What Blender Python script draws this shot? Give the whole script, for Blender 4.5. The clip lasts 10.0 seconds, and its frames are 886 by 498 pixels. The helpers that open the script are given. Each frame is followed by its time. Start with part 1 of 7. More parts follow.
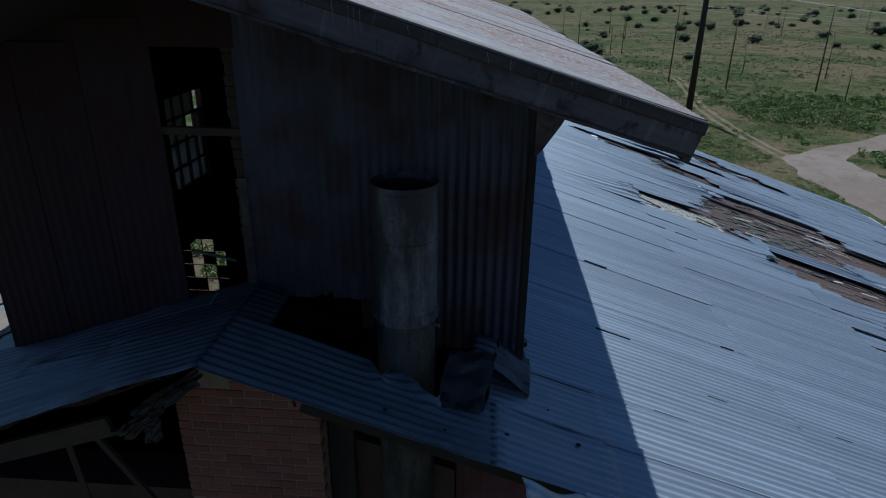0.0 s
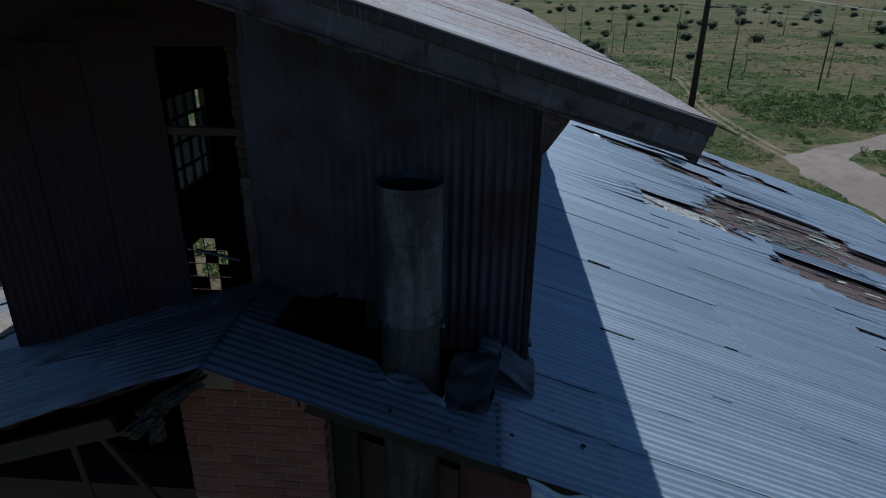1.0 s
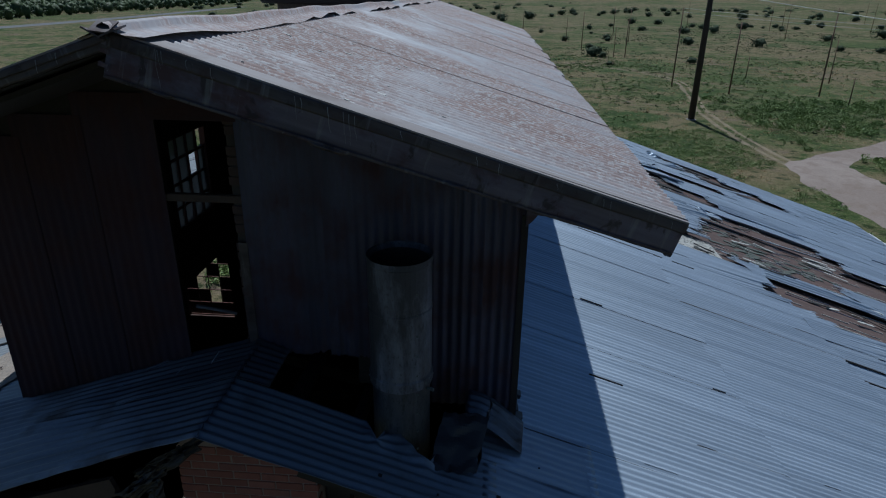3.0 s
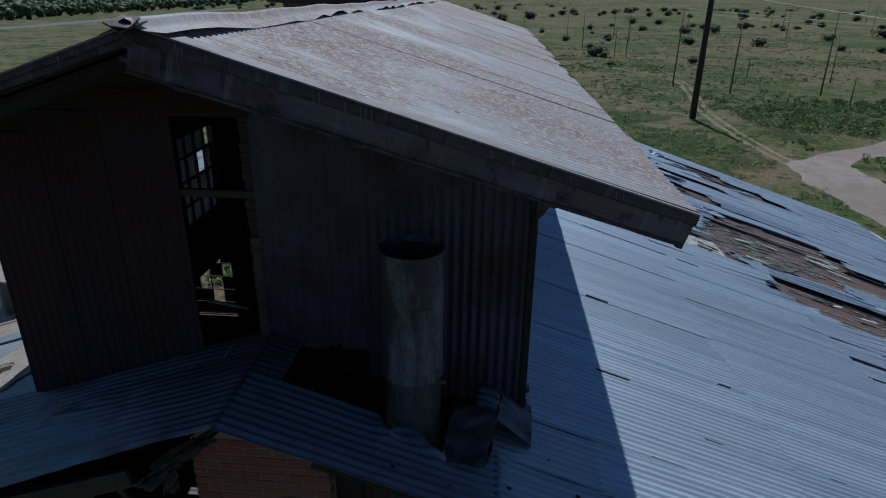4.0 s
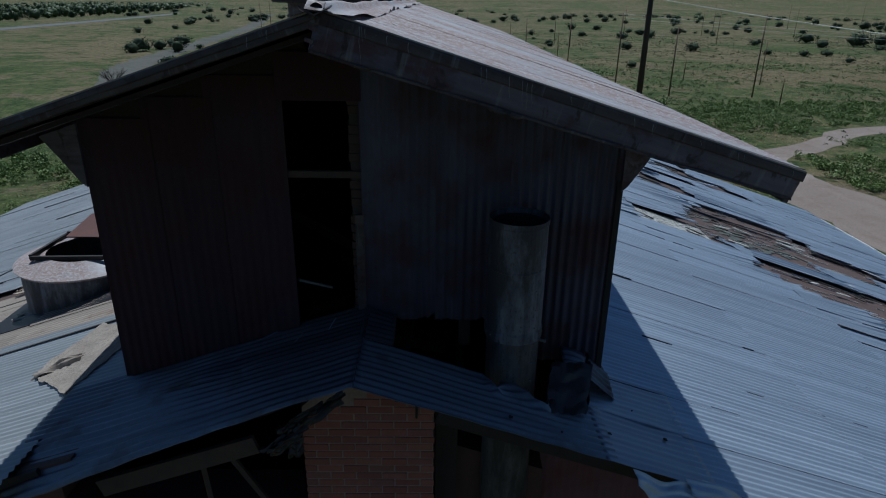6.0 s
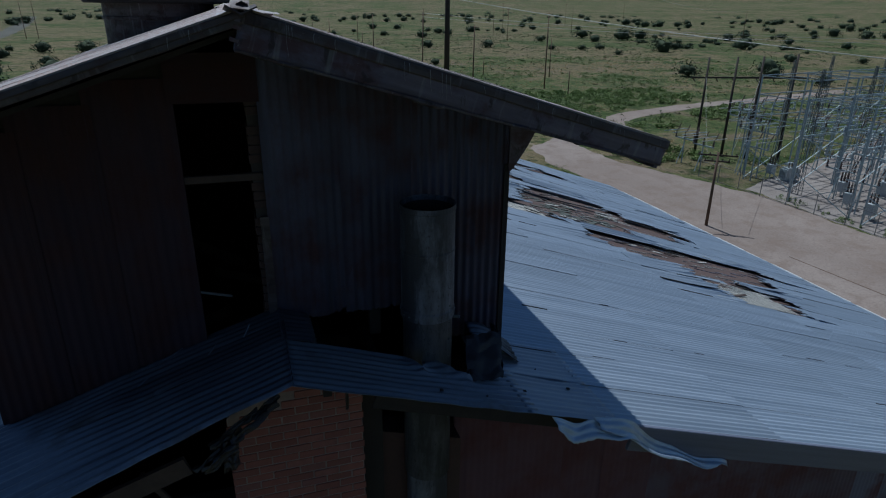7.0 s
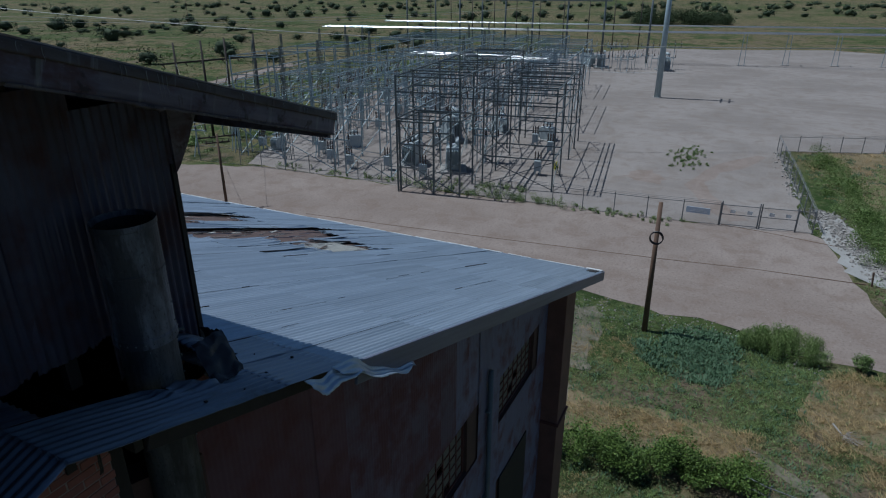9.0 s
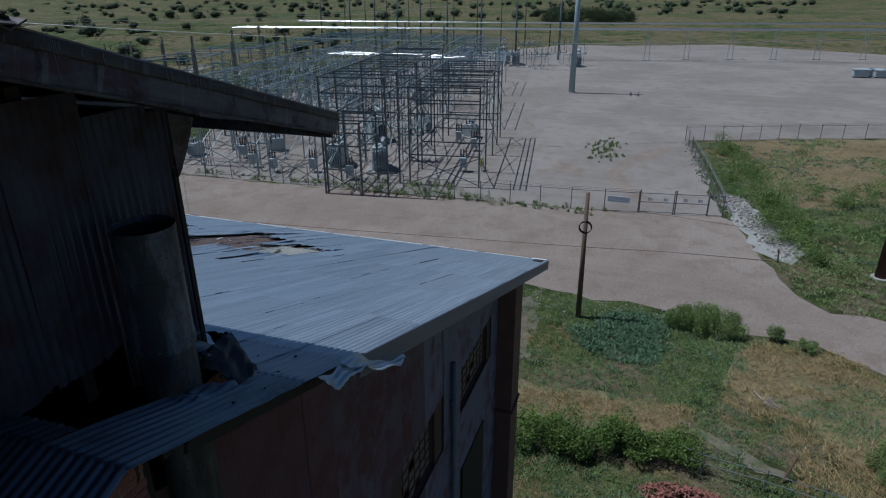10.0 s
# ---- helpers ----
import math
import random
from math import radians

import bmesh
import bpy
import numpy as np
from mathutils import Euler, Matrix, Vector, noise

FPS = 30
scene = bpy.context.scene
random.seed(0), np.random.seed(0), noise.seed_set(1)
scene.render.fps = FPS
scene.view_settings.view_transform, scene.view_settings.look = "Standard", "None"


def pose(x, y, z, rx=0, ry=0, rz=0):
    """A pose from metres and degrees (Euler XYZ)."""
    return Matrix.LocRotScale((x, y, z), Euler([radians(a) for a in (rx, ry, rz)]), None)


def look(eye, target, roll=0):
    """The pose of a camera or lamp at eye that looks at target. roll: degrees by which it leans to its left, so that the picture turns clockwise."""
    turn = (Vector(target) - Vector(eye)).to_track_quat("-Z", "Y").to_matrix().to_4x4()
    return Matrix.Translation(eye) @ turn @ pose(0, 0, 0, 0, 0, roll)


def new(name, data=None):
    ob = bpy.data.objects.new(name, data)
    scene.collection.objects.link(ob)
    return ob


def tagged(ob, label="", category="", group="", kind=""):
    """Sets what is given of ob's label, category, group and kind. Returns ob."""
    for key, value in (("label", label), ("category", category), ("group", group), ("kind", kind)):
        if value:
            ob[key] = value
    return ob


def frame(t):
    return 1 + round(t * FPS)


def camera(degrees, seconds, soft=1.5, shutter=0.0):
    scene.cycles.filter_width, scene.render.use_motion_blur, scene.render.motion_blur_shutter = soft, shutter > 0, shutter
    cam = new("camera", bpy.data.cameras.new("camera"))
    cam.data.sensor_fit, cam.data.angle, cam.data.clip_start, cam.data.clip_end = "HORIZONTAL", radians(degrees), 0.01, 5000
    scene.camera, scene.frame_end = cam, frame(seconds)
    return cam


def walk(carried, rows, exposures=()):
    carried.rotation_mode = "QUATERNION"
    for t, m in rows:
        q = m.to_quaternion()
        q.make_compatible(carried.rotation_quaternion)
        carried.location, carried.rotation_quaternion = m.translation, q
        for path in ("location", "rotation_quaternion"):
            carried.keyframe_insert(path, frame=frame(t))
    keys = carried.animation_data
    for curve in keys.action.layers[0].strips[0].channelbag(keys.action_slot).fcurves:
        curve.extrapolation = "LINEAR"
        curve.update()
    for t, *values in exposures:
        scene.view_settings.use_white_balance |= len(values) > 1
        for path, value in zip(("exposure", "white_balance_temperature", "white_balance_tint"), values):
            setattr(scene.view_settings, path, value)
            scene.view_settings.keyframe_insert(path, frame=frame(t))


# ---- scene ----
EXPOSURES = [(0, -0.32, 5450, 4), (10, -0.32, 5450, 4)]
SKY_STRENGTH, SUN_STRENGTH = 0.05, 4.2
cam = camera(70.9, 10.0, soft=1.15)
PATH = [
    (0, (-0.111, -0.007, 18.996), (-0.232, 1.837, 18.23), 0.7),
    (0.5, (-0.125, -0.003, 18.988), (-0.25, 1.838, 18.219), 0.7),
    (1, (-0.137, 0.006, 19.0), (-0.262, 1.848, 18.231), 0.7),
    (1.5, (-0.131, 0.008, 19.161), (-0.26, 1.851, 18.396), 0.6),
    (2, (-0.085, 0.018, 19.358), (-0.214, 1.862, 18.596), 0.7),
    (2.5, (-0.057, 0.056, 19.485), (-0.187, 1.901, 18.723), 0.8),
    (4, (-0.128, -0.023, 19.464), (-0.261, 1.822, 18.703), 0.7),
    (4.5, (-0.353, -0.11, 19.429), (-0.491, 1.734, 18.667), 0.6),
    (5, (-0.64, -0.256, 19.407), (-0.8, 1.589, 18.651), 0.9),
    (6.5, (-1.64, -0.628, 19.337), (-1.386, 1.214, 18.601), 0.8),
    (7, (-2.001, -0.673, 19.336), (-1.423, 1.095, 18.6), 0.7),
    (7.5, (-2.364, -0.647, 19.323), (-1.367, 0.92, 18.58), 0.2),
    (8, (-2.745, -0.547, 19.341), (-1.575, 0.891, 18.591), 0.0),
    (8.5, (-3.103, -0.329, 19.366), (-1.684, 0.858, 18.606), 0.1),
    (9, (-3.431, -0.083, 19.383), (-1.778, 0.738, 18.615), -0.1),
    (9.5, (-3.706, 0.214, 19.388), (-2.003, 0.924, 18.617), -0.2),
    (10, (-3.942, 0.473, 19.416), (-2.197, 1.072, 18.645), -0.3),
]
walk(cam, [(t, look(eye, target, roll)) for t, eye, target, roll in PATH], EXPOSURES)

# ---- world, sun ----
SUN_DIR = Vector((0.055, -0.48, -1.0)).normalized()      # the way the light travels
world = bpy.data.worlds.new("sky")
scene.world = world
world.use_nodes = True
wn = world.node_tree.nodes
sky = wn.new("ShaderNodeTexSky")
sky.sky_type, sky.sun_disc = "NISHITA", False
sky.sun_elevation = math.asin(-SUN_DIR.z)
sky.sun_rotation = math.atan2(-SUN_DIR.x, -SUN_DIR.y)
sky.altitude, sky.air_density, sky.dust_density, sky.ozone_density = 1800, 1.1, 0.1, 3.0
world.node_tree.links.new(sky.outputs[0], wn["Background"].inputs[0])
wn["Background"].inputs[1].default_value = SKY_STRENGTH
sun = new("sun", bpy.data.lights.new("sun", "SUN"))
sun.data.energy, sun.data.angle, sun.data.color = SUN_STRENGTH, radians(0.53), (1.0, 0.955, 0.89)
sun.matrix_world = Matrix.Translation((0, 0, 60)) @ SUN_DIR.to_track_quat("-Z", "Y").to_matrix().to_4x4()


# ---- materials ----
def material(name):
    m = bpy.data.materials.new(name)
    m.use_nodes = True
    return m, m.node_tree.nodes, m.node_tree.links, m.node_tree.nodes["Principled BSDF"]


class Nodes:
    """A few shorthands for building a node tree."""

    def __init__(self, name, rough=0.7, metal=0.0):
        self.m, self.n, self.l, self.b = material(name)
        self.b.inputs["Roughness"].default_value = rough
        self.b.inputs["Metallic"].default_value = metal
        self.co = self.n.new("ShaderNodeTexCoord")
        self.info = self.n.new("ShaderNodeObjectInfo")

    def put(self, value, socket):
        if hasattr(value, "links"):
            self.l.new(value, socket)
        else:
            socket.default_value = value

    def scaled(self, sx, sy, sz, source="Object", jump=0.0):
        mp = self.n.new("ShaderNodeMapping")
        mp.inputs["Scale"].default_value = (sx, sy, sz)
        self.l.new(self.co.outputs[source], mp.inputs["Vector"])
        if jump:
            mul = self.n.new("ShaderNodeMath")
            mul.operation = "MULTIPLY"
            self.l.new(self.info.outputs["Random"], mul.inputs[0])
            mul.inputs[1].default_value = jump
            cb = self.n.new("ShaderNodeCombineXYZ")
            for k in range(3):
                self.l.new(mul.outputs[0], cb.inputs[k])
            self.l.new(cb.outputs[0], mp.inputs["Location"])
        return mp.outputs[0]

    def noise(self, scale, detail=4.0, rough=0.55, vec=None, distort=0.0):
        t = self.n.new("ShaderNodeTexNoise")
        t.inputs["Scale"].default_value, t.inputs["Detail"].default_value = scale, detail
        t.inputs["Roughness"].default_value, t.inputs["Distortion"].default_value = rough, distort
        self.l.new(vec if vec is not None else self.co.outputs["Object"], t.inputs["Vector"])
        return t.outputs["Fac"]

    def voronoi(self, scale, vec=None, feature="F1"):
        t = self.n.new("ShaderNodeTexVoronoi")
        t.feature = feature
        t.inputs["Scale"].default_value = scale
        self.l.new(vec if vec is not None else self.co.outputs["Object"], t.inputs["Vector"])
        return t.outputs["Distance"]

    def ramp(self, fac, stops):
        r = self.n.new("ShaderNodeValToRGB")
        while len(r.color_ramp.elements) < len(stops):
            r.color_ramp.elements.new(0.5)
        for e, (p, c) in zip(r.color_ramp.elements, stops):
            e.position = p
            e.color = (c, c, c, 1) if isinstance(c, (int, float)) else (*c, 1)
        self.l.new(fac, r.inputs[0])
        return r.outputs[0]

    def mix(self, fac, a, b, kind="MIX"):
        x = self.n.new("ShaderNodeMix")
        x.data_type, x.blend_type = "RGBA", kind
        self.put(fac, x.inputs[0])
        for v, i in ((a, 6), (b, 7)):
            self.put((*v, 1) if isinstance(v, tuple) else v, x.inputs[i])
        return x.outputs[2]

    def math(self, op, a, b=0.0):
        x = self.n.new("ShaderNodeMath")
        x.operation = op
        self.put(a, x.inputs[0])
        self.put(b, x.inputs[1])
        return x.outputs[0]

    def bump(self, height, strength=0.3, distance=0.01):
        b = self.n.new("ShaderNodeBump")
        b.inputs["Strength"].default_value, b.inputs["Distance"].default_value = strength, distance
        self.l.new(height, b.inputs["Height"])
        self.l.new(b.outputs[0], self.b.inputs["Normal"])
        return self

    def colour(self, c, rough=None, metal=None):
        self.put((*c, 1) if isinstance(c, tuple) else c, self.b.inputs["Base Color"])
        if rough is not None:
            self.put(rough, self.b.inputs["Roughness"])
        if metal is not None:
            self.put(metal, self.b.inputs["Metallic"])
        return self


def weathered_metal(name, light, dark, rust, rust_at, metal=0.25, rough=0.5, spots=None, along=0.35, grain=None):
    """Galvanised sheet: a tone of its own for each sheet, streaks down its length, rust."""
    k = Nodes(name, rough, metal)
    streak = k.noise(1.0, 5, 0.6, k.scaled(*(grain or (along, 9, 9)), jump=37))
    blotch = k.noise(1.7, 5, 0.6, k.scaled(1, 1, 1, jump=51))
    base = k.mix(k.ramp(streak, [(0.3, 0.0), (0.75, 1.0)]), dark, light)
    tone = k.ramp(k.info.outputs["Random"], [(0.0, 0.9), (0.5, 1.0), (1.0, 1.07)])
    base = k.mix(1.0, base, tone, "MULTIPLY")
    fine = k.noise(26, 5, 0.7, k.scaled(0.5, 1.6, 1.6, jump=11))
    base = k.mix(k.ramp(fine, [(0.35, 0.35), (0.65, 0.0)]), base, dark)
    r = k.math("ADD", k.math("MULTIPLY", blotch, 0.75), k.math("MULTIPLY", streak, 0.35))
    rfac = k.ramp(r, [(rust_at, 0.0), (rust_at + 0.16, 0.92)])
    base = k.mix(rfac, base, k.mix(fine, rust, tuple(0.45 * c for c in rust)))
    if spots:
        v = k.voronoi(7.0, k.scaled(1, 1, 1, jump=23))
        base = k.mix(k.ramp(v, [(0.05, 0.75), (0.11, 0.0)]), base, spots)
    k.colour(base, k.ramp(rfac, [(0, rough), (1, 0.85)]), k.ramp(rfac, [(0, metal), (1, 0.0)]))
    return k.bump(k.math("ADD", fine, blotch), 0.25, 0.004).m


M = {}
M["zinc"] = weathered_metal("galvanised_roof_sheet", (0.565, 0.64, 0.735), (0.345, 0.41, 0.495), (0.15, 0.10, 0.08), 0.755, metal=0.65, rough=0.47)
M["darkish"] = weathered_metal("dark_roof_sheet", (0.235, 0.265, 0.325), (0.09, 0.102, 0.13), (0.035, 0.027, 0.026), 0.58, metal=0.8, rough=0.45)
M["darkish_right"] = weathered_metal("mid_dark_roof_sheet", (0.29, 0.34, 0.42), (0.13, 0.15, 0.185), (0.05, 0.04, 0.036), 0.60, metal=0.5, rough=0.48)
# darker copy of the zinc sheet: shade beside the monitor put into its colour
M["zinc_dim"] = weathered_metal("shade_dimmed_roof_sheet", (0.42, 0.475, 0.565), (0.25, 0.29, 0.36), (0.08, 0.06, 0.055), 0.66, metal=0.6, rough=0.5)
M["zinc_left"] = weathered_metal("dull_roof_sheet", (0.40, 0.425, 0.445), (0.26, 0.275, 0.29), (0.27, 0.17, 0.13), 0.64)
M["zinc_tan"] = weathered_metal("tan_weathered_roof_sheet", (0.42, 0.36, 0.30), (0.28, 0.235, 0.20), (0.24, 0.14, 0.10), 0.60, metal=0.05, rough=0.75)


def flaked_metal():
    """Old zinc on the monitor: a pinkish rust bloom in which pale flakes of zinc are left, fine lines down the slope."""
    k = Nodes("rust_tinted_roof_sheet", 0.55, 0.2)
    world = k.n.new("ShaderNodeNewGeometry").outputs["Position"]
    line = k.noise(1.0, 5, 0.65, k.scaled(0.5, 26, 1, jump=37))
    bloom = k.noise(0.55, 5, 0.6, world, 0.6)
    flake = k.noise(1.0, 6, 0.78, k.scaled(22, 34, 1, jump=29))
    mottle = k.noise(5.0, 5, 0.65, k.scaled(0.6, 1.3, 1, jump=11))
    zinc = k.mix(k.ramp(line, [(0.3, 0.0), (0.7, 1.0)]), (0.29, 0.295, 0.325), (0.405, 0.41, 0.44))
    rust = k.mix(k.ramp(mottle, [(0.3, 0.0), (0.7, 1.0)]), (0.21, 0.145, 0.13), (0.33, 0.245, 0.225))
    a = k.math("ADD", k.math("MULTIPLY", bloom, 0.8), k.math("ADD", k.math("MULTIPLY", line, 0.16), k.math("MULTIPLY", mottle, 0.28)))
    fac = k.ramp(a, [(0.50, 0.0), (0.66, 0.92)])
    c = k.mix(fac, zinc, rust)
    c = k.mix(k.math("MULTIPLY", k.ramp(flake, [(0.50, 0.0), (0.56, 0.8)]), k.ramp(fac, [(0.15, 0.1), (0.7, 1.0)])), c, (0.42, 0.42, 0.435))
    c = k.mix(k.ramp(flake, [(0.30, 0.75), (0.40, 0.0)]), c, (0.17, 0.14, 0.135))
    streak = k.noise(1.0, 4, 0.6, k.scaled(0.35, 9, 1, jump=17))
    c = k.mix(k.ramp(streak, [(0.60, 0.0), (0.74, 0.5)]), c, (0.19, 0.165, 0.165))
    k.b.inputs["Specular IOR Level"].default_value = 0.3
    k.colour(c, k.ramp(fac, [(0, 0.55), (1, 0.8)]), k.ramp(fac, [(0, 0.12), (1, 0.0)]))
    return k.bump(k.math("ADD", flake, mottle), 0.25, 0.004).m


M["zinc_rusty"] = flaked_metal()
# bases far below bare sheet metal: the gable's shade is in the colour
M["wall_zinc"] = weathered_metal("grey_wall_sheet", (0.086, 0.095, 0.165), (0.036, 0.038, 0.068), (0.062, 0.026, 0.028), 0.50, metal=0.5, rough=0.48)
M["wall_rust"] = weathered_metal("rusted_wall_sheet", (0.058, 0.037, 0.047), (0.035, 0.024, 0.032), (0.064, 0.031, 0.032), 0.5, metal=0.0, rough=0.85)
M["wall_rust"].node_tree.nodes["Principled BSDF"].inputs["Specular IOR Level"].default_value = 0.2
M["wall_red"] = weathered_metal("red_rusted_wall_sheet", (0.15, 0.075, 0.09), (0.10, 0.05, 0.065), (0.14, 0.048, 0.052), 0.50, metal=0.0, rough=0.75, grain=(0.25, 1.2, 1.2))
M["wall_worn"] = weathered_metal("red_worn_slate_wall_sheet", (0.165, 0.125, 0.165), (0.112, 0.08, 0.108), (0.14, 0.05, 0.055), 0.47, metal=0.0, rough=0.75, grain=(0.25, 1.2, 1.2))
M["wall_slate"] = weathered_metal("slate_grey_wall_sheet", (0.19, 0.195, 0.285), (0.135, 0.13, 0.19), (0.15, 0.06, 0.066), 0.53, metal=0.05, rough=0.7, grain=(0.25, 1.2, 1.2))


def fascia_material(name, pale, dark, rust):
    """Old painted sheet metal: rust spots in rows, long dark stains, chalky patches."""
    k = Nodes(name, 0.55, 0.3)
    band = k.noise(1.0, 5, 0.6, k.scaled(0.8, 5, 9, jump=31))
    patch = k.noise(3.2, 6, 0.65, k.scaled(1, 1, 1.6, jump=7))
    grit = k.noise(38, 5, 0.7)
    c = k.mix(k.ramp(band, [(0.35, 0.0), (0.66, 1.0)]), dark, pale)
    c = k.mix(k.ramp(patch, [(0.50, 0.0), (0.64, 0.75)]), c, rust)
    spot = k.noise(9.0, 4, 0.6, k.scaled(1, 1, 0.7, jump=3), 0.6)
    c = k.mix(k.ramp(spot, [(0.575, 0.0), (0.64, 0.75)]), c, (0.028, 0.023, 0.024))
    run = k.noise(1.0, 5, 0.65, k.scaled(16, 1, 1.2, jump=9))
    c = k.mix(k.ramp(run, [(0.58, 0.0), (0.70, 0.4)]), c, (0.26, 0.27, 0.28))
    c = k.mix(k.ramp(grit, [(0.66, 0.0), (0.74, 0.5)]), c, (0.34, 0.35, 0.36))
    return k.colour(c, k.ramp(patch, [(0.45, 0.5), (0.6, 0.8)])).bump(k.math("ADD", patch, spot), 0.4, 0.01).m


def pipe_material(name, pale, dark, moss):
    """Galvanised pipe: chalky runs and patches over dark stains, white flecks."""
    k = Nodes(name, 0.6, 0.2)
    runs = k.noise(1.0, 6, 0.62, k.scaled(7, 7, 1.3), 0.3)
    patch = k.noise(2.4, 6, 0.7, k.scaled(1, 1, 0.6))
    grit = k.noise(30, 6, 0.75, k.scaled(1.5, 1.5, 0.6))
    f = k.math("ADD", k.math("MULTIPLY", runs, 0.55), k.math("MULTIPLY", patch, 0.45))
    c = k.mix(k.ramp(f, [(0.46, 0.0), (0.62, 1.0)]), dark, pale)
    c = k.mix(k.ramp(patch, [(0.55, 0.0), (0.68, 0.6)]), c, moss)
    c = k.mix(k.ramp(grit, [(0.34, 0.8), (0.46, 0.0)]), c, tuple(0.6 * v for v in dark))
    c = k.mix(k.ramp(grit, [(0.68, 0.0), (0.73, 0.8)]), c, (0.42, 0.44, 0.44))
    return k.colour(c).bump(grit, 0.3, 0.004).m


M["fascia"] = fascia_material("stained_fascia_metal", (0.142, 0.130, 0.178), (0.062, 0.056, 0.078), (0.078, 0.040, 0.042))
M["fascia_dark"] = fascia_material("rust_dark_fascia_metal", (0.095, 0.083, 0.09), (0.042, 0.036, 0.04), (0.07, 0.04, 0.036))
M["pipe"] = pipe_material("stained_galvanised_pipe", (0.185, 0.20, 0.25), (0.038, 0.042, 0.055), (0.085, 0.085, 0.08))
M["pipe_low"] = pipe_material("tarnished_galvanised_pipe", (0.098, 0.102, 0.115), (0.026, 0.028, 0.033), (0.06, 0.062, 0.05))
M["trim"] = weathered_metal("pale_eave_trim", (0.21, 0.23, 0.315), (0.125, 0.135, 0.19), (0.13, 0.08, 0.06), 0.72, metal=0.2)


def brick_material():
    k = Nodes("red_brick", 0.88)
    tone = k.ramp(k.info.outputs["Random"], [(0.0, (0.19, 0.072, 0.058)), (0.35, (0.25, 0.093, 0.072)), (0.7, (0.27, 0.112, 0.09)), (1.0, (0.20, 0.088, 0.078))])
    n = k.noise(14, 6, 0.65, k.scaled(1, 1, 1, jump=19))
    stain = k.noise(0.9, 4, 0.6, k.scaled(1.6, 1.6, 0.6, jump=3))
    c = k.mix(k.ramp(n, [(0.3, 0.0), (0.7, 0.5)]), tone, (0.16, 0.06, 0.045))
    c = k.mix(k.ramp(stain, [(0.55, 0.0), (0.8, 0.6)]), c, (0.10, 0.07, 0.065))
    return k.colour(c).bump(n, 0.5, 0.004).m


def plain(name, a, b, scale=3.0, rough=0.8, metal=0.0, bump=0.3, fine=30.0, distance=0.006):
    k = Nodes(name, rough, metal)
    n1, n2 = k.noise(scale, 5, 0.6, k.scaled(1, 1, 1, jump=13)), k.noise(fine, 5, 0.65)
    c = k.mix(k.ramp(n1, [(0.3, 0.0), (0.7, 1.0)]), a, b)
    c = k.mix(k.ramp(n2, [(0.3, 0.4), (0.6, 0.0)]), c, tuple(0.5 * v for v in a))
    return k.colour(c).bump(n2, bump, distance).m


M["brick"] = brick_material()
M["mortar"] = plain("old_mortar", (0.30, 0.23, 0.20), (0.21, 0.155, 0.135), 5)
M["brick_dark"] = plain("dark_brick", (0.075, 0.042, 0.036), (0.045, 0.028, 0.026), 6)
M["mortar_dark"] = plain("dark_mortar", (0.06, 0.048, 0.042), (0.035, 0.029, 0.027), 6)
M["brick_far"] = plain("dark_brick_wall", (0.10, 0.052, 0.043), (0.06, 0.036, 0.03), 2)
M["brick_corner"] = plain("weathered_red_brick", (0.20, 0.10, 0.075), (0.13, 0.068, 0.052), 2)
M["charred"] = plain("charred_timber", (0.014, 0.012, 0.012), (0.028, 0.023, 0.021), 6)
M["timber"] = plain("weathered_timber", (0.075, 0.05, 0.04), (0.045, 0.032, 0.028), 4)
M["pole_wood"] = plain("brown_pole_wood", (0.165, 0.10, 0.068), (0.105, 0.065, 0.046), 2)
M["pole_dark"] = plain("tarred_pole_wood", (0.035, 0.028, 0.024), (0.055, 0.042, 0.035), 2)
M["tar"] = plain("crumpled_tarred_sheet", (0.012, 0.0115, 0.0155), (0.019, 0.0185, 0.025), 6, rough=0.42, bump=0.15)
M["steel_dark"] = plain("dark_painted_steel", (0.155, 0.178, 0.182), (0.105, 0.124, 0.13), 2, rough=0.55, metal=0.2)
M["steel"] = plain("grey_galvanised_steel", (0.40, 0.485, 0.52), (0.30, 0.37, 0.405), 2, rough=0.45, metal=0.1)
M["steel_rust"] = plain("rust_red_steel", (0.12, 0.045, 0.035), (0.08, 0.032, 0.028), 2)
M["equipment"] = plain("pale_grey_equipment_paint", (0.44, 0.49, 0.51), (0.37, 0.42, 0.445), 1, rough=0.45)
M["porcelain"] = plain("brown_porcelain", (0.10, 0.075, 0.065), (0.08, 0.06, 0.055), 2, rough=0.25, bump=0.05)
M["aluminium"] = plain("bright_aluminium", (0.75, 0.76, 0.78), (0.66, 0.67, 0.70), 2, rough=0.3, metal=0.9, bump=0.05)
M["cable"] = plain("pale_cable", (0.42, 0.43, 0.42), (0.36, 0.37, 0.36), 2, rough=0.5, metal=0.3)
M["fence_steel"] = plain("galvanised_fence_steel", (0.26, 0.27, 0.28), (0.18, 0.185, 0.19), 3, rough=0.5, metal=0.3)
M["concrete"] = plain("weathered_concrete", (0.36, 0.35, 0.335), (0.27, 0.26, 0.25), 1.2)
M["rock"] = plain("pale_rubble_rock", (0.36, 0.335, 0.31), (0.25, 0.23, 0.215), 3)
M["paper"] = plain("bird_lime", (0.55, 0.55, 0.52), (0.42, 0.42, 0.4), 8)
M["lime_dull"] = plain("dull_bird_lime", (0.27, 0.28, 0.29), (0.20, 0.21, 0.22), 8)
M["felt_pale"] = plain("pale_roofing_felt", (0.46, 0.46, 0.44), (0.34, 0.33, 0.31), 9, bump=0.8, fine=24, distance=0.02)
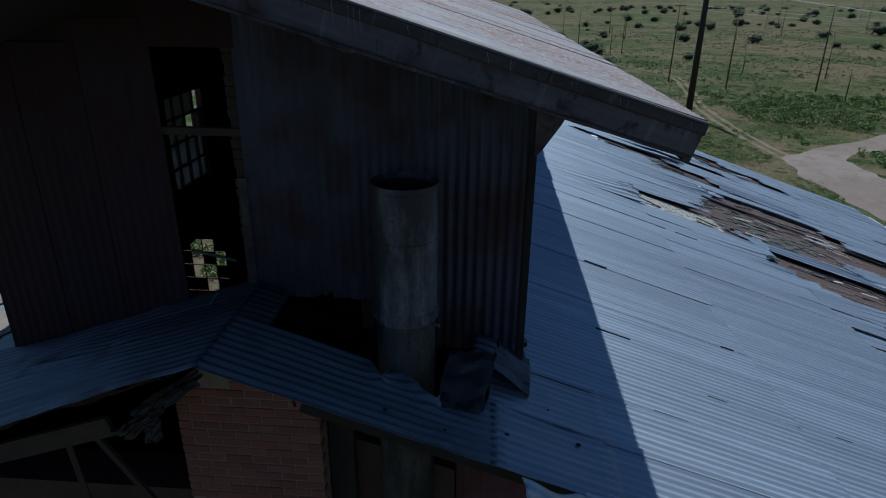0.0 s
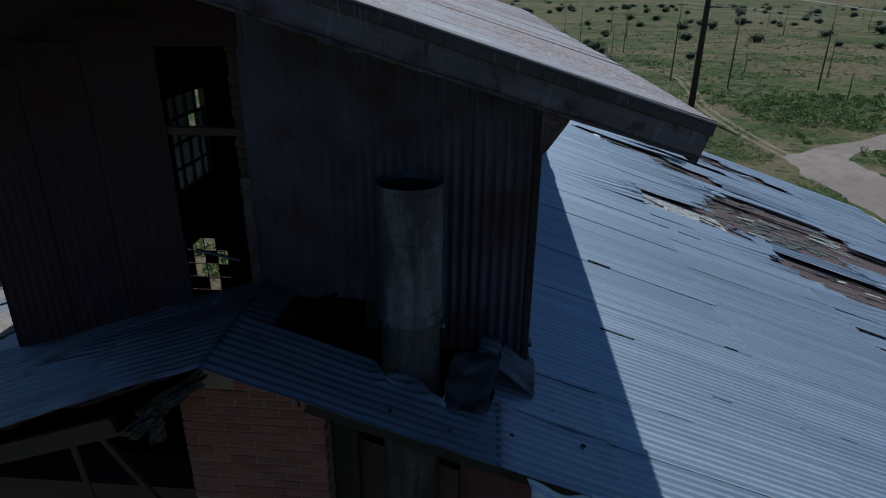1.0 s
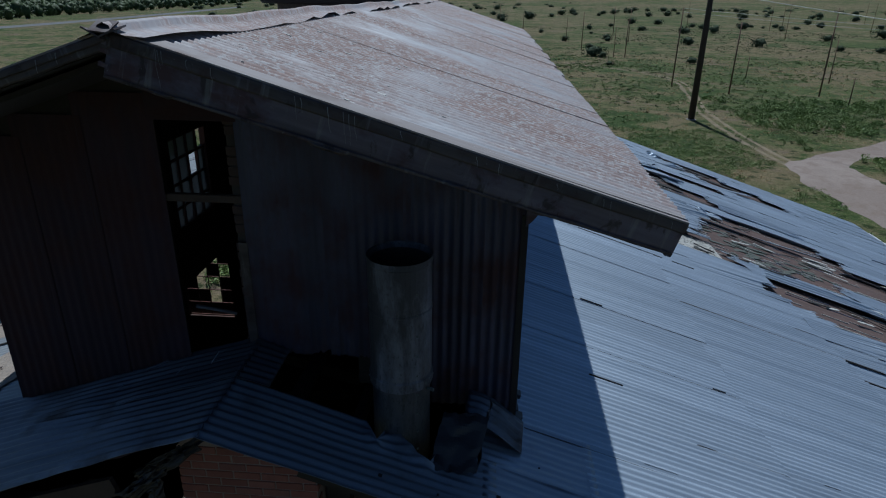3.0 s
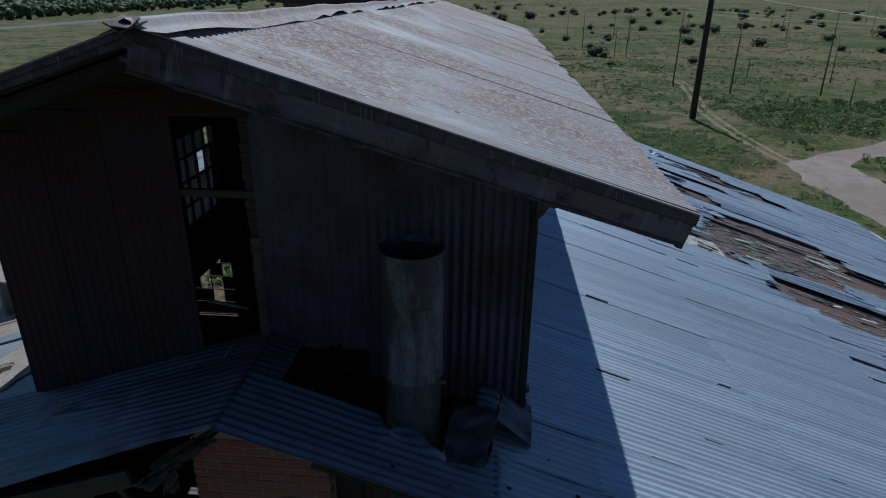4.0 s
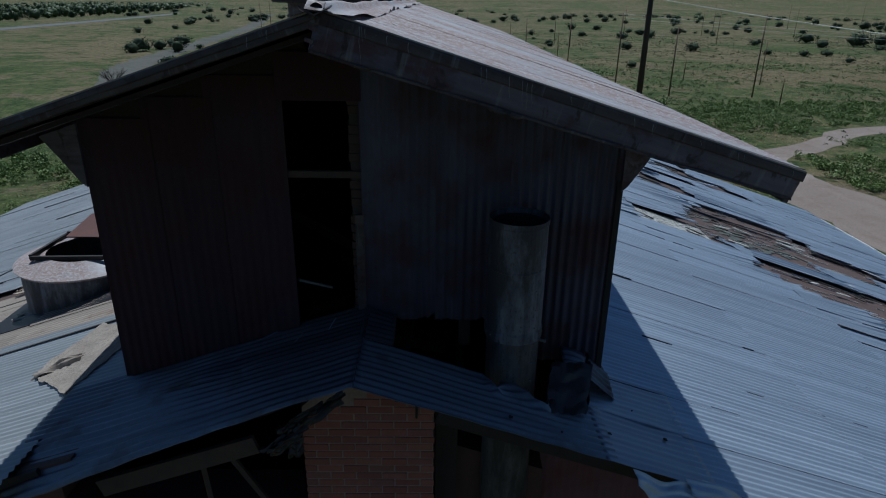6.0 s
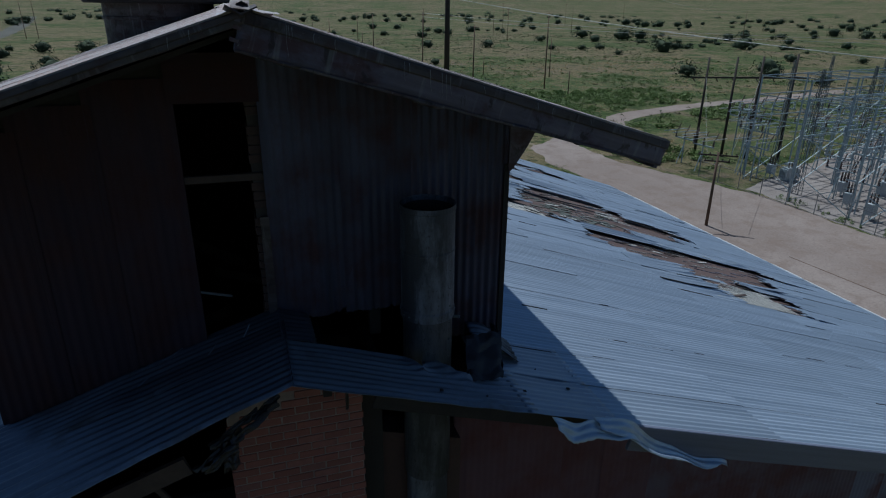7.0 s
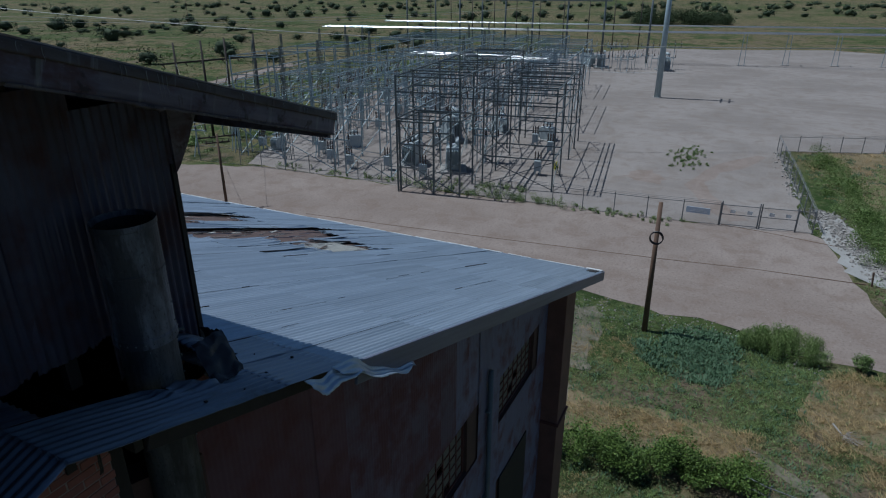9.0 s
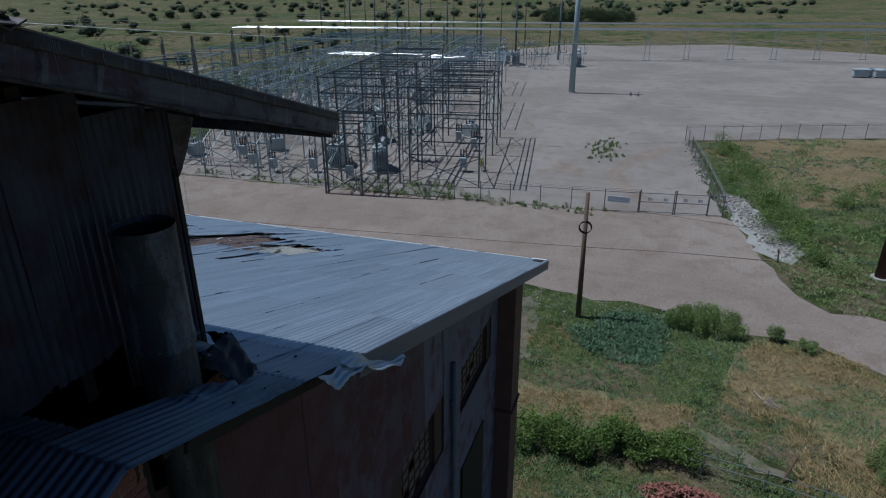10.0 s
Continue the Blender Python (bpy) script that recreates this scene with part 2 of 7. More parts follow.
M["plaster"] = plain("tan_flaking_plaster", (0.34, 0.295, 0.25), (0.25, 0.21, 0.18), 4, bump=0.9, fine=16, distance=0.03)
M["sign"] = plain("blue_sign_enamel", (0.44, 0.50, 0.60), (0.48, 0.54, 0.63), 4, rough=0.4, bump=0.05)
M["white"] = plain("white_paint", (0.72, 0.73, 0.74), (0.62, 0.63, 0.64), 4, rough=0.5)
M["flashing"] = weathered_metal("brown_stained_flashing", (0.33, 0.315, 0.325), (0.20, 0.175, 0.17), (0.16, 0.105, 0.09), 0.55, metal=0.1, rough=0.7)
M["felt"] = plain("grey_green_roofing_felt", (0.10, 0.115, 0.10), (0.05, 0.055, 0.05), 5)
M["floor_dark"] = plain("dusty_slab", (0.16, 0.15, 0.14), (0.10, 0.095, 0.09), 0.6)


def deck_material():
    """Bare roof boards with tar paper, brown and streaked down the slope."""
    k = Nodes("bare_roof_deck", 0.9)
    s = k.noise(1, 5, 0.65, k.scaled(0.35, 7, 1))
    f = k.noise(9, 6, 0.7, k.scaled(0.5, 2, 1))
    c = k.mix(k.ramp(s, [(0.3, 0.0), (0.7, 1.0)]), (0.062, 0.041, 0.037), (0.112, 0.071, 0.063))
    c = k.mix(k.ramp(f, [(0.62, 0.0), (0.72, 0.8)]), c, (0.36, 0.34, 0.32))
    c = k.mix(k.ramp(f, [(0.25, 0.7), (0.4, 0.0)]), c, (0.025, 0.02, 0.02))
    return k.colour(c).bump(f, 0.5, 0.02).m


M["deck"] = deck_material()


def land_material():
    """Dry range: green and straw grass with bare soil between, at four scales."""
    k = Nodes("dry_range_ground", 0.95)
    far, mid = k.noise(0.012, 5, 0.6, distort=0.8), k.noise(0.07, 6, 0.65, distort=1.0)
    near, speck = k.noise(0.42, 6, 0.72, distort=0.4), k.noise(3.2, 6, 0.78)
    g = k.mix(k.ramp(near, [(0.35, 0.0), (0.65, 1.0)]), (0.05, 0.073, 0.023), (0.092, 0.114, 0.041))
    straw = k.mix(k.ramp(near, [(0.35, 0.0), (0.65, 1.0)]), (0.135, 0.108, 0.06), (0.205, 0.16, 0.096))
    soil = k.mix(speck, (0.125, 0.093, 0.07), (0.175, 0.135, 0.105))
    a = k.math("ADD", k.math("MULTIPLY", far, 0.5), k.math("MULTIPLY", mid, 0.5))
    c = k.mix(k.ramp(a, [(0.45, 0.0), (0.53, 0.95)]), g, straw)
    b = k.math("ADD", k.math("MULTIPLY", mid, 0.68), k.math("MULTIPLY", near, 0.32))
    c = k.mix(k.ramp(b, [(0.55, 0.0), (0.60, 0.75)]), c, soil)
    c = k.mix(k.ramp(b, [(0.42, 0.9), (0.47, 0.0)]), c, (0.034, 0.062, 0.017))
    c = k.mix(k.ramp(speck, [(0.40, 0.75), (0.51, 0.0)]), c, (0.024, 0.036, 0.012))
    tuft = k.math("ADD", k.voronoi(0.55), k.math("MULTIPLY", speck, 0.5))
    c = k.mix(k.ramp(tuft, [(0.44, 0.85), (0.62, 0.0)]), c, (0.022, 0.034, 0.012))
    clump = k.math("ADD", k.voronoi(0.16), k.math("MULTIPLY", near, 0.6))
    c = k.mix(k.ramp(clump, [(0.46, 0.8), (0.60, 0.0)]), c, (0.028, 0.045, 0.014))
    c = k.mix(k.ramp(k.noise(1.4, 5, 0.8), [(0.54, 0.0), (0.66, 0.7)]), c, (0.24, 0.205, 0.13))
    k.b.inputs["Specular IOR Level"].default_value = 0.1
    return k.colour(c).bump(speck, 0.8, 0.2).m


def dirt_material(name, a, b, tint, grit=9.0):
    k = Nodes(name, 0.95)
    big, mid, fine = k.noise(0.06, 5, 0.6), k.noise(0.45, 6, 0.65, distort=0.5), k.noise(grit, 6, 0.75)
    tracks = k.noise(1, 4, 0.6, k.scaled(0.45, 0.03, 1))
    c = k.mix(k.ramp(big, [(0.43, 0.0), (0.57, 1.0)]), a, b)
    c = k.mix(k.ramp(mid, [(0.48, 0.0), (0.62, 0.6)]), c, tint)
    c = k.mix(k.ramp(tracks, [(0.5, 0.0), (0.72, 0.4)]), c, tuple(1.12 * v for v in b))
    c = k.mix(k.ramp(fine, [(0.36, 0.5), (0.5, 0.0)]), c, tuple(0.55 * v for v in a))
    c = k.mix(k.ramp(fine, [(0.6, 0.0), (0.72, 0.5)]), c, (0.42, 0.40, 0.38))
    k.b.inputs["Specular IOR Level"].default_value = 0.15
    return k.colour(c).bump(fine, 0.5, 0.03).m


M["land"] = land_material()
M["dirt"] = dirt_material("pinkish_dirt_road", (0.225, 0.183, 0.16), (0.27, 0.225, 0.20), (0.185, 0.14, 0.115), 5.0)
M["gravel"] = dirt_material("grey_gravel_yard", (0.225, 0.198, 0.182), (0.275, 0.245, 0.228), (0.20, 0.165, 0.14), 6)
M["track"] = dirt_material("pale_dirt_track", (0.19, 0.155, 0.105), (0.22, 0.18, 0.125), (0.10, 0.09, 0.05))
M["litter"] = dirt_material("straw_litter_ground", (0.165, 0.128, 0.075), (0.205, 0.16, 0.095), (0.095, 0.09, 0.045), 7.0)
M["soil"] = dirt_material("bare_grey_soil", (0.135, 0.12, 0.092), (0.175, 0.152, 0.12), (0.085, 0.088, 0.045), 7.0)
M["wash"] = dirt_material("grey_green_wash", (0.098, 0.096, 0.086), (0.118, 0.114, 0.104), (0.07, 0.075, 0.045), 4.0)
M["asphalt"] = dirt_material("grey_highway", (0.135, 0.14, 0.15), (0.16, 0.165, 0.175), (0.12, 0.12, 0.125))


def leaf_material(name, a, b, rough=0.6):
    k = Nodes(name, rough)
    geo = k.n.new("ShaderNodeNewGeometry")
    k.b.inputs["Specular IOR Level"].default_value = 0.25
    n = k.noise(0.6, 3)
    c = k.mix(geo.outputs["Random Per Island"], a, b)
    c = k.mix(k.ramp(n, [(0.35, 0.0), (0.7, 0.5)]), c, tuple(0.55 * v for v in a))
    return k.colour(c).m


M["juniper"] = leaf_material("juniper_needles", (0.038, 0.056, 0.032), (0.068, 0.09, 0.05), 0.9)
M["weed"] = leaf_material("green_weed_leaves", (0.115, 0.175, 0.052), (0.225, 0.295, 0.11))
M["weed_blue"] = leaf_material("blue_green_weed_leaves", (0.065, 0.125, 0.065), (0.125, 0.195, 0.11))
M["brush"] = leaf_material("bright_brush_leaves", (0.125, 0.19, 0.055), (0.23, 0.30, 0.10))
M["hedge"] = leaf_material("dark_hedge_leaves", (0.055, 0.10, 0.02), (0.16, 0.235, 0.05))
M["straw"] = leaf_material("dry_straw_grass", (0.35, 0.255, 0.125), (0.54, 0.41, 0.215))
M["yellow"] = leaf_material("yellow_blossom", (0.50, 0.45, 0.03), (0.35, 0.36, 0.05))
M["woods"] = leaf_material("far_woodland_leaves", (0.035, 0.06, 0.022), (0.065, 0.095, 0.035))


def glass_material():
    m, n, l, b = material("dirty_window_glass")
    b.inputs["Base Color"].default_value = (0.13, 0.145, 0.155, 1)
    b.inputs["Roughness"].default_value = 0.35
    b.inputs["Transmission Weight"].default_value = 0.6
    b.inputs["IOR"].default_value = 1.1
    return m


def mesh_wire_material():
    """Chain link: mostly gaps."""
    k = Nodes("chain_link", 0.5, 0.4)
    k.colour((0.25, 0.26, 0.27))
    out, gap, mixer = k.n["Material Output"], k.n.new("ShaderNodeBsdfTransparent"), k.n.new("ShaderNodeMixShader")
    mixer.inputs[0].default_value = 0.10
    k.l.new(gap.outputs[0], mixer.inputs[1])
    k.l.new(k.b.outputs[0], mixer.inputs[2])
    k.l.new(mixer.outputs[0], out.inputs["Surface"])
    return k.m


M["glass"], M["chain"] = glass_material(), mesh_wire_material()
M["grimy_glass"] = plain("grime_coated_glass", (0.165, 0.15, 0.12), (0.11, 0.10, 0.085), 3, rough=0.75, bump=0.05)


# ---- mesh helpers ----
def mesh_of(name, verts, faces, mat, smooth=False):
    me = bpy.data.meshes.new(name)
    me.from_pydata([tuple(v) for v in verts], [], faces)
    if mat is not None:
        me.materials.append(mat)
    if smooth:
        me.polygons.foreach_set("use_smooth", [True] * len(me.polygons))
    me.update()
    return me


def put(name, me, parent=None, m=None, label=""):
    ob = new(name, me)
    if parent is not None:
        ob.parent = parent
    if m is not None:
        ob.matrix_basis = m
    if label:
        ob["label"] = label
    return ob


def part(name, bm, mat, parent=None, label="", smooth=False):
    me = bpy.data.meshes.new(name)
    bm.to_mesh(me)
    bm.free()
    me.materials.append(mat)
    if smooth:
        me.polygons.foreach_set("use_smooth", [True] * len(me.polygons))
    return put(name, me, parent, None, label)


def thing(name, m=None):
    ob = new(name)
    ob.empty_display_size = 0.2
    if m is not None:
        ob.matrix_basis = m
    return ob


def box(x0, y0, z0, x1, y1, z1, bevel=0.0, m=None, bm=None):
    fresh = bm is None
    bm = bm or bmesh.new()
    got = bmesh.ops.create_cube(bm, size=1.0, matrix=Matrix.Translation(((x0 + x1) / 2, (y0 + y1) / 2, (z0 + z1) / 2)) @ Matrix.Diagonal((abs(x1 - x0), abs(y1 - y0), abs(z1 - z0), 1)))
    if bevel and fresh:
        bmesh.ops.bevel(bm, geom=bm.edges[:], offset=bevel, segments=1, affect="EDGES")
    if m is not None:
        bmesh.ops.transform(bm, matrix=m, verts=got["verts"] if not bevel else bm.verts[:])
    return bm


def rod(a, b, r0, r1=None, seg=8, bm=None):
    """A tapered round bar from a to b."""
    bm = bm or bmesh.new()
    a, b = Vector(a), Vector(b)
    d = b - a
    m = Matrix.Translation((a + b) / 2) @ d.to_track_quat("Z", "Y").to_matrix().to_4x4()
    bmesh.ops.create_cone(bm, cap_ends=True, segments=seg, radius1=r0, radius2=r1 if r1 is not None else r0, depth=d.length, matrix=m)
    return bm


def bar(a, b, w, h, bm=None):
    """A square bar from a to b."""
    bm = bm or bmesh.new()
    a, b = Vector(a), Vector(b)
    d = b - a
    m = Matrix.Translation((a + b) / 2) @ d.to_track_quat("Y", "Z").to_matrix().to_4x4() @ Matrix.Diagonal((w, d.length, h, 1))
    bmesh.ops.create_cube(bm, size=1.0, matrix=m)
    return bm


def lathe(profile, seg=24, z=0.0):
    """A turned shape from (radius, height) pairs."""
    bm = bmesh.new()
    rings = []
    for r, h in profile:
        rings.append([bm.verts.new((r * math.cos(2 * math.pi * i / seg), r * math.sin(2 * math.pi * i / seg), z + h)) for i in range(seg)])
    for lo, hi in zip(rings, rings[1:]):
        for i in range(seg):
            bm.faces.new((lo[i], lo[(i + 1) % seg], hi[(i + 1) % seg], hi[i]))
    return bm


def cable(name, points, r, mat, parent=None):
    """A wire through points, as a thin five-sided tube."""
    verts, faces, seg = [], [], 5
    pts = [Vector(p) for p in points]
    for i, p in enumerate(pts):
        d = (pts[min(i + 1, len(pts) - 1)] - pts[max(i - 1, 0)]).normalized()
        s = d.cross(Vector((0, 0, 1))).normalized()
        u = s.cross(d)
        verts += [p + r * (math.cos(2 * math.pi * k / seg) * s + math.sin(2 * math.pi * k / seg) * u) for k in range(seg)]
    for i in range(len(pts) - 1):
        for k in range(seg):
            a, b = i * seg + k, i * seg + (k + 1) % seg
            faces.append((a, b, b + seg, a + seg))
    return put(name, mesh_of(name, verts, faces, mat, True), parent)


def sag(a, b, drop, n=16):
    a, b = Vector(a), Vector(b)
    return [a.lerp(b, i / n) - Vector((0, 0, 4 * drop * (i / n) * (1 - i / n))) for i in range(n + 1)]


SHEETS = {}


def sheet_mesh(length, width, mat, pitch=0.0757, amp=0.0098, per=6, rows=1, warp=0.0, seed=0, torn=0.0, curl=0.0):
    """A corrugated sheet: x along the ribs, y across them, z out. torn: depth of a ragged far end; curl: how far that end lifts."""
    key = (round(length, 2), round(width, 2), mat.name, rows, warp, seed, torn, curl, amp)
    if key in SHEETS:
        return SHEETS[key]
    rng = random.Random(seed * 7 + 1)
    n = max(4, int(round(width / pitch * per)))
    jag, j = [], 0.0
    for i in range(n + 1):
        j = max(0.0, min(1.0, j + rng.uniform(-0.28, 0.28)))
        jag.append(j)
    verts, faces = [], []
    for r in range(rows + 1):
        u = r / rows
        for i in range(n + 1):
            y = width * i / n
            x = length * u - torn * jag[i] * u
            z = amp * math.cos(2 * math.pi * y / pitch) + warp * math.sin(3.1 * u + 5 * y + seed) * u + curl * u * u * (0.4 + 0.6 * jag[(i * 3) % (n + 1)])
            verts.append((x, y, z))
    for r in range(rows):
        for i in range(n):
            a = r * (n + 1) + i
            faces.append((a, a + n + 1, a + n + 2, a + 1))
    SHEETS[key] = mesh_of("corrugated_sheet", verts, faces, mat, True)
    return SHEETS[key]


# ---- ground ----
def flat_patch(name, outline, z, mat, label, category, wobble=0.5, step=2.0, seed=1):
    """A level sheet with an uneven edge."""
    rng = random.Random(seed)
    pts = []
    for (x0, y0), (x1, y1) in zip(outline, outline[1:] + outline[:1]):
        n = max(1, int(math.hypot(x1 - x0, y1 - y0) / step))
        for i in range(n):
            f = i / n
            pts.append((x0 + (x1 - x0) * f + rng.uniform(-wobble, wobble), y0 + (y1 - y0) * f + rng.uniform(-wobble, wobble), z))
    bm = bmesh.new()
    f = bm.faces.new([bm.verts.new(p) for p in pts])
    bmesh.ops.triangulate(bm, faces=[f])
    for f in bm.faces:
        if f.normal.z < 0:
            f.normal_flip()
    return tagged(part(name, bm, mat), label, category, kind="structure")


def ribbon(name, line, width, z, mat, label, category, wobble=0.3, seed=2):
    rng = random.Random(seed)
    pts = [Vector((*p, z)) for p in line]
    fine = []
    for i in range(len(pts) - 1):
        p0, p1, p2, p3 = pts[max(i - 1, 0)], pts[i], pts[i + 1], pts[min(i + 2, len(pts) - 1)]
        n = max(2, int((p2 - p1).length / 4))
        for k in range(n):
            t = k / n
            fine.append(0.5 * ((2 * p1) + (p2 - p0) * t + (2 * p0 - 5 * p1 + 4 * p2 - p3) * t * t + (3 * p1 - p0 - 3 * p2 + p3) * t ** 3))
    fine.append(pts[-1])
    verts, faces = [], []
    for i, p in enumerate(fine):
        d = (fine[min(i + 1, len(fine) - 1)] - fine[max(i - 1, 0)]).normalized()
        s = Vector((-d.y, d.x, 0))
        verts += [p + s * (width / 2 + rng.uniform(-wobble, wobble)), p - s * (width / 2 + rng.uniform(-wobble, wobble))]
    faces = [(2 * i + 1, 2 * i + 3, 2 * i + 2, 2 * i) for i in range(len(fine) - 1)]
    return tagged(put(name, mesh_of(name, verts, faces, mat)), label, category, kind="structure")


def build_ground():
    bm = bmesh.new()
    bmesh.ops.create_grid(bm, x_segments=100, y_segments=100, size=4000)
    for v in bm.verts:
        d = v.co.xy.length
        if d > 900:
            v.co.z = (d - 900) * (0.028 + 0.02 * noise.noise((v.co.x * 0.0011, v.co.y * 0.0011, 3)))
    tagged(part("ground", bm, M["land"]), "dry grassy range with green and straw-coloured patches", "ground", kind="structure")
    flat_patch("gravel_yard", [(52, 54), (70, 62), (95, 72), (150, 70), (200, 60), (240, 36), (242, 15), (256, -20), (228, -66), (120, -62), (96.5, -30), (87, -3.8), (55, -6.2), (54, 1), (53, 16), (52.2, 30)],
               0.012, M["gravel"], "grey gravel yard of the electrical substation", "yard", 0.35, 2.0, 4)
    flat_patch("dirt_road", [(27, -26), (29, -18), (30.8, -13), (32.6, -11), (32.9, -8), (32.8, -5.6), (34.8, -1.7), (34.8, 2.7), (35.6, 5.6), (35.8, 8.5), (36, 25), (37, 45), (36.5, 60), (36, 72), (37.4, 80),
                             (42.5, 84), (45, 78), (45, 70), (48, 61), (51.5, 51), (52.2, 30), (53, 16), (54, 1), (55, -6.2), (54, -7), (47.8, -8.2), (44, -9), (40, -10.1), (37.7, -12), (37.4, -15), (36, -26)],
               0.02, M["dirt"], "pinkish packed dirt road between building and fence", "road", 0.45, 1.5, 5)
    ribbon("side_road", [(40.8, 62), (40.8, 70), (42, 78), (45.5, 83.6), (50.5, 87), (56, 90.6), (62, 96), (68, 101.4), (86, 107.6), (103, 111), (150, 121)], 4.4, 0.028, M["dirt"], "pale dirt road bending away across the grass", "road", 0.5, 3)
    for k, off in enumerate((-0.8, 0.8)):
        ribbon("wheel_track", [(38.5 + off, 78), (37.5 + off, 92), (38.8 + off, 117), (43 + off, 140), (45.5 + off, 165), (36 + off, 187), (10 + off, 215)], 0.75, 0.016, M["track"],
               "two-wheeled dirt track through the grass", "track", 0.22, 6 + k)
    ribbon("tyre_track", [(56, -0.5), (61, 2.4), (66, 4.3), (70, 3.8), (76, 1.4), (83, -2.0)], 2.0, 0.018, M["dirt"], "worn tan tyre track across the gravel yard", "track", 0.5, 11)
    flat_patch("worn_patch", [(64.5, 8.4), (66, 11.4), (69, 11.8), (70.2, 9.4), (68, 7.6)], 0.022, M["dirt"], "worn tan patch in the gravel yard", "ground", 0.6, 0.7, 20)
    ribbon("dirt_wash", [(-60, 120), (-90, 188), (-108, 306), (-147, 547), (-292, 1213)], 10, 0.02, M["wash"], "wide grey road crossing the range", "road", 1.2, 8)
    ribbon("highway", [(-330, 60), (-262, 230), (-262, 430), (-337, 993), (-400, 1500)], 13, 0.03, M["asphalt"], "far grey highway along the woods", "road", 0.2, 9)


build_ground()

# ---- the powerhouse: main roof and walls ----
X0, ZA, S = -1.85, 16.84, 0.334                # ridge line, ridge height, slope
Y_FRONT, Y_BACK, X_EAVE, X_LEFT = 3.12, 23.1, 13.77, -17.4
COS = math.cos(math.atan(S))
PITCH = 0.0757
RIGHT = Matrix.Translation((X0, 0, ZA)) @ Matrix.Rotation(math.atan(S), 4, "Y")
LEFT = Matrix.Translation((X0, 0, ZA)) @ Matrix.Rotation(math.pi, 4, "Z") @ Matrix.Rotation(math.atan(S), 4, "Y")
MON_L, MON_R, MON_Y0, MON_Y1 = -4.06, 0.24, 4.35, 20.6


def roof_z(x):
    return ZA - S * abs(x - X0)


def slope_len(x):
    return abs(x - X0) / COS


def roof_deck(name, right, label):
    """Board deck and rafters under the sheets, open where the monitor stands."""
    m = RIGHT if right else LEFT
    far = slope_len(X_EAVE if right else X_LEFT) - 0.12
    near = slope_len(MON_R if right else MON_L)
    y0, y1 = Y_FRONT + 0.2, Y_BACK - 0.15
    if not right:
        y0, y1 = -y1, -y0
    bm = box(near, y0, -0.085, far, y1, -0.045)
    ob = part(name, bm, M["deck"])
    ob.matrix_basis = m
    tagged(ob, label, "roof", kind="structure")
    for i in range(9):
        y = (Y_FRONT + 0.5 + i * 2.4) * (1 if right else -1)
        b = part("rafter", box(near + 0.02, y - 0.05, -0.29, far - 0.1, y + 0.05, -0.09, 0.008), M["timber"], ob)
    return ob


deck_right = roof_deck("roof_right", True, "grey corrugated metal roof with rusted and torn patches")
deck_left = roof_deck("roof_left", False, "dull corrugated metal roof with brown rusted sheets")

ROWS = [0.0, 2.22, 4.95, 7.65, 10.35, 13.05, 16.55]
# where sheets have been torn away: column: stretches down the slope
GAPS_RIGHT = {8: [(9.5, 11.2)], 9: [(9.2, 11.6)], 10: [(9.3, 10.9)], 11: [(8.3, 12.4)], 12: [(7.5, 12.7)], 13: [(7.8, 13.6)], 14: [(5.0, 6.9)], 15: [(4.95, 9.8)],
              16: [(6.8, 12.0)], 17: [(6.9, 12.9)], 18: [(7.2, 12.3)], 19: [(7.4, 11.2)], 20: [(8.0, 10.6)], 22: [(6.6, 8.7)], 23: [(5.2, 8.4)], 24: [(4.6, 7.2)],
              26: [(7.2, 9.4)], 28: [(9.4, 12.2)], 29: [(8.6, 11.2)], 30: [(8.0, 10.2)], 31: [(4.4, 6.4)]}
GAPS_LEFT = {6: [(5.6, 6.6)], 9: [(6.4, 7.6)]}


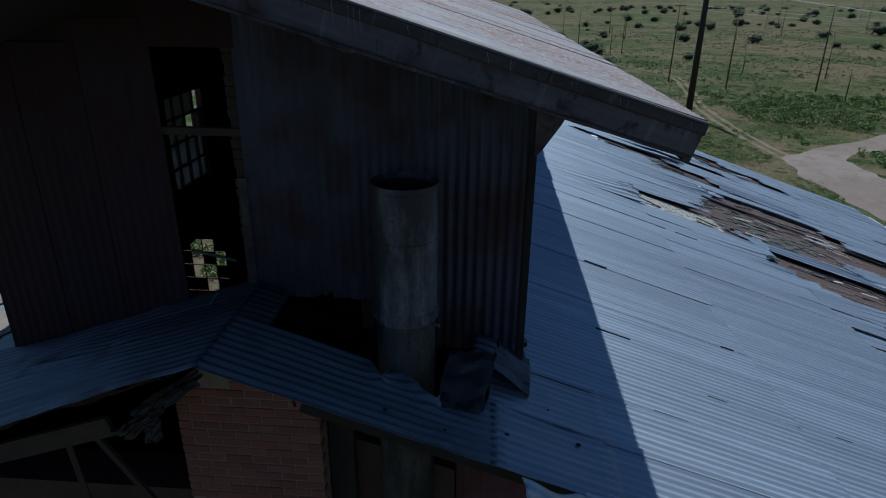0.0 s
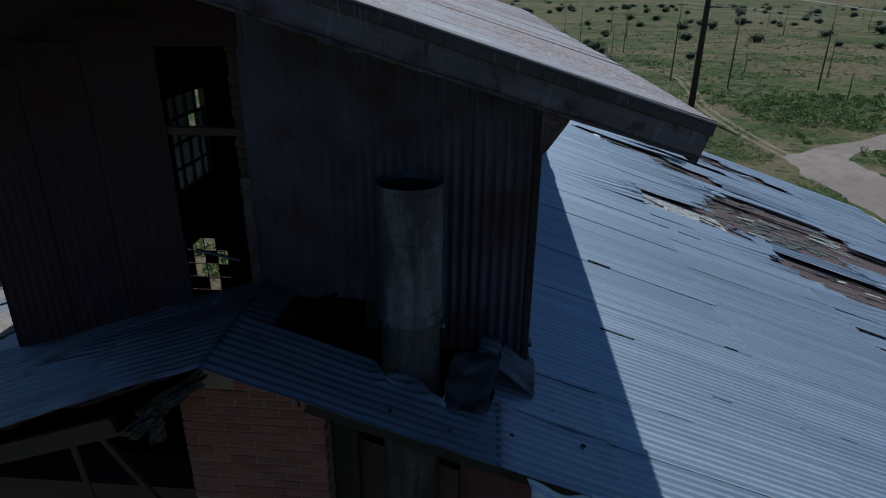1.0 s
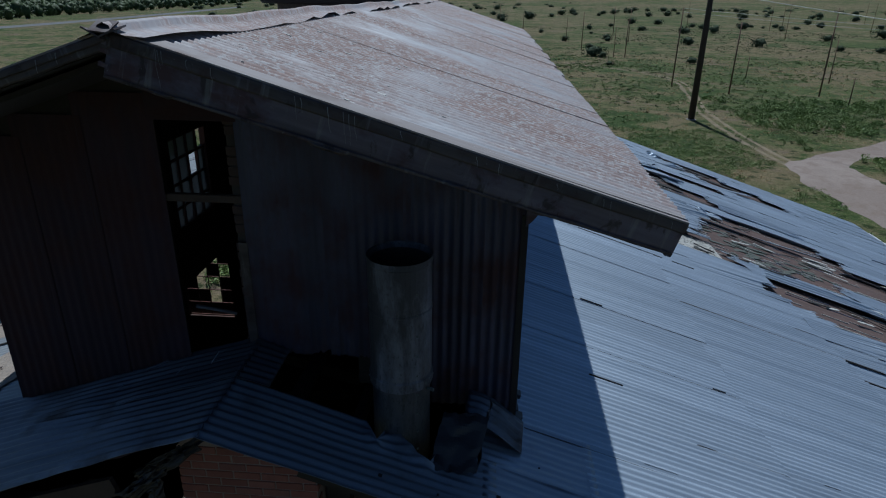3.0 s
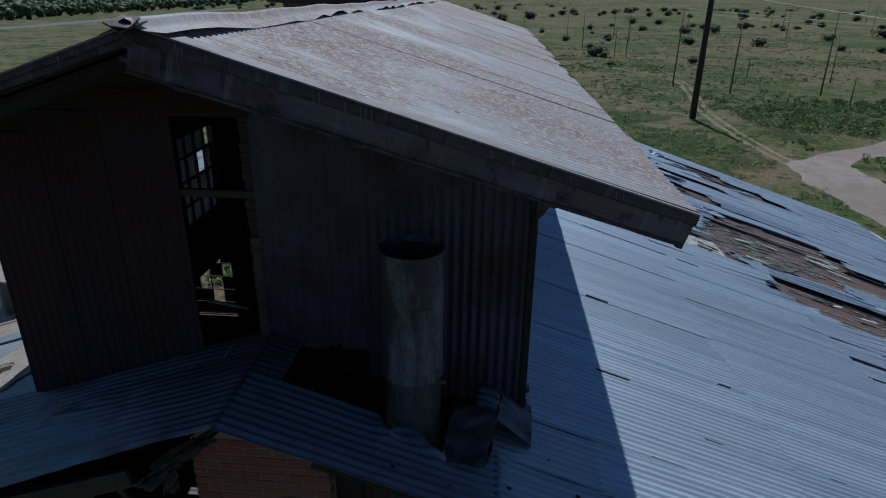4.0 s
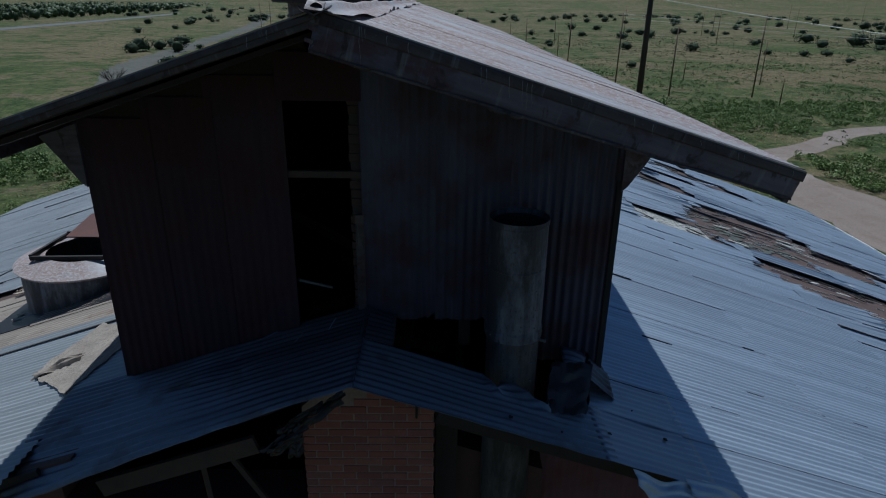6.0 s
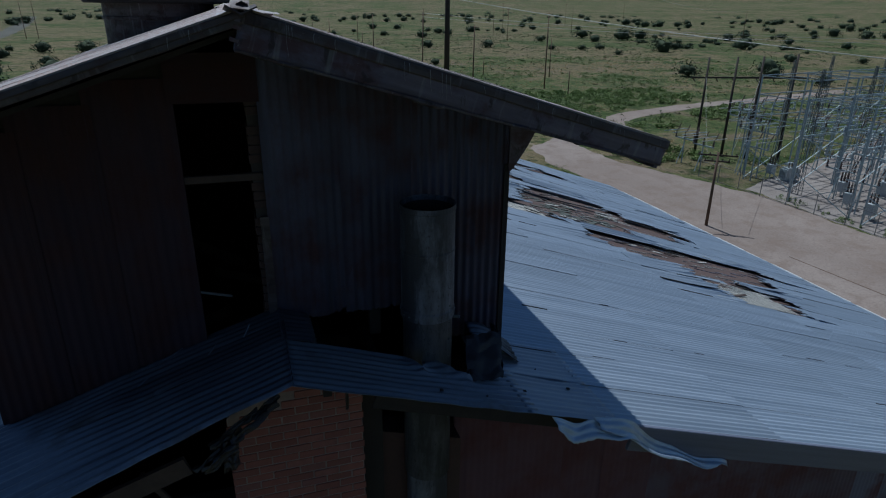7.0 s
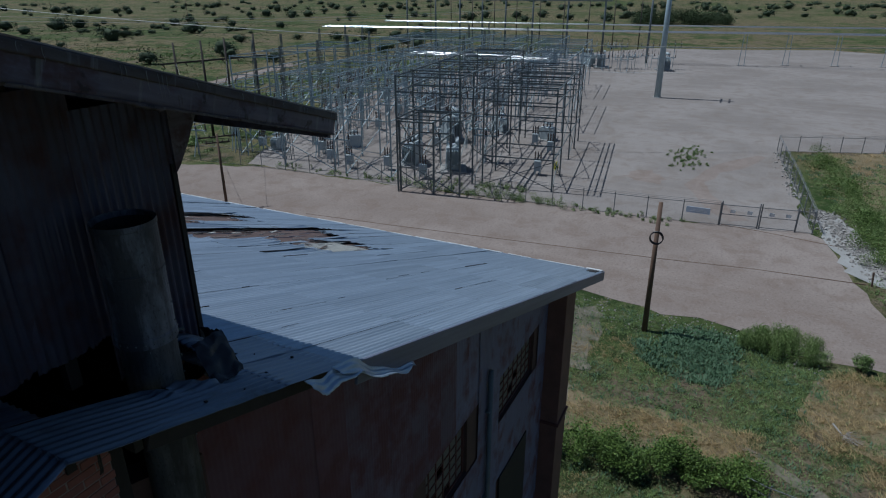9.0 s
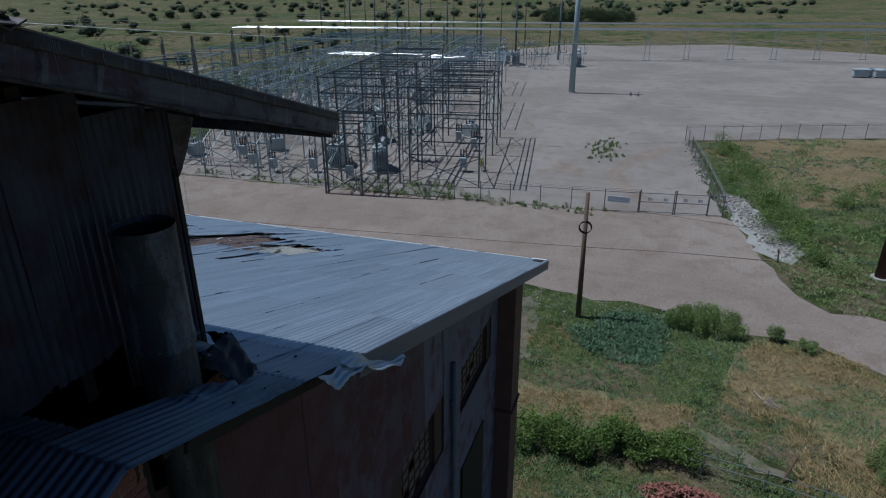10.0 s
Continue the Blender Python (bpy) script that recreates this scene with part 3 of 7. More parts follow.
def lay_sheets(parent, m, right, gaps, mats, cols=33, seed=3):
    rng = random.Random(seed)
    last = slope_len(X_EAVE if right else X_LEFT)
    inner = slope_len(MON_R if right else MON_L) - 0.01
    for c in range(cols):
        y = Y_FRONT + c * 8 * PITCH
        under = MON_Y0 - 0.05 < y + 0.3 < MON_Y1
        for r in range(len(ROWS) - 1):
            s0, s1 = ROWS[r], min(ROWS[r + 1] + 0.06, last)
            if under:
                s0 = max(s0, inner)
            if c < 2:
                s0 = max(s0, 2.8)
            if s1 - s0 < 0.25:
                continue
            pieces = [(s0, s1, 0)]
            for g0, g1 in gaps.get(c, ()):
                cut = []
                for a, b, k in pieces:
                    if g1 <= a or g0 >= b:
                        cut.append((a, b, k))
                        continue
                    if g0 - a > 0.15:
                        cut.append((a, g0, 1))
                    if b - g1 > 0.15:
                        cut.append((g1, b, 2))
                pieces = cut
            for a, b, torn in pieces:
                lift = rng.uniform(0.0, 0.006)
                lean = rng.gauss(0, 0.004) + (rng.random() < 0.12) * rng.uniform(0.01, 0.03)
                mat = mats[0] if right or not 4 < c < 10 else mats[1]
                if torn == 1:
                    me = sheet_mesh(b - a + 0.2, 9 * PITCH, mat, rows=6, warp=0.012, seed=c * 10 + r, torn=0.5, curl=rng.uniform(0.02, 0.1))
                    lean += rng.uniform(-0.05, 0.05)
                else:
                    me = sheet_mesh(b - a, 9 * PITCH, mat)
                x = a + rng.uniform(-0.03, 0.03) * (0 < r)
                # an upper sheet laps over the lower one
                tilt = Matrix.Rotation(-0.004 + rng.gauss(0, 0.0012), 4, "Y") @ Matrix.Rotation(lean, 4, "X")
                yy = y if right else -(y + 9 * PITCH)
                if torn == 2:
                    pos = Matrix.Translation((b, yy + 9 * PITCH, 0.01 + lift)) @ Matrix.Rotation(math.pi, 4, "Z")
                    me = sheet_mesh(b - a, 9 * PITCH, mat, rows=4, warp=0.01, seed=c * 10 + r + 5, torn=0.45, curl=0.03)
                    put("corrugated_sheet", me, parent, pos)
                else:
                    put("corrugated_sheet", me, parent, Matrix.Translation((x, yy, 0.004 + lift)) @ tilt)


lay_sheets(deck_right, Matrix(), True, GAPS_RIGHT, (M["zinc"], M["zinc"]))
lay_sheets(deck_left, Matrix(), False, GAPS_LEFT, (M["zinc_left"], M["zinc_tan"]), seed=8)


def apron(parent, right, s0, s1, y0, y1, mat, back=None, sag=0.0, soften=None, seed=0):
    """A corrugated sheet at the gable, its back edge cut by back(s), its front edge sagging and beaten, its ribs flattened past soften."""
    n, m = int((s1 - s0) / 0.05), int((y1 - y0) / PITCH * 6)
    verts, faces = [], []
    for i in range(n + 1):
        q = s0 + (s1 - s0) * i / n
        end = back(q) if back else y1
        for j in range(m + 1):
            y = min(y0 + (y1 - y0) * j / m, end)
            f = (y1 - y) / (y1 - y0)
            amp = 0.0098 if soften is None or q < soften else max(0.003, 0.0098 - 0.012 * (q - soften))
            z = 0.012 + amp * math.cos(2 * math.pi * y / PITCH) - sag * max(0.0, q - 0.2) ** 1.3 * f * f
            z += 0.012 * noise.noise((q * 1.7, y * 2.0, seed)) + 0.018 * noise.noise((q * 3.1, 2, seed)) * max(0.0, 1 - (y - y0) / 0.25)
            if back and end < y1 - 0.02:
                z += 0.05 * max(0.0, 1 - (end - y) / 0.12) ** 2 * (1.0 if q < 1.6 else 0.0)
            verts.append((q, y if right else -y, z))
    for i in range(n):
        for j in range(m):
            a = i * (m + 1) + j
            faces.append((a, a + m + 1, a + m + 2, a + 1) if right else (a, a + 1, a + m + 2, a + m + 1))
    ob = put("corrugated_sheet", mesh_of("corrugated_sheet", verts, faces, mat, True), parent)
    ob.modifiers.new("thickness", "SOLIDIFY").thickness = 0.003
    return ob


def torn_at_pipe(q):
    """The back edge of the front sheet: notched and cut away before the vent pipe."""
    if q < 1.02:
        return 3.82
    if q < 1.12:
        return 3.82 - 2.5 * (q - 1.02)
    if q < 1.18:
        return 3.57 + 4.0 * (q - 1.12)
    if q < 1.53:
        return 3.81 - 0.83 * (q - 1.18)
    return min(3.80, 3.52 + 3.0 * (q - 1.53))


def front_aprons():
    apron(deck_right, True, 0.0, 2.05, Y_FRONT, 3.80, M["darkish_right"], torn_at_pipe, soften=1.7, seed=1)
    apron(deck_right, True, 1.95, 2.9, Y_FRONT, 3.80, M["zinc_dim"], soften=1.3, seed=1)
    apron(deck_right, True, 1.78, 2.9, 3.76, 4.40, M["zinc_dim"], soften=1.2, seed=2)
    apron(deck_right, True, -0.02, 0.26, 3.80, 4.40, M["darkish"], seed=3)
    apron(deck_left, False, -0.02, 2.95, Y_FRONT + 0.02, 3.86, M["darkish"], sag=0.055, seed=4)
    apron(deck_left, False, -0.03, 2.95, 3.80, 4.42, M["darkish"], seed=6)
    # small rusted-through spots and dirt lumps on the front sheets
    rng = random.Random(15)
    for q, y in ((0.22, 3.4), (0.25, 3.33), (1.2, 3.3), (1.62, 3.3), (2.05, 3.45), (2.4, 3.9), (2.6, 3.6)):
        w = rng.uniform(0.010, 0.026)
        part("rust_hole", box(q, y, 0.008, q + 1.3 * w, y + w, 0.022, 0.003), M["charred"], deck_right)
    # ragged tar along the foot of the monitor wall
    for k in range(26):
        y = 4.36 + 0.075 * k
        w = rng.uniform(0.03, 0.09)
        part("tar_seal", box(2.2 - 0.03, y, 0.0, 2.2 + w, y + 0.09, 0.03 + rng.uniform(0, 0.02), 0.006), M["tar"], deck_right)
    for q0, q1, y in ((2.3, 3.1, 4.335), (3.1, 4.1, 4.338)):
        part("lap_slit", box(q0, y, 0.004, q1, y + 0.006, 0.020), M["charred"], deck_right)


front_aprons()


def roof_edges():
    """Ridge cap at the front, eave and rake trims."""
    sl = slope_len(X_EAVE)
    part("rake_trim", box(slope_len(1.05), Y_FRONT - 0.03, -0.24, sl, Y_FRONT + 0.01, 0.02, 0.006), M["trim"], deck_right, "pale bent-metal rake trim")
    part("rake_board", box(slope_len(-1.2), Y_FRONT + 0.16, -0.2, slope_len(2.2), Y_FRONT + 0.2, -0.03, 0.006), M["charred"], deck_right, "charred rake board")
    part("eave_trim", box(sl - 0.02, Y_FRONT - 0.02, -0.2, sl + 0.02, Y_BACK - 0.05, 0.025, 0.006), M["trim"], deck_right, "pale eave trim")
    # near-black plate gives the dark of the hole at the torn corner
    part("eave_lip", box(sl - 0.75, Y_FRONT + 0.10, 0.02, sl - 0.16, Y_FRONT + 0.36, 0.036), M["charred"], deck_right, "near-black plate standing for the hole at the torn corner")
    rng = random.Random(24)
    y = Y_FRONT + 0.6
    while y < Y_BACK - 1.5:
        n = rng.uniform(0.5, 1.8)
        part("eave_lip", box(sl - 0.05 - rng.uniform(0, 0.03), y, 0.026, sl + 0.025, y + n, 0.036 + rng.uniform(0, 0.012)), M["white"], deck_right, "pale bent lip along the eave")
        y += n + rng.uniform(0.0, 0.25)
    part("eave_lip", box(sl - 0.2, Y_FRONT + 0.02, 0.03, sl - 0.02, Y_FRONT + 0.5, 0.06, 0.01), M["white"], deck_right, "pale bent corner flashing")
    part("eave_trim", box(slope_len(X_LEFT) - 0.02, -Y_BACK, -0.2, slope_len(X_LEFT) + 0.02, -Y_FRONT, 0.02), M["trim"], deck_left)
    part("rake_board", box(2.6, -Y_FRONT - 0.2, -0.22, slope_len(X_LEFT) - 0.1, -Y_FRONT - 0.16, -0.04), M["charred"], deck_left, "charred rake board")


roof_edges()


def wall_slab(name, x0, y0, z0, x1, y1, z1, mat, label):
    return tagged(part(name, box(x0, y0, z0, x1, y1, z1), mat), label, "wall", kind="structure")


def gable_wall(name, x0, x1, y0, y1, z0, mat, label, openings=(), drop=0.3):
    """A wall under the slope, with openings cut through."""
    bm = bmesh.new()
    xs = sorted({x0, x1, *[v for o in openings for v in o[:2]], *([X0] if x0 < X0 < x1 else [])})
    for a, b in zip(xs, xs[1:]):
        zs = [z0]
        for o in openings:
            if o[0] <= a and b <= o[1]:
                zs += [o[2], o[3]]
        spans = [(zs[0], None)] if len(zs) == 1 else [(z0, zs[1]), (zs[2], None)]
        for lo, hi in spans:
            if hi is not None and hi - lo < 0.01:
                continue
            ta, tb = (roof_z(a) - drop, roof_z(b) - drop) if hi is None else (hi, hi)
            q = [(a, lo), (b, lo), (b, tb), (a, ta)]
            f = [bm.verts.new((x, y0, z)) for x, z in q]
            k = [bm.verts.new((x, y1, z)) for x, z in q]
            bm.faces.new(f)
            bm.faces.new(k[::-1])
            for i in range(4):
                bm.faces.new((f[i], k[i], k[(i + 1) % 4], f[(i + 1) % 4]))
    bmesh.ops.recalc_face_normals(bm, faces=bm.faces[:])
    return tagged(part(name, bm, mat), label, "wall", kind="structure")


W1, W2, DOOR = (8.3, 10.95, 9.5, 10.85), (4.6, 6.5, 9.5, 11.0), (8.5, 10.6, 0.0, 7.7)
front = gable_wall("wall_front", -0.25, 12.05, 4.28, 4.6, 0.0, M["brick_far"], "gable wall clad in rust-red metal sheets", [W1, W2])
gable_wall("wall_front_left", -17.0, -4.6, 3.9, 4.3, 0.0, M["brick_far"], "dark brick gable wall")
wall_slab("wall_front_low", -4.6, 3.9, 0.0, -2.35, 4.3, 15.1, M["brick_far"], "broken-off dark brick wall")
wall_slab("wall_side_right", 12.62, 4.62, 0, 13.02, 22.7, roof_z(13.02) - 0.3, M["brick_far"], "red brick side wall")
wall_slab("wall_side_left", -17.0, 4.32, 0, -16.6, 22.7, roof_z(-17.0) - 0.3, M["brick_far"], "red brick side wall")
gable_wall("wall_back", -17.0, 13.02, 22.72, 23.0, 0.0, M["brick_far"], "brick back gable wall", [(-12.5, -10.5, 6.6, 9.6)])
tagged(part("floor", box(-16.6, 4.3, 0.02, 12.6, 22.7, 0.06), M["floor_dark"]), "dusty concrete floor inside the building", "floor", kind="structure")


def steel_window(name, x0, x1, z0, z1, y, nx, nz, label, broken=(), axis="x"):
    """A steel sash: frame, bars and panes of its own. axis: the direction in which it runs."""
    w = thing(name)
    tagged(w, label, "window", kind="structure")

    def at(bm):
        if axis == "y":
            bmesh.ops.transform(bm, matrix=Matrix(((0, 1, 0, 0), (1, 0, 0, 0), (0, 0, 1, 0), (0, 0, 0, 1))), verts=bm.verts[:])
            bmesh.ops.reverse_faces(bm, faces=bm.faces[:])
        return bm
    t = 0.045
    for a, b, c, d in ((x0, x1, z0, z0 + t), (x0, x1, z1 - t, z1), (x0, x0 + t, z0 + t, z1 - t), (x1 - t, x1, z0 + t, z1 - t)):
        part("window_frame", at(box(a, y - 0.04, c, b, y + 0.04, d)), M["steel_rust"], w)
    for i in range(1, nx):
        x = x0 + (x1 - x0) * i / nx
        part("glazing_bar", at(box(x - 0.015, y - 0.02, z0 + t, x + 0.015, y + 0.02, z1 - t)), M["steel_rust"], w)
    for j in range(1, nz):
        z = z0 + (z1 - z0) * j / nz
        part("glazing_bar", at(box(x0 + t, y - 0.019, z - 0.015, x1 - t, y + 0.019, z + 0.015)), M["steel_rust"], w)
    for i in range(nx):
        for j in range(nz):
            if (i, j) in broken:
                continue
            px, pz = (x1 - x0) / nx, (z1 - z0) / nz
            p = part("pane", at(box(x0 + i * px + 0.02, y - 0.003, z0 + j * pz + 0.02, x0 + (i + 1) * px - 0.02, y + 0.003, z0 + (j + 1) * pz - 0.02)), M["glass"] if axis == "y" else M["grimy_glass"], w)
            p.visible_shadow = False
    return w


steel_window("window_1", W1[0], W1[1], W1[2], W1[3], 4.4, 8, 6, "rusted steel sash window with many small panes", {(0, 0), (3, 1), (4, 2)})
steel_window("window_2", W2[0], W2[1], W2[2], W2[3], 4.4, 6, 6, "rusted steel sash window with broken panes", {(1, 1), (2, 3), (0, 2), (3, 0)})
steel_window("window_3", -12.5, -10.5, 6.6, 9.6, 22.85, 4, 5, "bare steel sash in the back wall", {(2, 1), (1, 2), (2, 2), (1, 3), (3, 3), (1, 4), (2, 4)})


def clad_front():
    """Rust-red sheets on the gable wall, between pier and corner pilaster."""
    rng = random.Random(12)
    x = -0.25
    while x < 11.9:
        w = min(9 * PITCH, 12.04 - x)
        top = roof_z(x + w) - 0.12
        spans = [(0.4, top)]
        for o in (W1, W2, DOOR):
            if x + w > o[0] + 0.05 and x < o[1] - 0.05:
                spans = [q for lo, hi in spans for q in ((lo, min(hi, o[2])), (max(lo, o[3]), hi)) if q[1] - q[0] > 0.1]
        for lo, hi in spans:
            n = max(1, int((hi - lo) / 3.2))
            for k in range(n):
                a, b = lo + (hi - lo) * k / n, lo + (hi - lo) * (k + 1) / n
                m = Matrix(((0, 1, 0, x), (0, 0, -1, 4.255 - 0.004 * k + rng.uniform(-0.004, 0.004)), (-1, 0, 0, b), (0, 0, 0, 1)))
                put("wall_sheet", sheet_mesh(b - a, w, M["wall_red"] if x + rng.uniform(-2.2, 1.2) < 1.6 else M["wall_worn"] if x + rng.uniform(-2.0, 2.0) < 4.6 else M["wall_slate"], amp=0.003), front, m)
        x += 8 * PITCH
    # no opening is cut here: a near-black sheet gives the doorway its darkness
    part("door_leaf", box(DOOR[0], 4.22, DOOR[2], DOOR[1], 4.26, DOOR[3]), M["charred"], front, "near-black sheet standing for the dark open doorway")


clad_front()


def downpipe():
    d = thing("downpipe")
    tagged(d, "dark rusted metal downpipe on the gable wall", "downpipe")
    part("pipe", rod((7.5, 4.16, 0), (7.5, 4.16, 11.6), 0.06, seg=10), M["steel_dark"], d, smooth=True)
    for z in (3, 5.5, 8, 10.5):
        part("bracket", box(7.41, 4.14, z, 7.59, 4.25, z + 0.05), M["steel_dark"], d)


downpipe()


def corner_pilaster():
    p = part("corner_pilaster", box(12.06, 3.72, 0, 13.06, 4.6, roof_z(13.06) - 0.32, 0.01), M["brick_corner"])
    tagged(p, "red brick corner pilaster under the eave", "pilaster", kind="structure")
    part("strap", box(12.0, 3.66, 7.0, 13.1, 4.62, 7.08), M["steel_rust"], p, "rusty steel strap")


corner_pilaster()


def brick_pier():
    """The pier under the ridge: mortar core with each brick set in it."""
    x0, x1, yf = -2.36, -1.26, 3.72
    bm = bmesh.new()
    prof = [(x0 + 0.01, 0), (x1 - 0.01, 0), (x1 - 0.01, roof_z(x1) - 0.14), (X0, ZA - 0.14), (x0 + 0.01, roof_z(x0) - 0.42)]
    f, k = [bm.verts.new((x, yf + 0.006, z)) for x, z in prof], [bm.verts.new((x, 3.83, z)) for x, z in prof]
    bm.faces.new(f)
    bm.faces.new(k[::-1])
    for i in range(5):
        bm.faces.new((f[i], k[i], k[(i + 1) % 5], f[(i + 1) % 5]))
    bmesh.ops.recalc_face_normals(bm, faces=bm.faces[:])
    box(x0 + 0.01, 3.83, 0, x1 - 0.01, 4.3, 15.9, bm=bm)
    pier = tagged(part("brick_pier", bm, M["mortar"]), "red brick pier under the ridge, broken at one shoulder", "pier", kind="structure")
    rng = random.Random(5)
    meshes = {}

    def brick(lx, x, z, depth=0.1):
        key = round(lx, 3)
        if key not in meshes:
            b = box(0, 0, 0, lx, depth, 0.066, 0.004)
            me = bpy.data.meshes.new("brick")
            b.to_mesh(me)
            b.free()
            me.materials.append(M["brick"])
            meshes[key] = me
        put("brick", meshes[key], pier, Matrix.Translation((x, yf + rng.uniform(-0.004, 0.004), z)) @ Matrix.Rotation(rng.gauss(0, 0.006), 4, "Z"))
    z = 14.0
    row = 0
    while z < ZA - 0.2:
        x = x0 - (0.11 if row % 2 else 0.0)
        while x < x1 - 0.03:
            a, b = max(x, x0), min(x + 0.208, x1)
            edge = max(abs(a - X0) if a > X0 else 0, abs(b - X0) if b > X0 else 0)
            shoulder = roof_z(a) - 0.42 if a < X0 - 0.1 else 99
            if z + 0.07 < min(roof_z(b) - 0.12 if b > X0 else ZA - 0.12, shoulder) and b - a > 0.04 and rng.random() > 0.012:
                brick(b - a, a, z)
            x += 0.219
        z += 0.0755
        row += 1
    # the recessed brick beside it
    wall = gable_wall("wall_recess", -1.25, -0.26, 4.02, 4.3, 0.0, M["brick_far"], "dark brick in the recess behind the pipe", drop=0.95)
    # near-black upright put in for the shaded gap beside the pier
    part("post", box(-1.25, 3.9, 0, -1.06, 4.01, roof_z(-1.06) - 0.2), M["charred"], wall, "near-black upright filling the dark gap beside the pier")


brick_pier()

# ---- the monitor on the ridge ----
XM, ZM, SM, MY0, MY1 = -1.93, 19.28, 0.305, 3.15, 21.3
MX = 2.91                                      # half width of its roof
CM = math.cos(math.atan(SM))
MLEN = MX / CM
MON_RIGHT = Matrix.Translation((XM, 0, ZM)) @ Matrix.Rotation(math.atan(SM), 4, "Y")
SML = 0.335
MON_LEFT = Matrix.Translation((XM, 0, ZM)) @ Matrix.Rotation(math.pi, 4, "Z") @ Matrix.Rotation(math.atan(SML), 4, "Y")


def mon_z(x):
    return ZM - (SM if x > XM else SML) * abs(x - XM)


def dented_strip(name, parent, x0, x1, y, deep0, deep1, f0, f1, mat, s, seed, out=0.0):
    """A long strip of sheet metal on the gable, beaten, its depth running from deep0 to deep1; f0, f1: the share of the depth that it covers."""
    verts, faces = [], []
    n, m = 90, 6
    for i in range(n + 1):
        u = i / n
        x = x0 + (x1 - x0) * u
        deep = deep0 + (deep1 - deep0) * u
        for j in range(m + 1):
            f = f0 + (f1 - f0) * j / m
            d = 0.007 * noise.noise((x * 2.2, f * 0.9, seed)) + 0.004 * noise.noise((x * 9, f * 3, seed)) + out * (1 - j / m)
            wave = 0.006 * noise.noise((x * 3.0, 5, seed)) * (j == 0) + 0.006 * noise.noise((x * 5.0, 9, seed)) * (j == m)
            verts.append((x, y - s * d, 0.012 - deep * (1 - f) + wave))
    for i in range(n):
        for j in range(m):
            a = i * (m + 1) + j
            faces.append((a, a + m + 1, a + m + 2, a + 1) if s > 0 else (a, a + 1, a + m + 2, a + m + 1))
    ob = put(name, mesh_of(name, verts, faces, mat, True), parent)
    mod = ob.modifiers.new("thickness", "SOLIDIFY")
    mod.thickness, mod.offset = 0.02, -1.0
    return ob


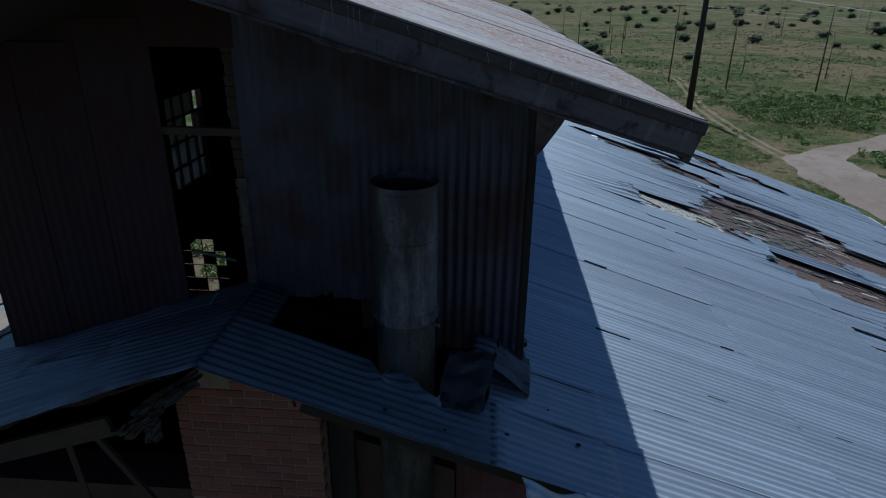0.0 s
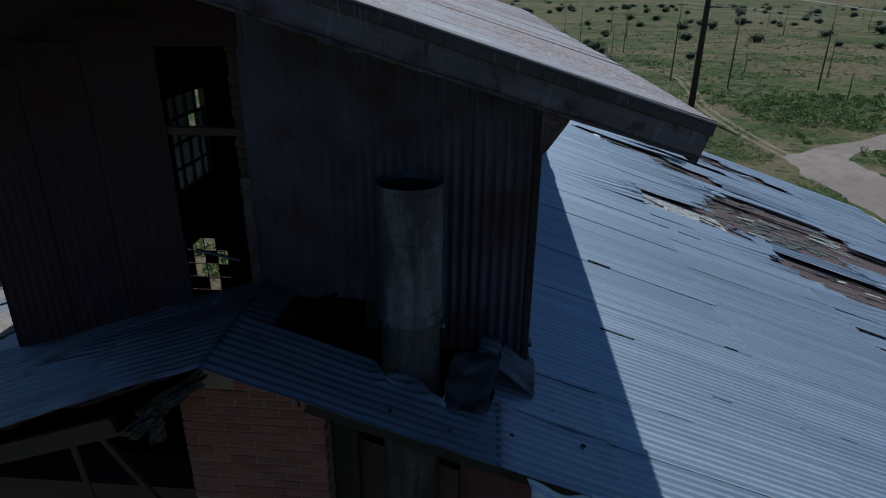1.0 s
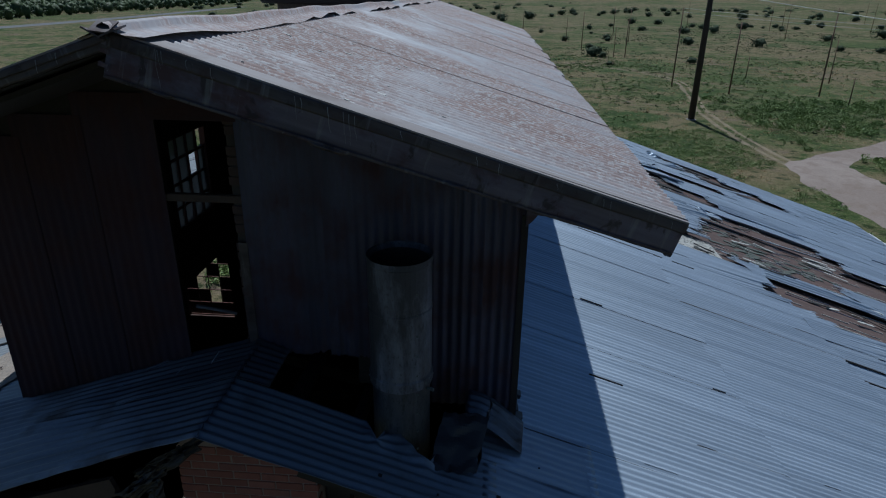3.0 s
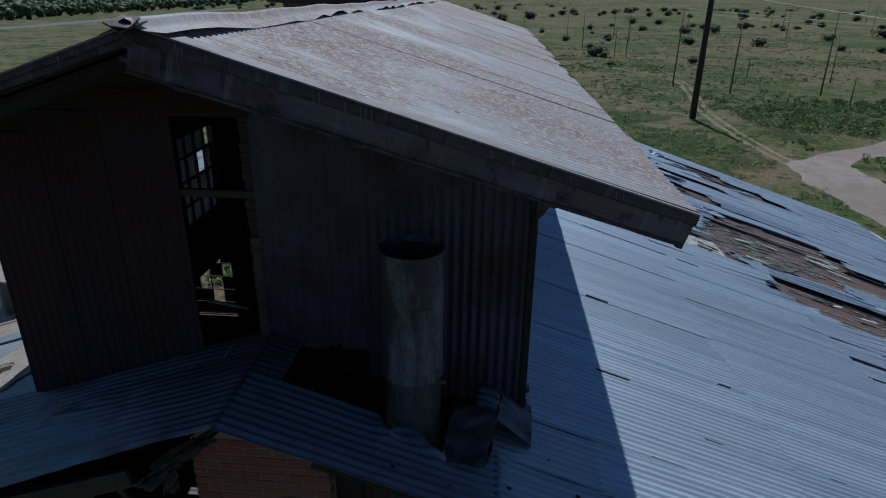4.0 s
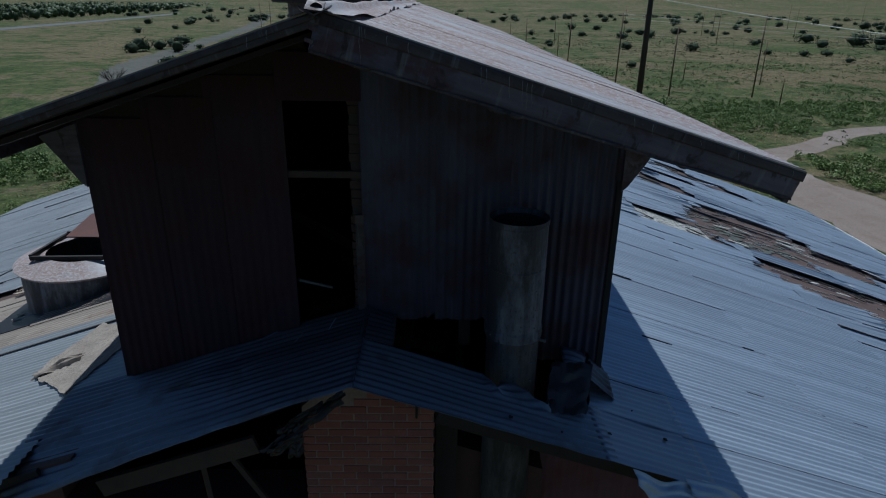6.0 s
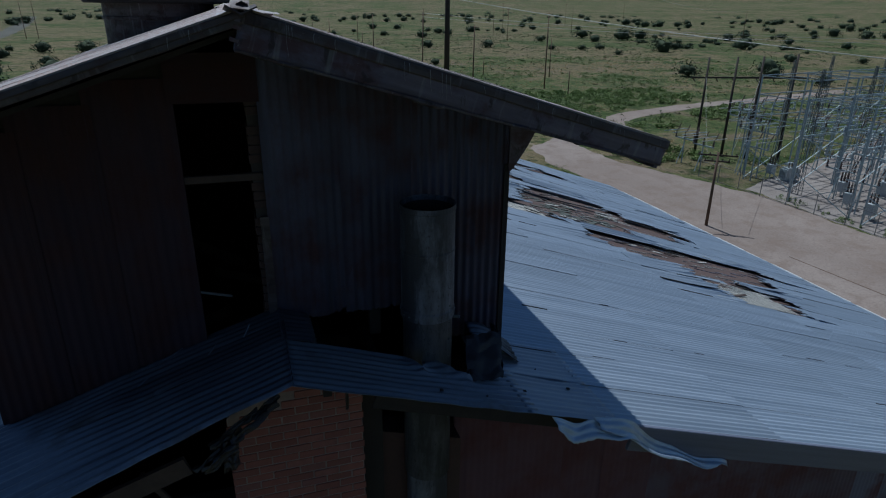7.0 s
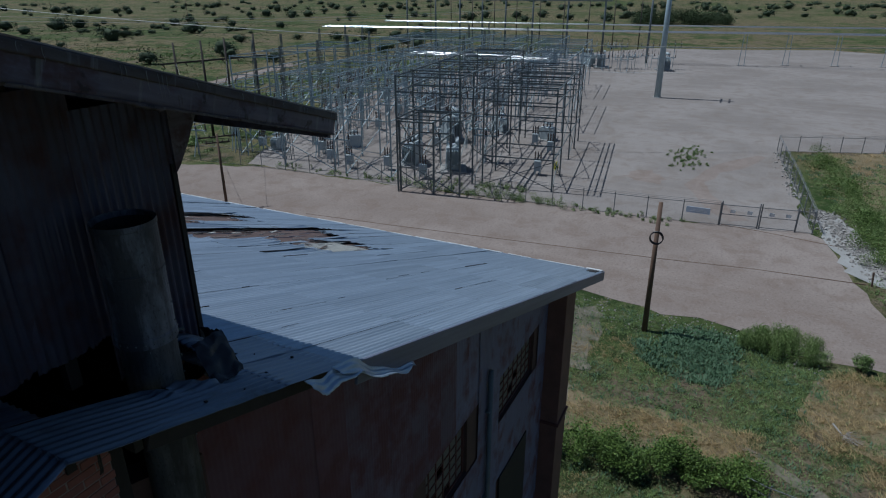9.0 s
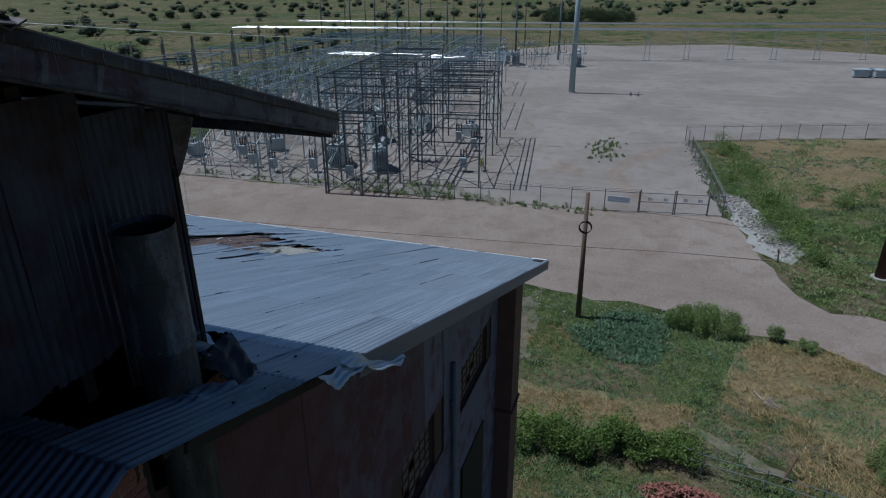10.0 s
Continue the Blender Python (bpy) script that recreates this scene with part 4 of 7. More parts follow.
def monitor_roof():
    for right, m in ((True, MON_RIGHT), (False, MON_LEFT)):
        y0, y1 = (MY0 + 0.05, MY1 - 0.05) if right else (-MY1 + 0.05, -MY0 - 0.05)
        deck = part("monitor_roof", box(0.02, y0, -0.06, MLEN - 0.03, y1, -0.02), M["charred"])
        deck.matrix_basis = m
        tagged(deck, "rust-streaked corrugated metal roof of the monitor", "roof", kind="structure")
        rng = random.Random(21 + right)
        for c in range(30):
            y = MY0 + c * 8 * PITCH
            yy = y if right else -(y + 9 * PITCH)
            for a, b in ((0.0, MLEN + rng.choice((0.0, 0.0, 0.03, -0.05))),):
                me = sheet_mesh(b - a, 9 * PITCH, M["zinc_rusty"])
                put("corrugated_sheet", me, deck, Matrix.Translation((a, yy, 0.003 + rng.uniform(0, 0.002))) @ Matrix.Rotation(-0.004 + rng.gauss(0, 0.001), 4, "Y"))
        # fascia at the gable
        s = 1 if right else -1
        yf = sorted((s * (MY0 - 0.03), s * (MY0 + 0.02)))
        deep0, deep1 = (0.232, 0.184) if right else (0.075, 0.06)
        end = MLEN - 0.012
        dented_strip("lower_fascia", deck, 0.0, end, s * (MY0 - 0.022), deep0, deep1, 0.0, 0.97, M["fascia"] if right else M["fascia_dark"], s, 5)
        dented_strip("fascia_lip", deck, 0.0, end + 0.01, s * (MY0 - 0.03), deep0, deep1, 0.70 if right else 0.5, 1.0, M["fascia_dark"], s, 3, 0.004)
        if right:
            dented_strip("lower_bead", deck, 0.0, end, s * (MY0 - 0.03), deep0, deep1, 0.0, 0.07, M["fascia_dark"], s, 7, 0.0)
            yc = sorted((s * (MY0 - 0.02), s * (MY0 + 0.30)))
            part("fascia_end", box(end - 0.02, yc[0], -0.17, end, yc[1], 0.006, 0.004), M["fascia_dark"], deck)
            part("fascia_start", box(-0.005, yc[0], -0.215, 0.012, yc[1], 0.006, 0.004), M["fascia"], deck)
            for q in (-0.05, -0.09, -0.16):
                part("torn_tab", box(-0.03, yc[0] - 0.004, q - 0.012, 0.02, yc[0] + 0.004, q + 0.012, 0.002, Matrix.Rotation(0.05, 4, "Y")), M["fascia"], deck)
        # runs of bird lime, in clusters
        for x, h in ((0.24, 0.19), (0.25, 0.08), (0.27, 0.06), (0.40, 0.05), (0.52, 0.07), (0.95, 0.11), (0.98, 0.07), (1.12, 0.12), (1.20, 0.15), (1.23, 0.15), (1.26, 0.12), (1.5, 0.04), (1.9, 0.05), (2.02, 0.06), (2.33, 0.03), (2.62, 0.10), (2.58, 0.05), (2.95, 0.04)) if right else ((0.3, 0.05), (0.42, 0.06)):
            bm, w, yl = bmesh.new(), rng.uniform(0.0012, 0.0026), s * (MY0 - 0.036)
            a = Vector((x, yl, 0.0))
            for q in range(5):
                b = a + Vector(((SM if right else SML) * h / 5 + rng.gauss(0, 0.0025), 0, -h / 5))
                rod(a, b, w * (1 - 0.15 * q), w * (0.85 - 0.15 * q), 5, bm)
                a = b
            part("lime_streak", bm, M["lime_dull"], deck)
        part("edge_strip", box(0.05, yf[0], 0.012, MLEN - 0.005, yf[0] + 0.16, 0.022) if right else box(0.05, yf[1] - 0.1, 0.012, MLEN, yf[1], 0.022), M["flashing"], deck, "flat edge flashing on the gable")
        bm = bmesh.new()
        for _ in range(420 if right else 120):
            q = rng.uniform(0.006, 0.022) * (2 if rng.random() < 0.06 else 1)
            x, y = rng.uniform(0.1, MLEN - 0.05), s * rng.uniform(MY0 + 0.05, MY1 - 4)
            box(x, y, 0.004, x + q * 1.7, y + q, 0.016, bm=bm)
        part("lime_specks", bm, M["paper"], deck, "white flecks of bird lime")
        # soffit boards and the eave box
        ys = sorted((s * (MY0 + 0.17), s * MON_Y0))
        part("soffit", box(0.05, ys[0], -0.11, MLEN - 0.1, ys[1], -0.08), M["charred"], deck, "near-black soffit boards")
        yb = sorted((s * (MY0 + 0.02), s * MY1))
        part("eave_board", box(MLEN - 0.03, yb[0], -0.2, MLEN + 0.012, yb[1], 0.0, 0.005), M["fascia"], deck, "dark eave fascia")


monitor_roof()


def monitor_ridge():
    """Rolled ridge cap with bent flanges."""
    rng = random.Random(4)
    prof = [(-0.15, -0.04), (-0.08, -0.02), (-0.04, -0.008), (-0.03, 0.02), (0.0, 0.034), (0.03, 0.02), (0.04, -0.008), (0.1, -0.026), (0.2, -0.052)]
    verts, faces = [], []
    n = 60
    for j in range(n + 1):
        y = MY0 - 0.06 + (MY1 - MY0 + 0.1) * j / n
        dz, dx = 0.012 * math.sin(j * 0.9) * math.sin(j * 0.37) + 0.010, 0.02 * math.sin(j * 0.31)
        for i, (px, pz) in enumerate(prof):
            edge = (i in (0, 8)) * rng.uniform(-0.02, 0.03)
            verts.append((XM + px + dx, y, ZM + pz + dz + edge + 0.01))
    w = len(prof)
    for j in range(n):
        for i in range(w - 1):
            a = j * w + i
            faces.append((a, a + 1, a + w + 1, a + w))
    cap = tagged(put("monitor_ridge_cap", mesh_of("monitor_ridge_cap", verts, faces, M["zinc_rusty"], True)), "bent rolled metal ridge cap along the monitor", "ridge cap", kind="structure")
    for k, (dx, dz, a) in enumerate(((-0.05, 0.0, 0.5), (0.03, 0.01, -0.4), (-0.01, 0.03, 0.1))):
        part("bent_end", box(-0.05, -0.05, -0.004, 0.05, 0.07, 0.004), M["fascia_dark"], cap, "crushed end of the cap").matrix_basis = Matrix.Translation((XM + dx, MY0 - 0.05, ZM + dz)) @ Matrix.Rotation(a, 4, "Y") @ Matrix.Rotation(0.3 * k - 0.2, 4, "X")


monitor_ridge()


def monitor_walls():
    rng = random.Random(17)
    # back and side walls, closed; the left one with its window
    top = mon_z(MON_R) - 0.16
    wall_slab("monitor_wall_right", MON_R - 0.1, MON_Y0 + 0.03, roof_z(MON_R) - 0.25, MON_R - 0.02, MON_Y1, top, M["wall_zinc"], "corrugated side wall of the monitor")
    y0, y1, z0, z1 = 7.25, 8.35, 16.55, 17.8
    lo = roof_z(MON_L) - 0.25
    for k, q in enumerate(((MON_Y0 + 0.03, y0, lo, top), (y1, MON_Y1, lo, top), (y0, y1, lo, z0), (y0, y1, z1, top))):
        wall_slab("monitor_wall_left", MON_L + 0.02, q[0], q[2], MON_L + 0.1, q[1], q[3], M["brick_far"], "dark side wall of the monitor")
    steel_window("monitor_window", y0, y1, z0, z1, MON_L + 0.06, 4, 4, "steel sash with dirty grey panes inside the monitor", {(3, 3), (2, 2)}, axis="y")
    bm = bmesh.new()
    prof = [(MON_L, lo), (MON_R, lo), (MON_R, mon_z(MON_R) - 0.1), (XM, ZM - 0.1), (MON_L, mon_z(MON_L) - 0.1)]
    f, k = [bm.verts.new((x, MON_Y1 - 0.08, z)) for x, z in prof], [bm.verts.new((x, MON_Y1, z)) for x, z in prof]
    bm.faces.new(f)
    bm.faces.new(k[::-1])
    for i in range(5):
        bm.faces.new((f[i], k[i], k[(i + 1) % 5], f[(i + 1) % 5]))
    bmesh.ops.recalc_face_normals(bm, faces=bm.faces[:])
    tagged(part("monitor_wall_back", bm, M["wall_rust"]), "rusted end wall of the monitor", "wall", kind="structure")
    # front: studs behind, then the sheets
    wall = part("monitor_wall_front", box(MON_L + 0.03, MON_Y0 + 0.03, roof_z(MON_L) - 0.1, MON_L + 0.1, MON_Y0 + 0.1, mon_z(MON_L) - 0.14), M["charred"])
    tagged(wall, "gable wall of rusted and grey corrugated sheets", "wall", kind="structure")
    for x in (-2.56, -1.0, 0.14):
        part("stud", box(x - 0.05, MON_Y0 + 0.03, roof_z(x) - 0.1, x + 0.05, MON_Y0 + 0.12, mon_z(x) - 0.14), M["charred"], wall)

    def hang(x, w, lo, hi, mat, dy=0.0, tilt=0.0, torn=0.0, seed=0, amp=0.0125):
        me = sheet_mesh(hi - lo, w, mat, amp=amp, rows=5 if torn else 1, warp=0.012 if torn else 0.0, seed=seed, torn=torn)
        m = Matrix(((0, 1, 0, x), (0, 0, -1, MON_Y0 + dy), (-1, 0, 0, hi), (0, 0, 0, 1))) @ Matrix.Rotation(tilt, 4, "Z")
        put("wall_sheet", me, wall, m)
    for k, x in enumerate((-4.06, -3.56, -3.06)):
        w = 0.55 if k < 2 else 0.6
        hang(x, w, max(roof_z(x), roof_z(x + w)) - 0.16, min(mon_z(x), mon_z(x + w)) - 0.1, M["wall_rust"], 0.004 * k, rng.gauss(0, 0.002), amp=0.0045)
    for k, x in enumerate((-1.87, -1.2644, -0.6588, -0.0532)):
        w = 9 * PITCH if k < 3 else 0.29
        low = 16.72 if k < 2 else max(roof_z(x), roof_z(x + w)) - 0.12
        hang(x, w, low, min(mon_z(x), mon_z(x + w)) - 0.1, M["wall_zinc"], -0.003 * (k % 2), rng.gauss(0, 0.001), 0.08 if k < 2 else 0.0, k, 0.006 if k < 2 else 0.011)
    # added board: stops light through the gap above the left sheets, darkens their top
    gap_filler = part("frieze_board", box(0.4, -MON_Y0 - 0.07, -0.34, 2.26, -MON_Y0 - 0.025, -0.07), M["charred"], wall, "near-black board added to close the gap under the sloping roof")
    gap_filler.matrix_basis = MON_LEFT
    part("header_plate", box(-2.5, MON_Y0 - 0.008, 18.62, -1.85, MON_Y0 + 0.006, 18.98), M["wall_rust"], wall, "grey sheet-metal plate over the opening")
    part("cross_bar", box(-2.52, MON_Y0 + 0.02, 18.0, -1.86, MON_Y0 + 0.07, 18.06, 0.005), M["timber"], wall, "weathered bar across the opening")
    part("loose_strip", box(-1.93, MON_Y0 - 0.02, 16.6, -1.86, MON_Y0 + 0.01, 17.7), M["fascia_dark"], wall, "dark loose metal strip")
    part("corner_post", box(MON_R - 0.03, MON_Y0 - 0.012, roof_z(MON_R) - 0.1, MON_R + 0.02, MON_Y0 + 0.04, 18.0), M["charred"], wall, "dark corner post")
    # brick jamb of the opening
    jamb = tagged(part("brick_jamb", box(-1.955, MON_Y0 + 0.045, 16.3, -1.86, MON_Y0 + 0.24, 18.75), M["mortar_dark"]), "narrow red brick jamb beside the opening", "jamb", kind="structure")
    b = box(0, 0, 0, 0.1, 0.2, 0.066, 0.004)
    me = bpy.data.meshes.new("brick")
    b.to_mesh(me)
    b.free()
    me.materials.append(M["brick_dark"])
    z = 16.4
    while z < 18.7:
        if rng.random() > 0.15 and not 17.98 < z < 18.1 and not 17.62 < z < 17.74:
            put("brick", me, jamb, Matrix.Translation((-1.965 + rng.uniform(-0.008, 0.004), MON_Y0 + 0.036, z)))
        z += 0.0755


monitor_walls()


def eave_box(sign):
    """The sloping boxed cornice under the long eave."""
    xw = MON_R if sign > 0 else MON_L
    xe = XM + sign * (MX - 0.08)
    prof = [(xw, 17.92), (xw + sign * 0.05, 17.97), (xw + sign * 0.17, 18.15), (xw + sign * 0.30, mon_z(xw + sign * 0.30) - 0.14), (xw, mon_z(xw) - 0.14)]
    bm = bmesh.new()
    f, k = [bm.verts.new((x, MON_Y0 - 0.03, z)) for x, z in prof], [bm.verts.new((x, MON_Y1, z)) for x, z in prof]
    bm.faces.new(f)
    bm.faces.new(k[::-1])
    for i in range(5):
        bm.faces.new((f[i], k[i], k[(i + 1) % 5], f[(i + 1) % 5]))
    bmesh.ops.recalc_face_normals(bm, faces=bm.faces[:])
    tagged(part("cornice", bm, M["fascia"]), "dark boxed cornice under the monitor eave", "cornice", kind="structure")


eave_box(1)
eave_box(-1)


# ---- things on the roofs ----
def stove_pipe():
    """The fat vent pipe that goes through the lower roof."""
    p = thing("vent_pipe", Matrix.Translation((-0.63, 3.93, 0)))
    tagged(p, "stained grey galvanised vent pipe with an open top", "vent pipe")
    r = 0.225
    upper = part("upper_section", lathe([(r - 0.008, 17.0), (r - 0.008, 17.83), (r + 0.004, 17.84), (r + 0.006, 17.80), (r, 17.79), (r, 16.93), (r + 0.008, 16.92), (r + 0.008, 16.85), (r - 0.01, 16.845)], 40), M["pipe"], p)
    part("lower_section", lathe([(r - 0.012, 16.87), (r - 0.012, 15.2), (r - 0.03, 15.19)], 40), M["pipe_low"], p, "darker tarnished lower section")
    part("inner_lining", lathe([(r - 0.02, 17.80), (r - 0.02, 16.2), (0.01, 16.19)], 40), M["charred"], p, "near-black inside")
    part("lower_pipe", lathe([(r - 0.03, 15.75), (r - 0.03, 12.0), (0.01, 11.99)], 40), M["pipe"], p)
    for z in (17.45, 16.925):
        part("seam_band", lathe([(r + 0.001, z - 0.010), (r + 0.004, z - 0.007), (r + 0.004, z + 0.007), (r + 0.001, z + 0.010)], 40), M["pipe"], upper)
    for q in range(22):
        a = 2 * math.pi * q / 22
        part("rivet", box(-0.005, -0.005, -0.005, 0.005, 0.005, 0.005), M["steel_dark"], upper).matrix_basis = Matrix.Translation(((r + 0.009) * math.cos(a), (r + 0.009) * math.sin(a), 16.89))
    part("clamp_bolt", rod((0.2, -0.10, 16.83), (0.25, -0.125, 16.83), 0.014, seg=6), M["steel_dark"], upper)
    for z in range(12):
        a = 0.9
        part("rivet", box(r * math.cos(-a) - 0.006, r * math.sin(-a) - 0.006, 15.85 + z * 0.16, r * math.cos(-a) + 0.006, r * math.sin(-a) + 0.006, 15.862 + z * 0.16), M["steel_dark"], upper)


stove_pipe()


def creased_sheet(name, corner, across, down, mat, label, seed, creases=7.0, depth=0.022, category="metal sheet"):
    """A sheet crushed flat again: sharp creases across it, ragged edges. corner: its top edge's start; across, down: its two sides."""
    a, u, w = Vector(corner), Vector(across), Vector(down)
    nrm = u.cross(w).normalized()
    verts, faces, n = [], [], 22
    for j in range(n + 1):
        for i in range(n + 1):
            p, q = i / n, j / n
            ridge = abs(((q * creases + 0.7 * noise.noise((p * 2.5, q * 2, seed))) % 1.0) - 0.5) * 2
            off = depth * (ridge - 0.5) + 2.2 * depth * noise.noise((p * 2.2, q * 2.2, seed + 5))
            pe = p + 0.07 * noise.noise((q * 5, 1, seed)) * (2 * p - 1)
            qe = q + 0.09 * noise.noise((p * 5, 4, seed)) * (2 * q - 1)
            verts.append(a + u * pe + w * qe + nrm * off)
    for j in range(n):
        for i in range(n):
            k = j * (n + 1) + i
            faces.append((k, k + 1, k + n + 2, k + n + 1))
    ob = put(name, mesh_of(name, verts, faces, mat))
    ob.modifiers.new("thickness", "SOLIDIFY").thickness = 0.003
    return tagged(ob, label, category)


creased_sheet("crumpled_flashing", (-0.30, 3.85, 16.61), (0.335, 0.0, -0.01), (-0.10, -0.31, -0.28), M["tar"], "crushed black tarred flashing beside the vent pipe", 3.0, 2.6, 0.014)
creased_sheet("crumpled_flashing", (0.03, 3.86, 16.58), (0.02, 0.28, -0.04), (-0.08, -0.28, -0.28), M["tar"], "crushed black tarred flashing beside the vent pipe", 8.0, 2.0, 0.012)



def curled_sheet():
    """The end of a roof sheet sprung up in an arch at the wall foot."""
    verts, faces = [], []
    n, m, wide = 16, 30, 0.36
    for i in range(n + 1):
        u = i / n
        x = -0.16 + 0.46 * u
        z = roof_z(x) + 0.02 + 0.15 * math.sin(math.pi * min(1.0, 0.36 + 0.64 * u)) ** 1.2
        for j in range(m + 1):
            v = j / m
            verts.append((x + 0.03 * v, 3.98 + wide * v, z + 0.04 * v + 0.014 * math.cos(2 * math.pi * wide * v / PITCH)))
    for i in range(n):
        for j in range(m):
            a = i * (m + 1) + j
            faces.append((a, a + m + 1, a + m + 2, a + 1))
    ob = put("curled_sheet", mesh_of("curled_sheet", verts, faces, M["darkish"], True))
    ob.modifiers.new("thickness", "SOLIDIFY").thickness = 0.003
    tagged(ob, "corrugated sheet end sprung up in an arch at the wall foot", "metal sheet")


curled_sheet()


def torn_flap():
    """Strips of rake flashing torn loose, hanging off the roof edge."""
    def strip(name, x0, x1, wide, droop, out, twist, seed):
        verts, faces = [], []
        n, m = 48, 20
        rng = random.Random(seed)
        ragged = [rng.uniform(0.6, 1.0) for _ in range(n + 1)]
        for i in range(n + 1):
            u = i / n
            x = x0 + (x1 - x0) * u
            edge = roof_z(x) + 0.03 - droop * u ** 1.6 - 0.05 * math.sin(6 * u + seed)
            fall = 0.35 + twist * math.sin(math.pi * u * 1.3 + seed) + 0.5 * u
            w = wide * (0.35 + 0.65 * math.sin(math.pi * min(1.0, 0.12 + u * 0.95)) ** 0.6) * (0.85 + 0.15 * ragged[i])
            for k in range(m + 1):
                v = w * k / m
                rib = 0.005 * math.cos(2 * math.pi * v / 0.068)
                verts.append((x + 0.03 * math.sin(8 * u + 3 * v / wide), Y_FRONT - 0.01 - out * u - v * math.cos(fall) - rib * math.sin(fall), edge - v * math.sin(fall) + rib * math.cos(fall) + 0.02 * math.sin(17 * u + seed)))
        for i in range(n):
            for k in range(m):
                a = i * (m + 1) + k
                faces.append((a, a + m + 1, a + m + 2, a + 1))
        ob = put(name, mesh_of(name, verts, faces, M["zinc"], True))
        ob.modifiers.new("thickness", "SOLIDIFY").thickness = 0.003
        tagged(ob, "torn strip of grey metal flashing hanging from the roof edge", "metal sheet", group="torn flashing")
    strip("torn_flashing", 0.2, 1.15, 0.17, 0.14, 0.02, 0.4, 1)
    strip("torn_flashing", 0.6, 2.1, 0.17, 0.34, 0.03, -0.3, 4)


torn_flap()


def roof_debris():
    """Charred rafters, boards and rags at the broken gable."""
    rng = random.Random(9)
    for x, z in ((-1.55, 16.5), (-1.05, 16.3), (-0.3, 16.1)):
        tagged(part("rafter_stub", bar((x, 3.7, z - 0.1), (x + 0.1, 6.8, z - 0.15), 0.07, 0.16), M["charred"]), "charred black rafter under the torn roof", "timber")
    tagged(part("hanging_board", bar((-3.85, 3.30, 15.80), (-2.62, 3.34, 16.19), 0.04, 0.15), M["timber"]), "brown weathered board under the torn eave", "timber")
    tagged(part("prop", bar((-3.16, 3.55, 15.95), (-3.08, 3.6, 14.4), 0.04, 0.04), M["timber"]), "thin leaning timber prop", "timber")
    tagged(part("prop", bar((-2.98, 3.55, 16.02), (-2.45, 3.65, 14.9), 0.04, 0.04), M["timber"]), "thin leaning timber prop", "timber")
    for k in range(5):
        q = 0.35 + 0.55 * k
        creased_sheet("sagging_sheet", (X0 - q * COS, 3.26, roof_z(X0 - q * COS) - 0.06 - 0.05 * q), (-0.62, 0.05, -0.25), (0.02, 0.22, -0.10), M["wall_rust"], "sagging dark sheet under the torn eave", 60 + k, 3.0, 0.02)
    # charred shreds of roofing that trail down from the broken ridge
    for k in range(9):
        f = k / 8
        x = -1.95 - 0.42 * f + rng.uniform(-0.05, 0.05)
        z = 16.68 - 0.34 * f + rng.uniform(-0.03, 0.03)
        n = rng.uniform(0.22, 0.38)
        creased_sheet("roofing_shred", (x, 3.24 + rng.uniform(0, 0.14), z), (-0.8 * n, rng.uniform(-0.05, 0.05), -0.55 * n), (0.02, 0.03, -rng.uniform(0.04, 0.09)), M["tar"], "charred shred of roofing trailing from the broken ridge", 20 + k, 2.0, 0.015)
    creased_sheet("roofing_shred", (-2.36, 3.3, 16.36), (0.11, 0.02, 0.03), (-0.02, 0.02, -0.30), M["tar"], "charred shred of roofing hanging before the pier", 44, 4.0, 0.02)
    creased_sheet("roofing_shred", (-1.62, 3.55, 16.66), (0.09, 0.0, -0.03), (0.0, 0.02, -0.14), M["tar"], "charred shred of roofing hanging before the pier", 45, 3.0, 0.012)
    creased_sheet("roofing_shred", (-1.42, 3.6, 16.56), (0.025, 0.0, -0.008), (0.0, 0.02, -0.34), M["tar"], "charred shred of roofing hanging before the pier", 46, 3.0, 0.008)
    tagged(part("fallen_plank", bar((-2.5, 4.62, 16.98), (-2.25, 4.85, 16.80), 0.04, 0.02), M["concrete"]), "pale broken plank leaning inside the opening", "plank")
    for k in range(9):
        x, y, z = rng.uniform(-3.2, -1.6), rng.uniform(5.0, 9.0), rng.uniform(15.0, 16.4)
        tagged(part("fallen_timber", bar((x, y, z), (x + rng.uniform(-1.2, 1.2), y + rng.uniform(-0.8, 0.8), z + rng.uniform(-0.6, 0.9)), 0.07, 0.12), M["charred"]), "charred fallen timber inside the monitor", "timber", group="fallen timbers")
    for k in range(7):
        x, y = rng.uniform(-3.0, -2.0), rng.uniform(4.0, 4.3)
        tagged(part("bent_strip", bar((x, y, roof_z(x) + 0.03), (x + rng.uniform(0.05, 0.2), y + 0.05, roof_z(x) + rng.uniform(0.04, 0.12)), 0.012, 0.004), M["darkish_right"]), "thin bent strip of metal on the roof", "scrap")


roof_debris()


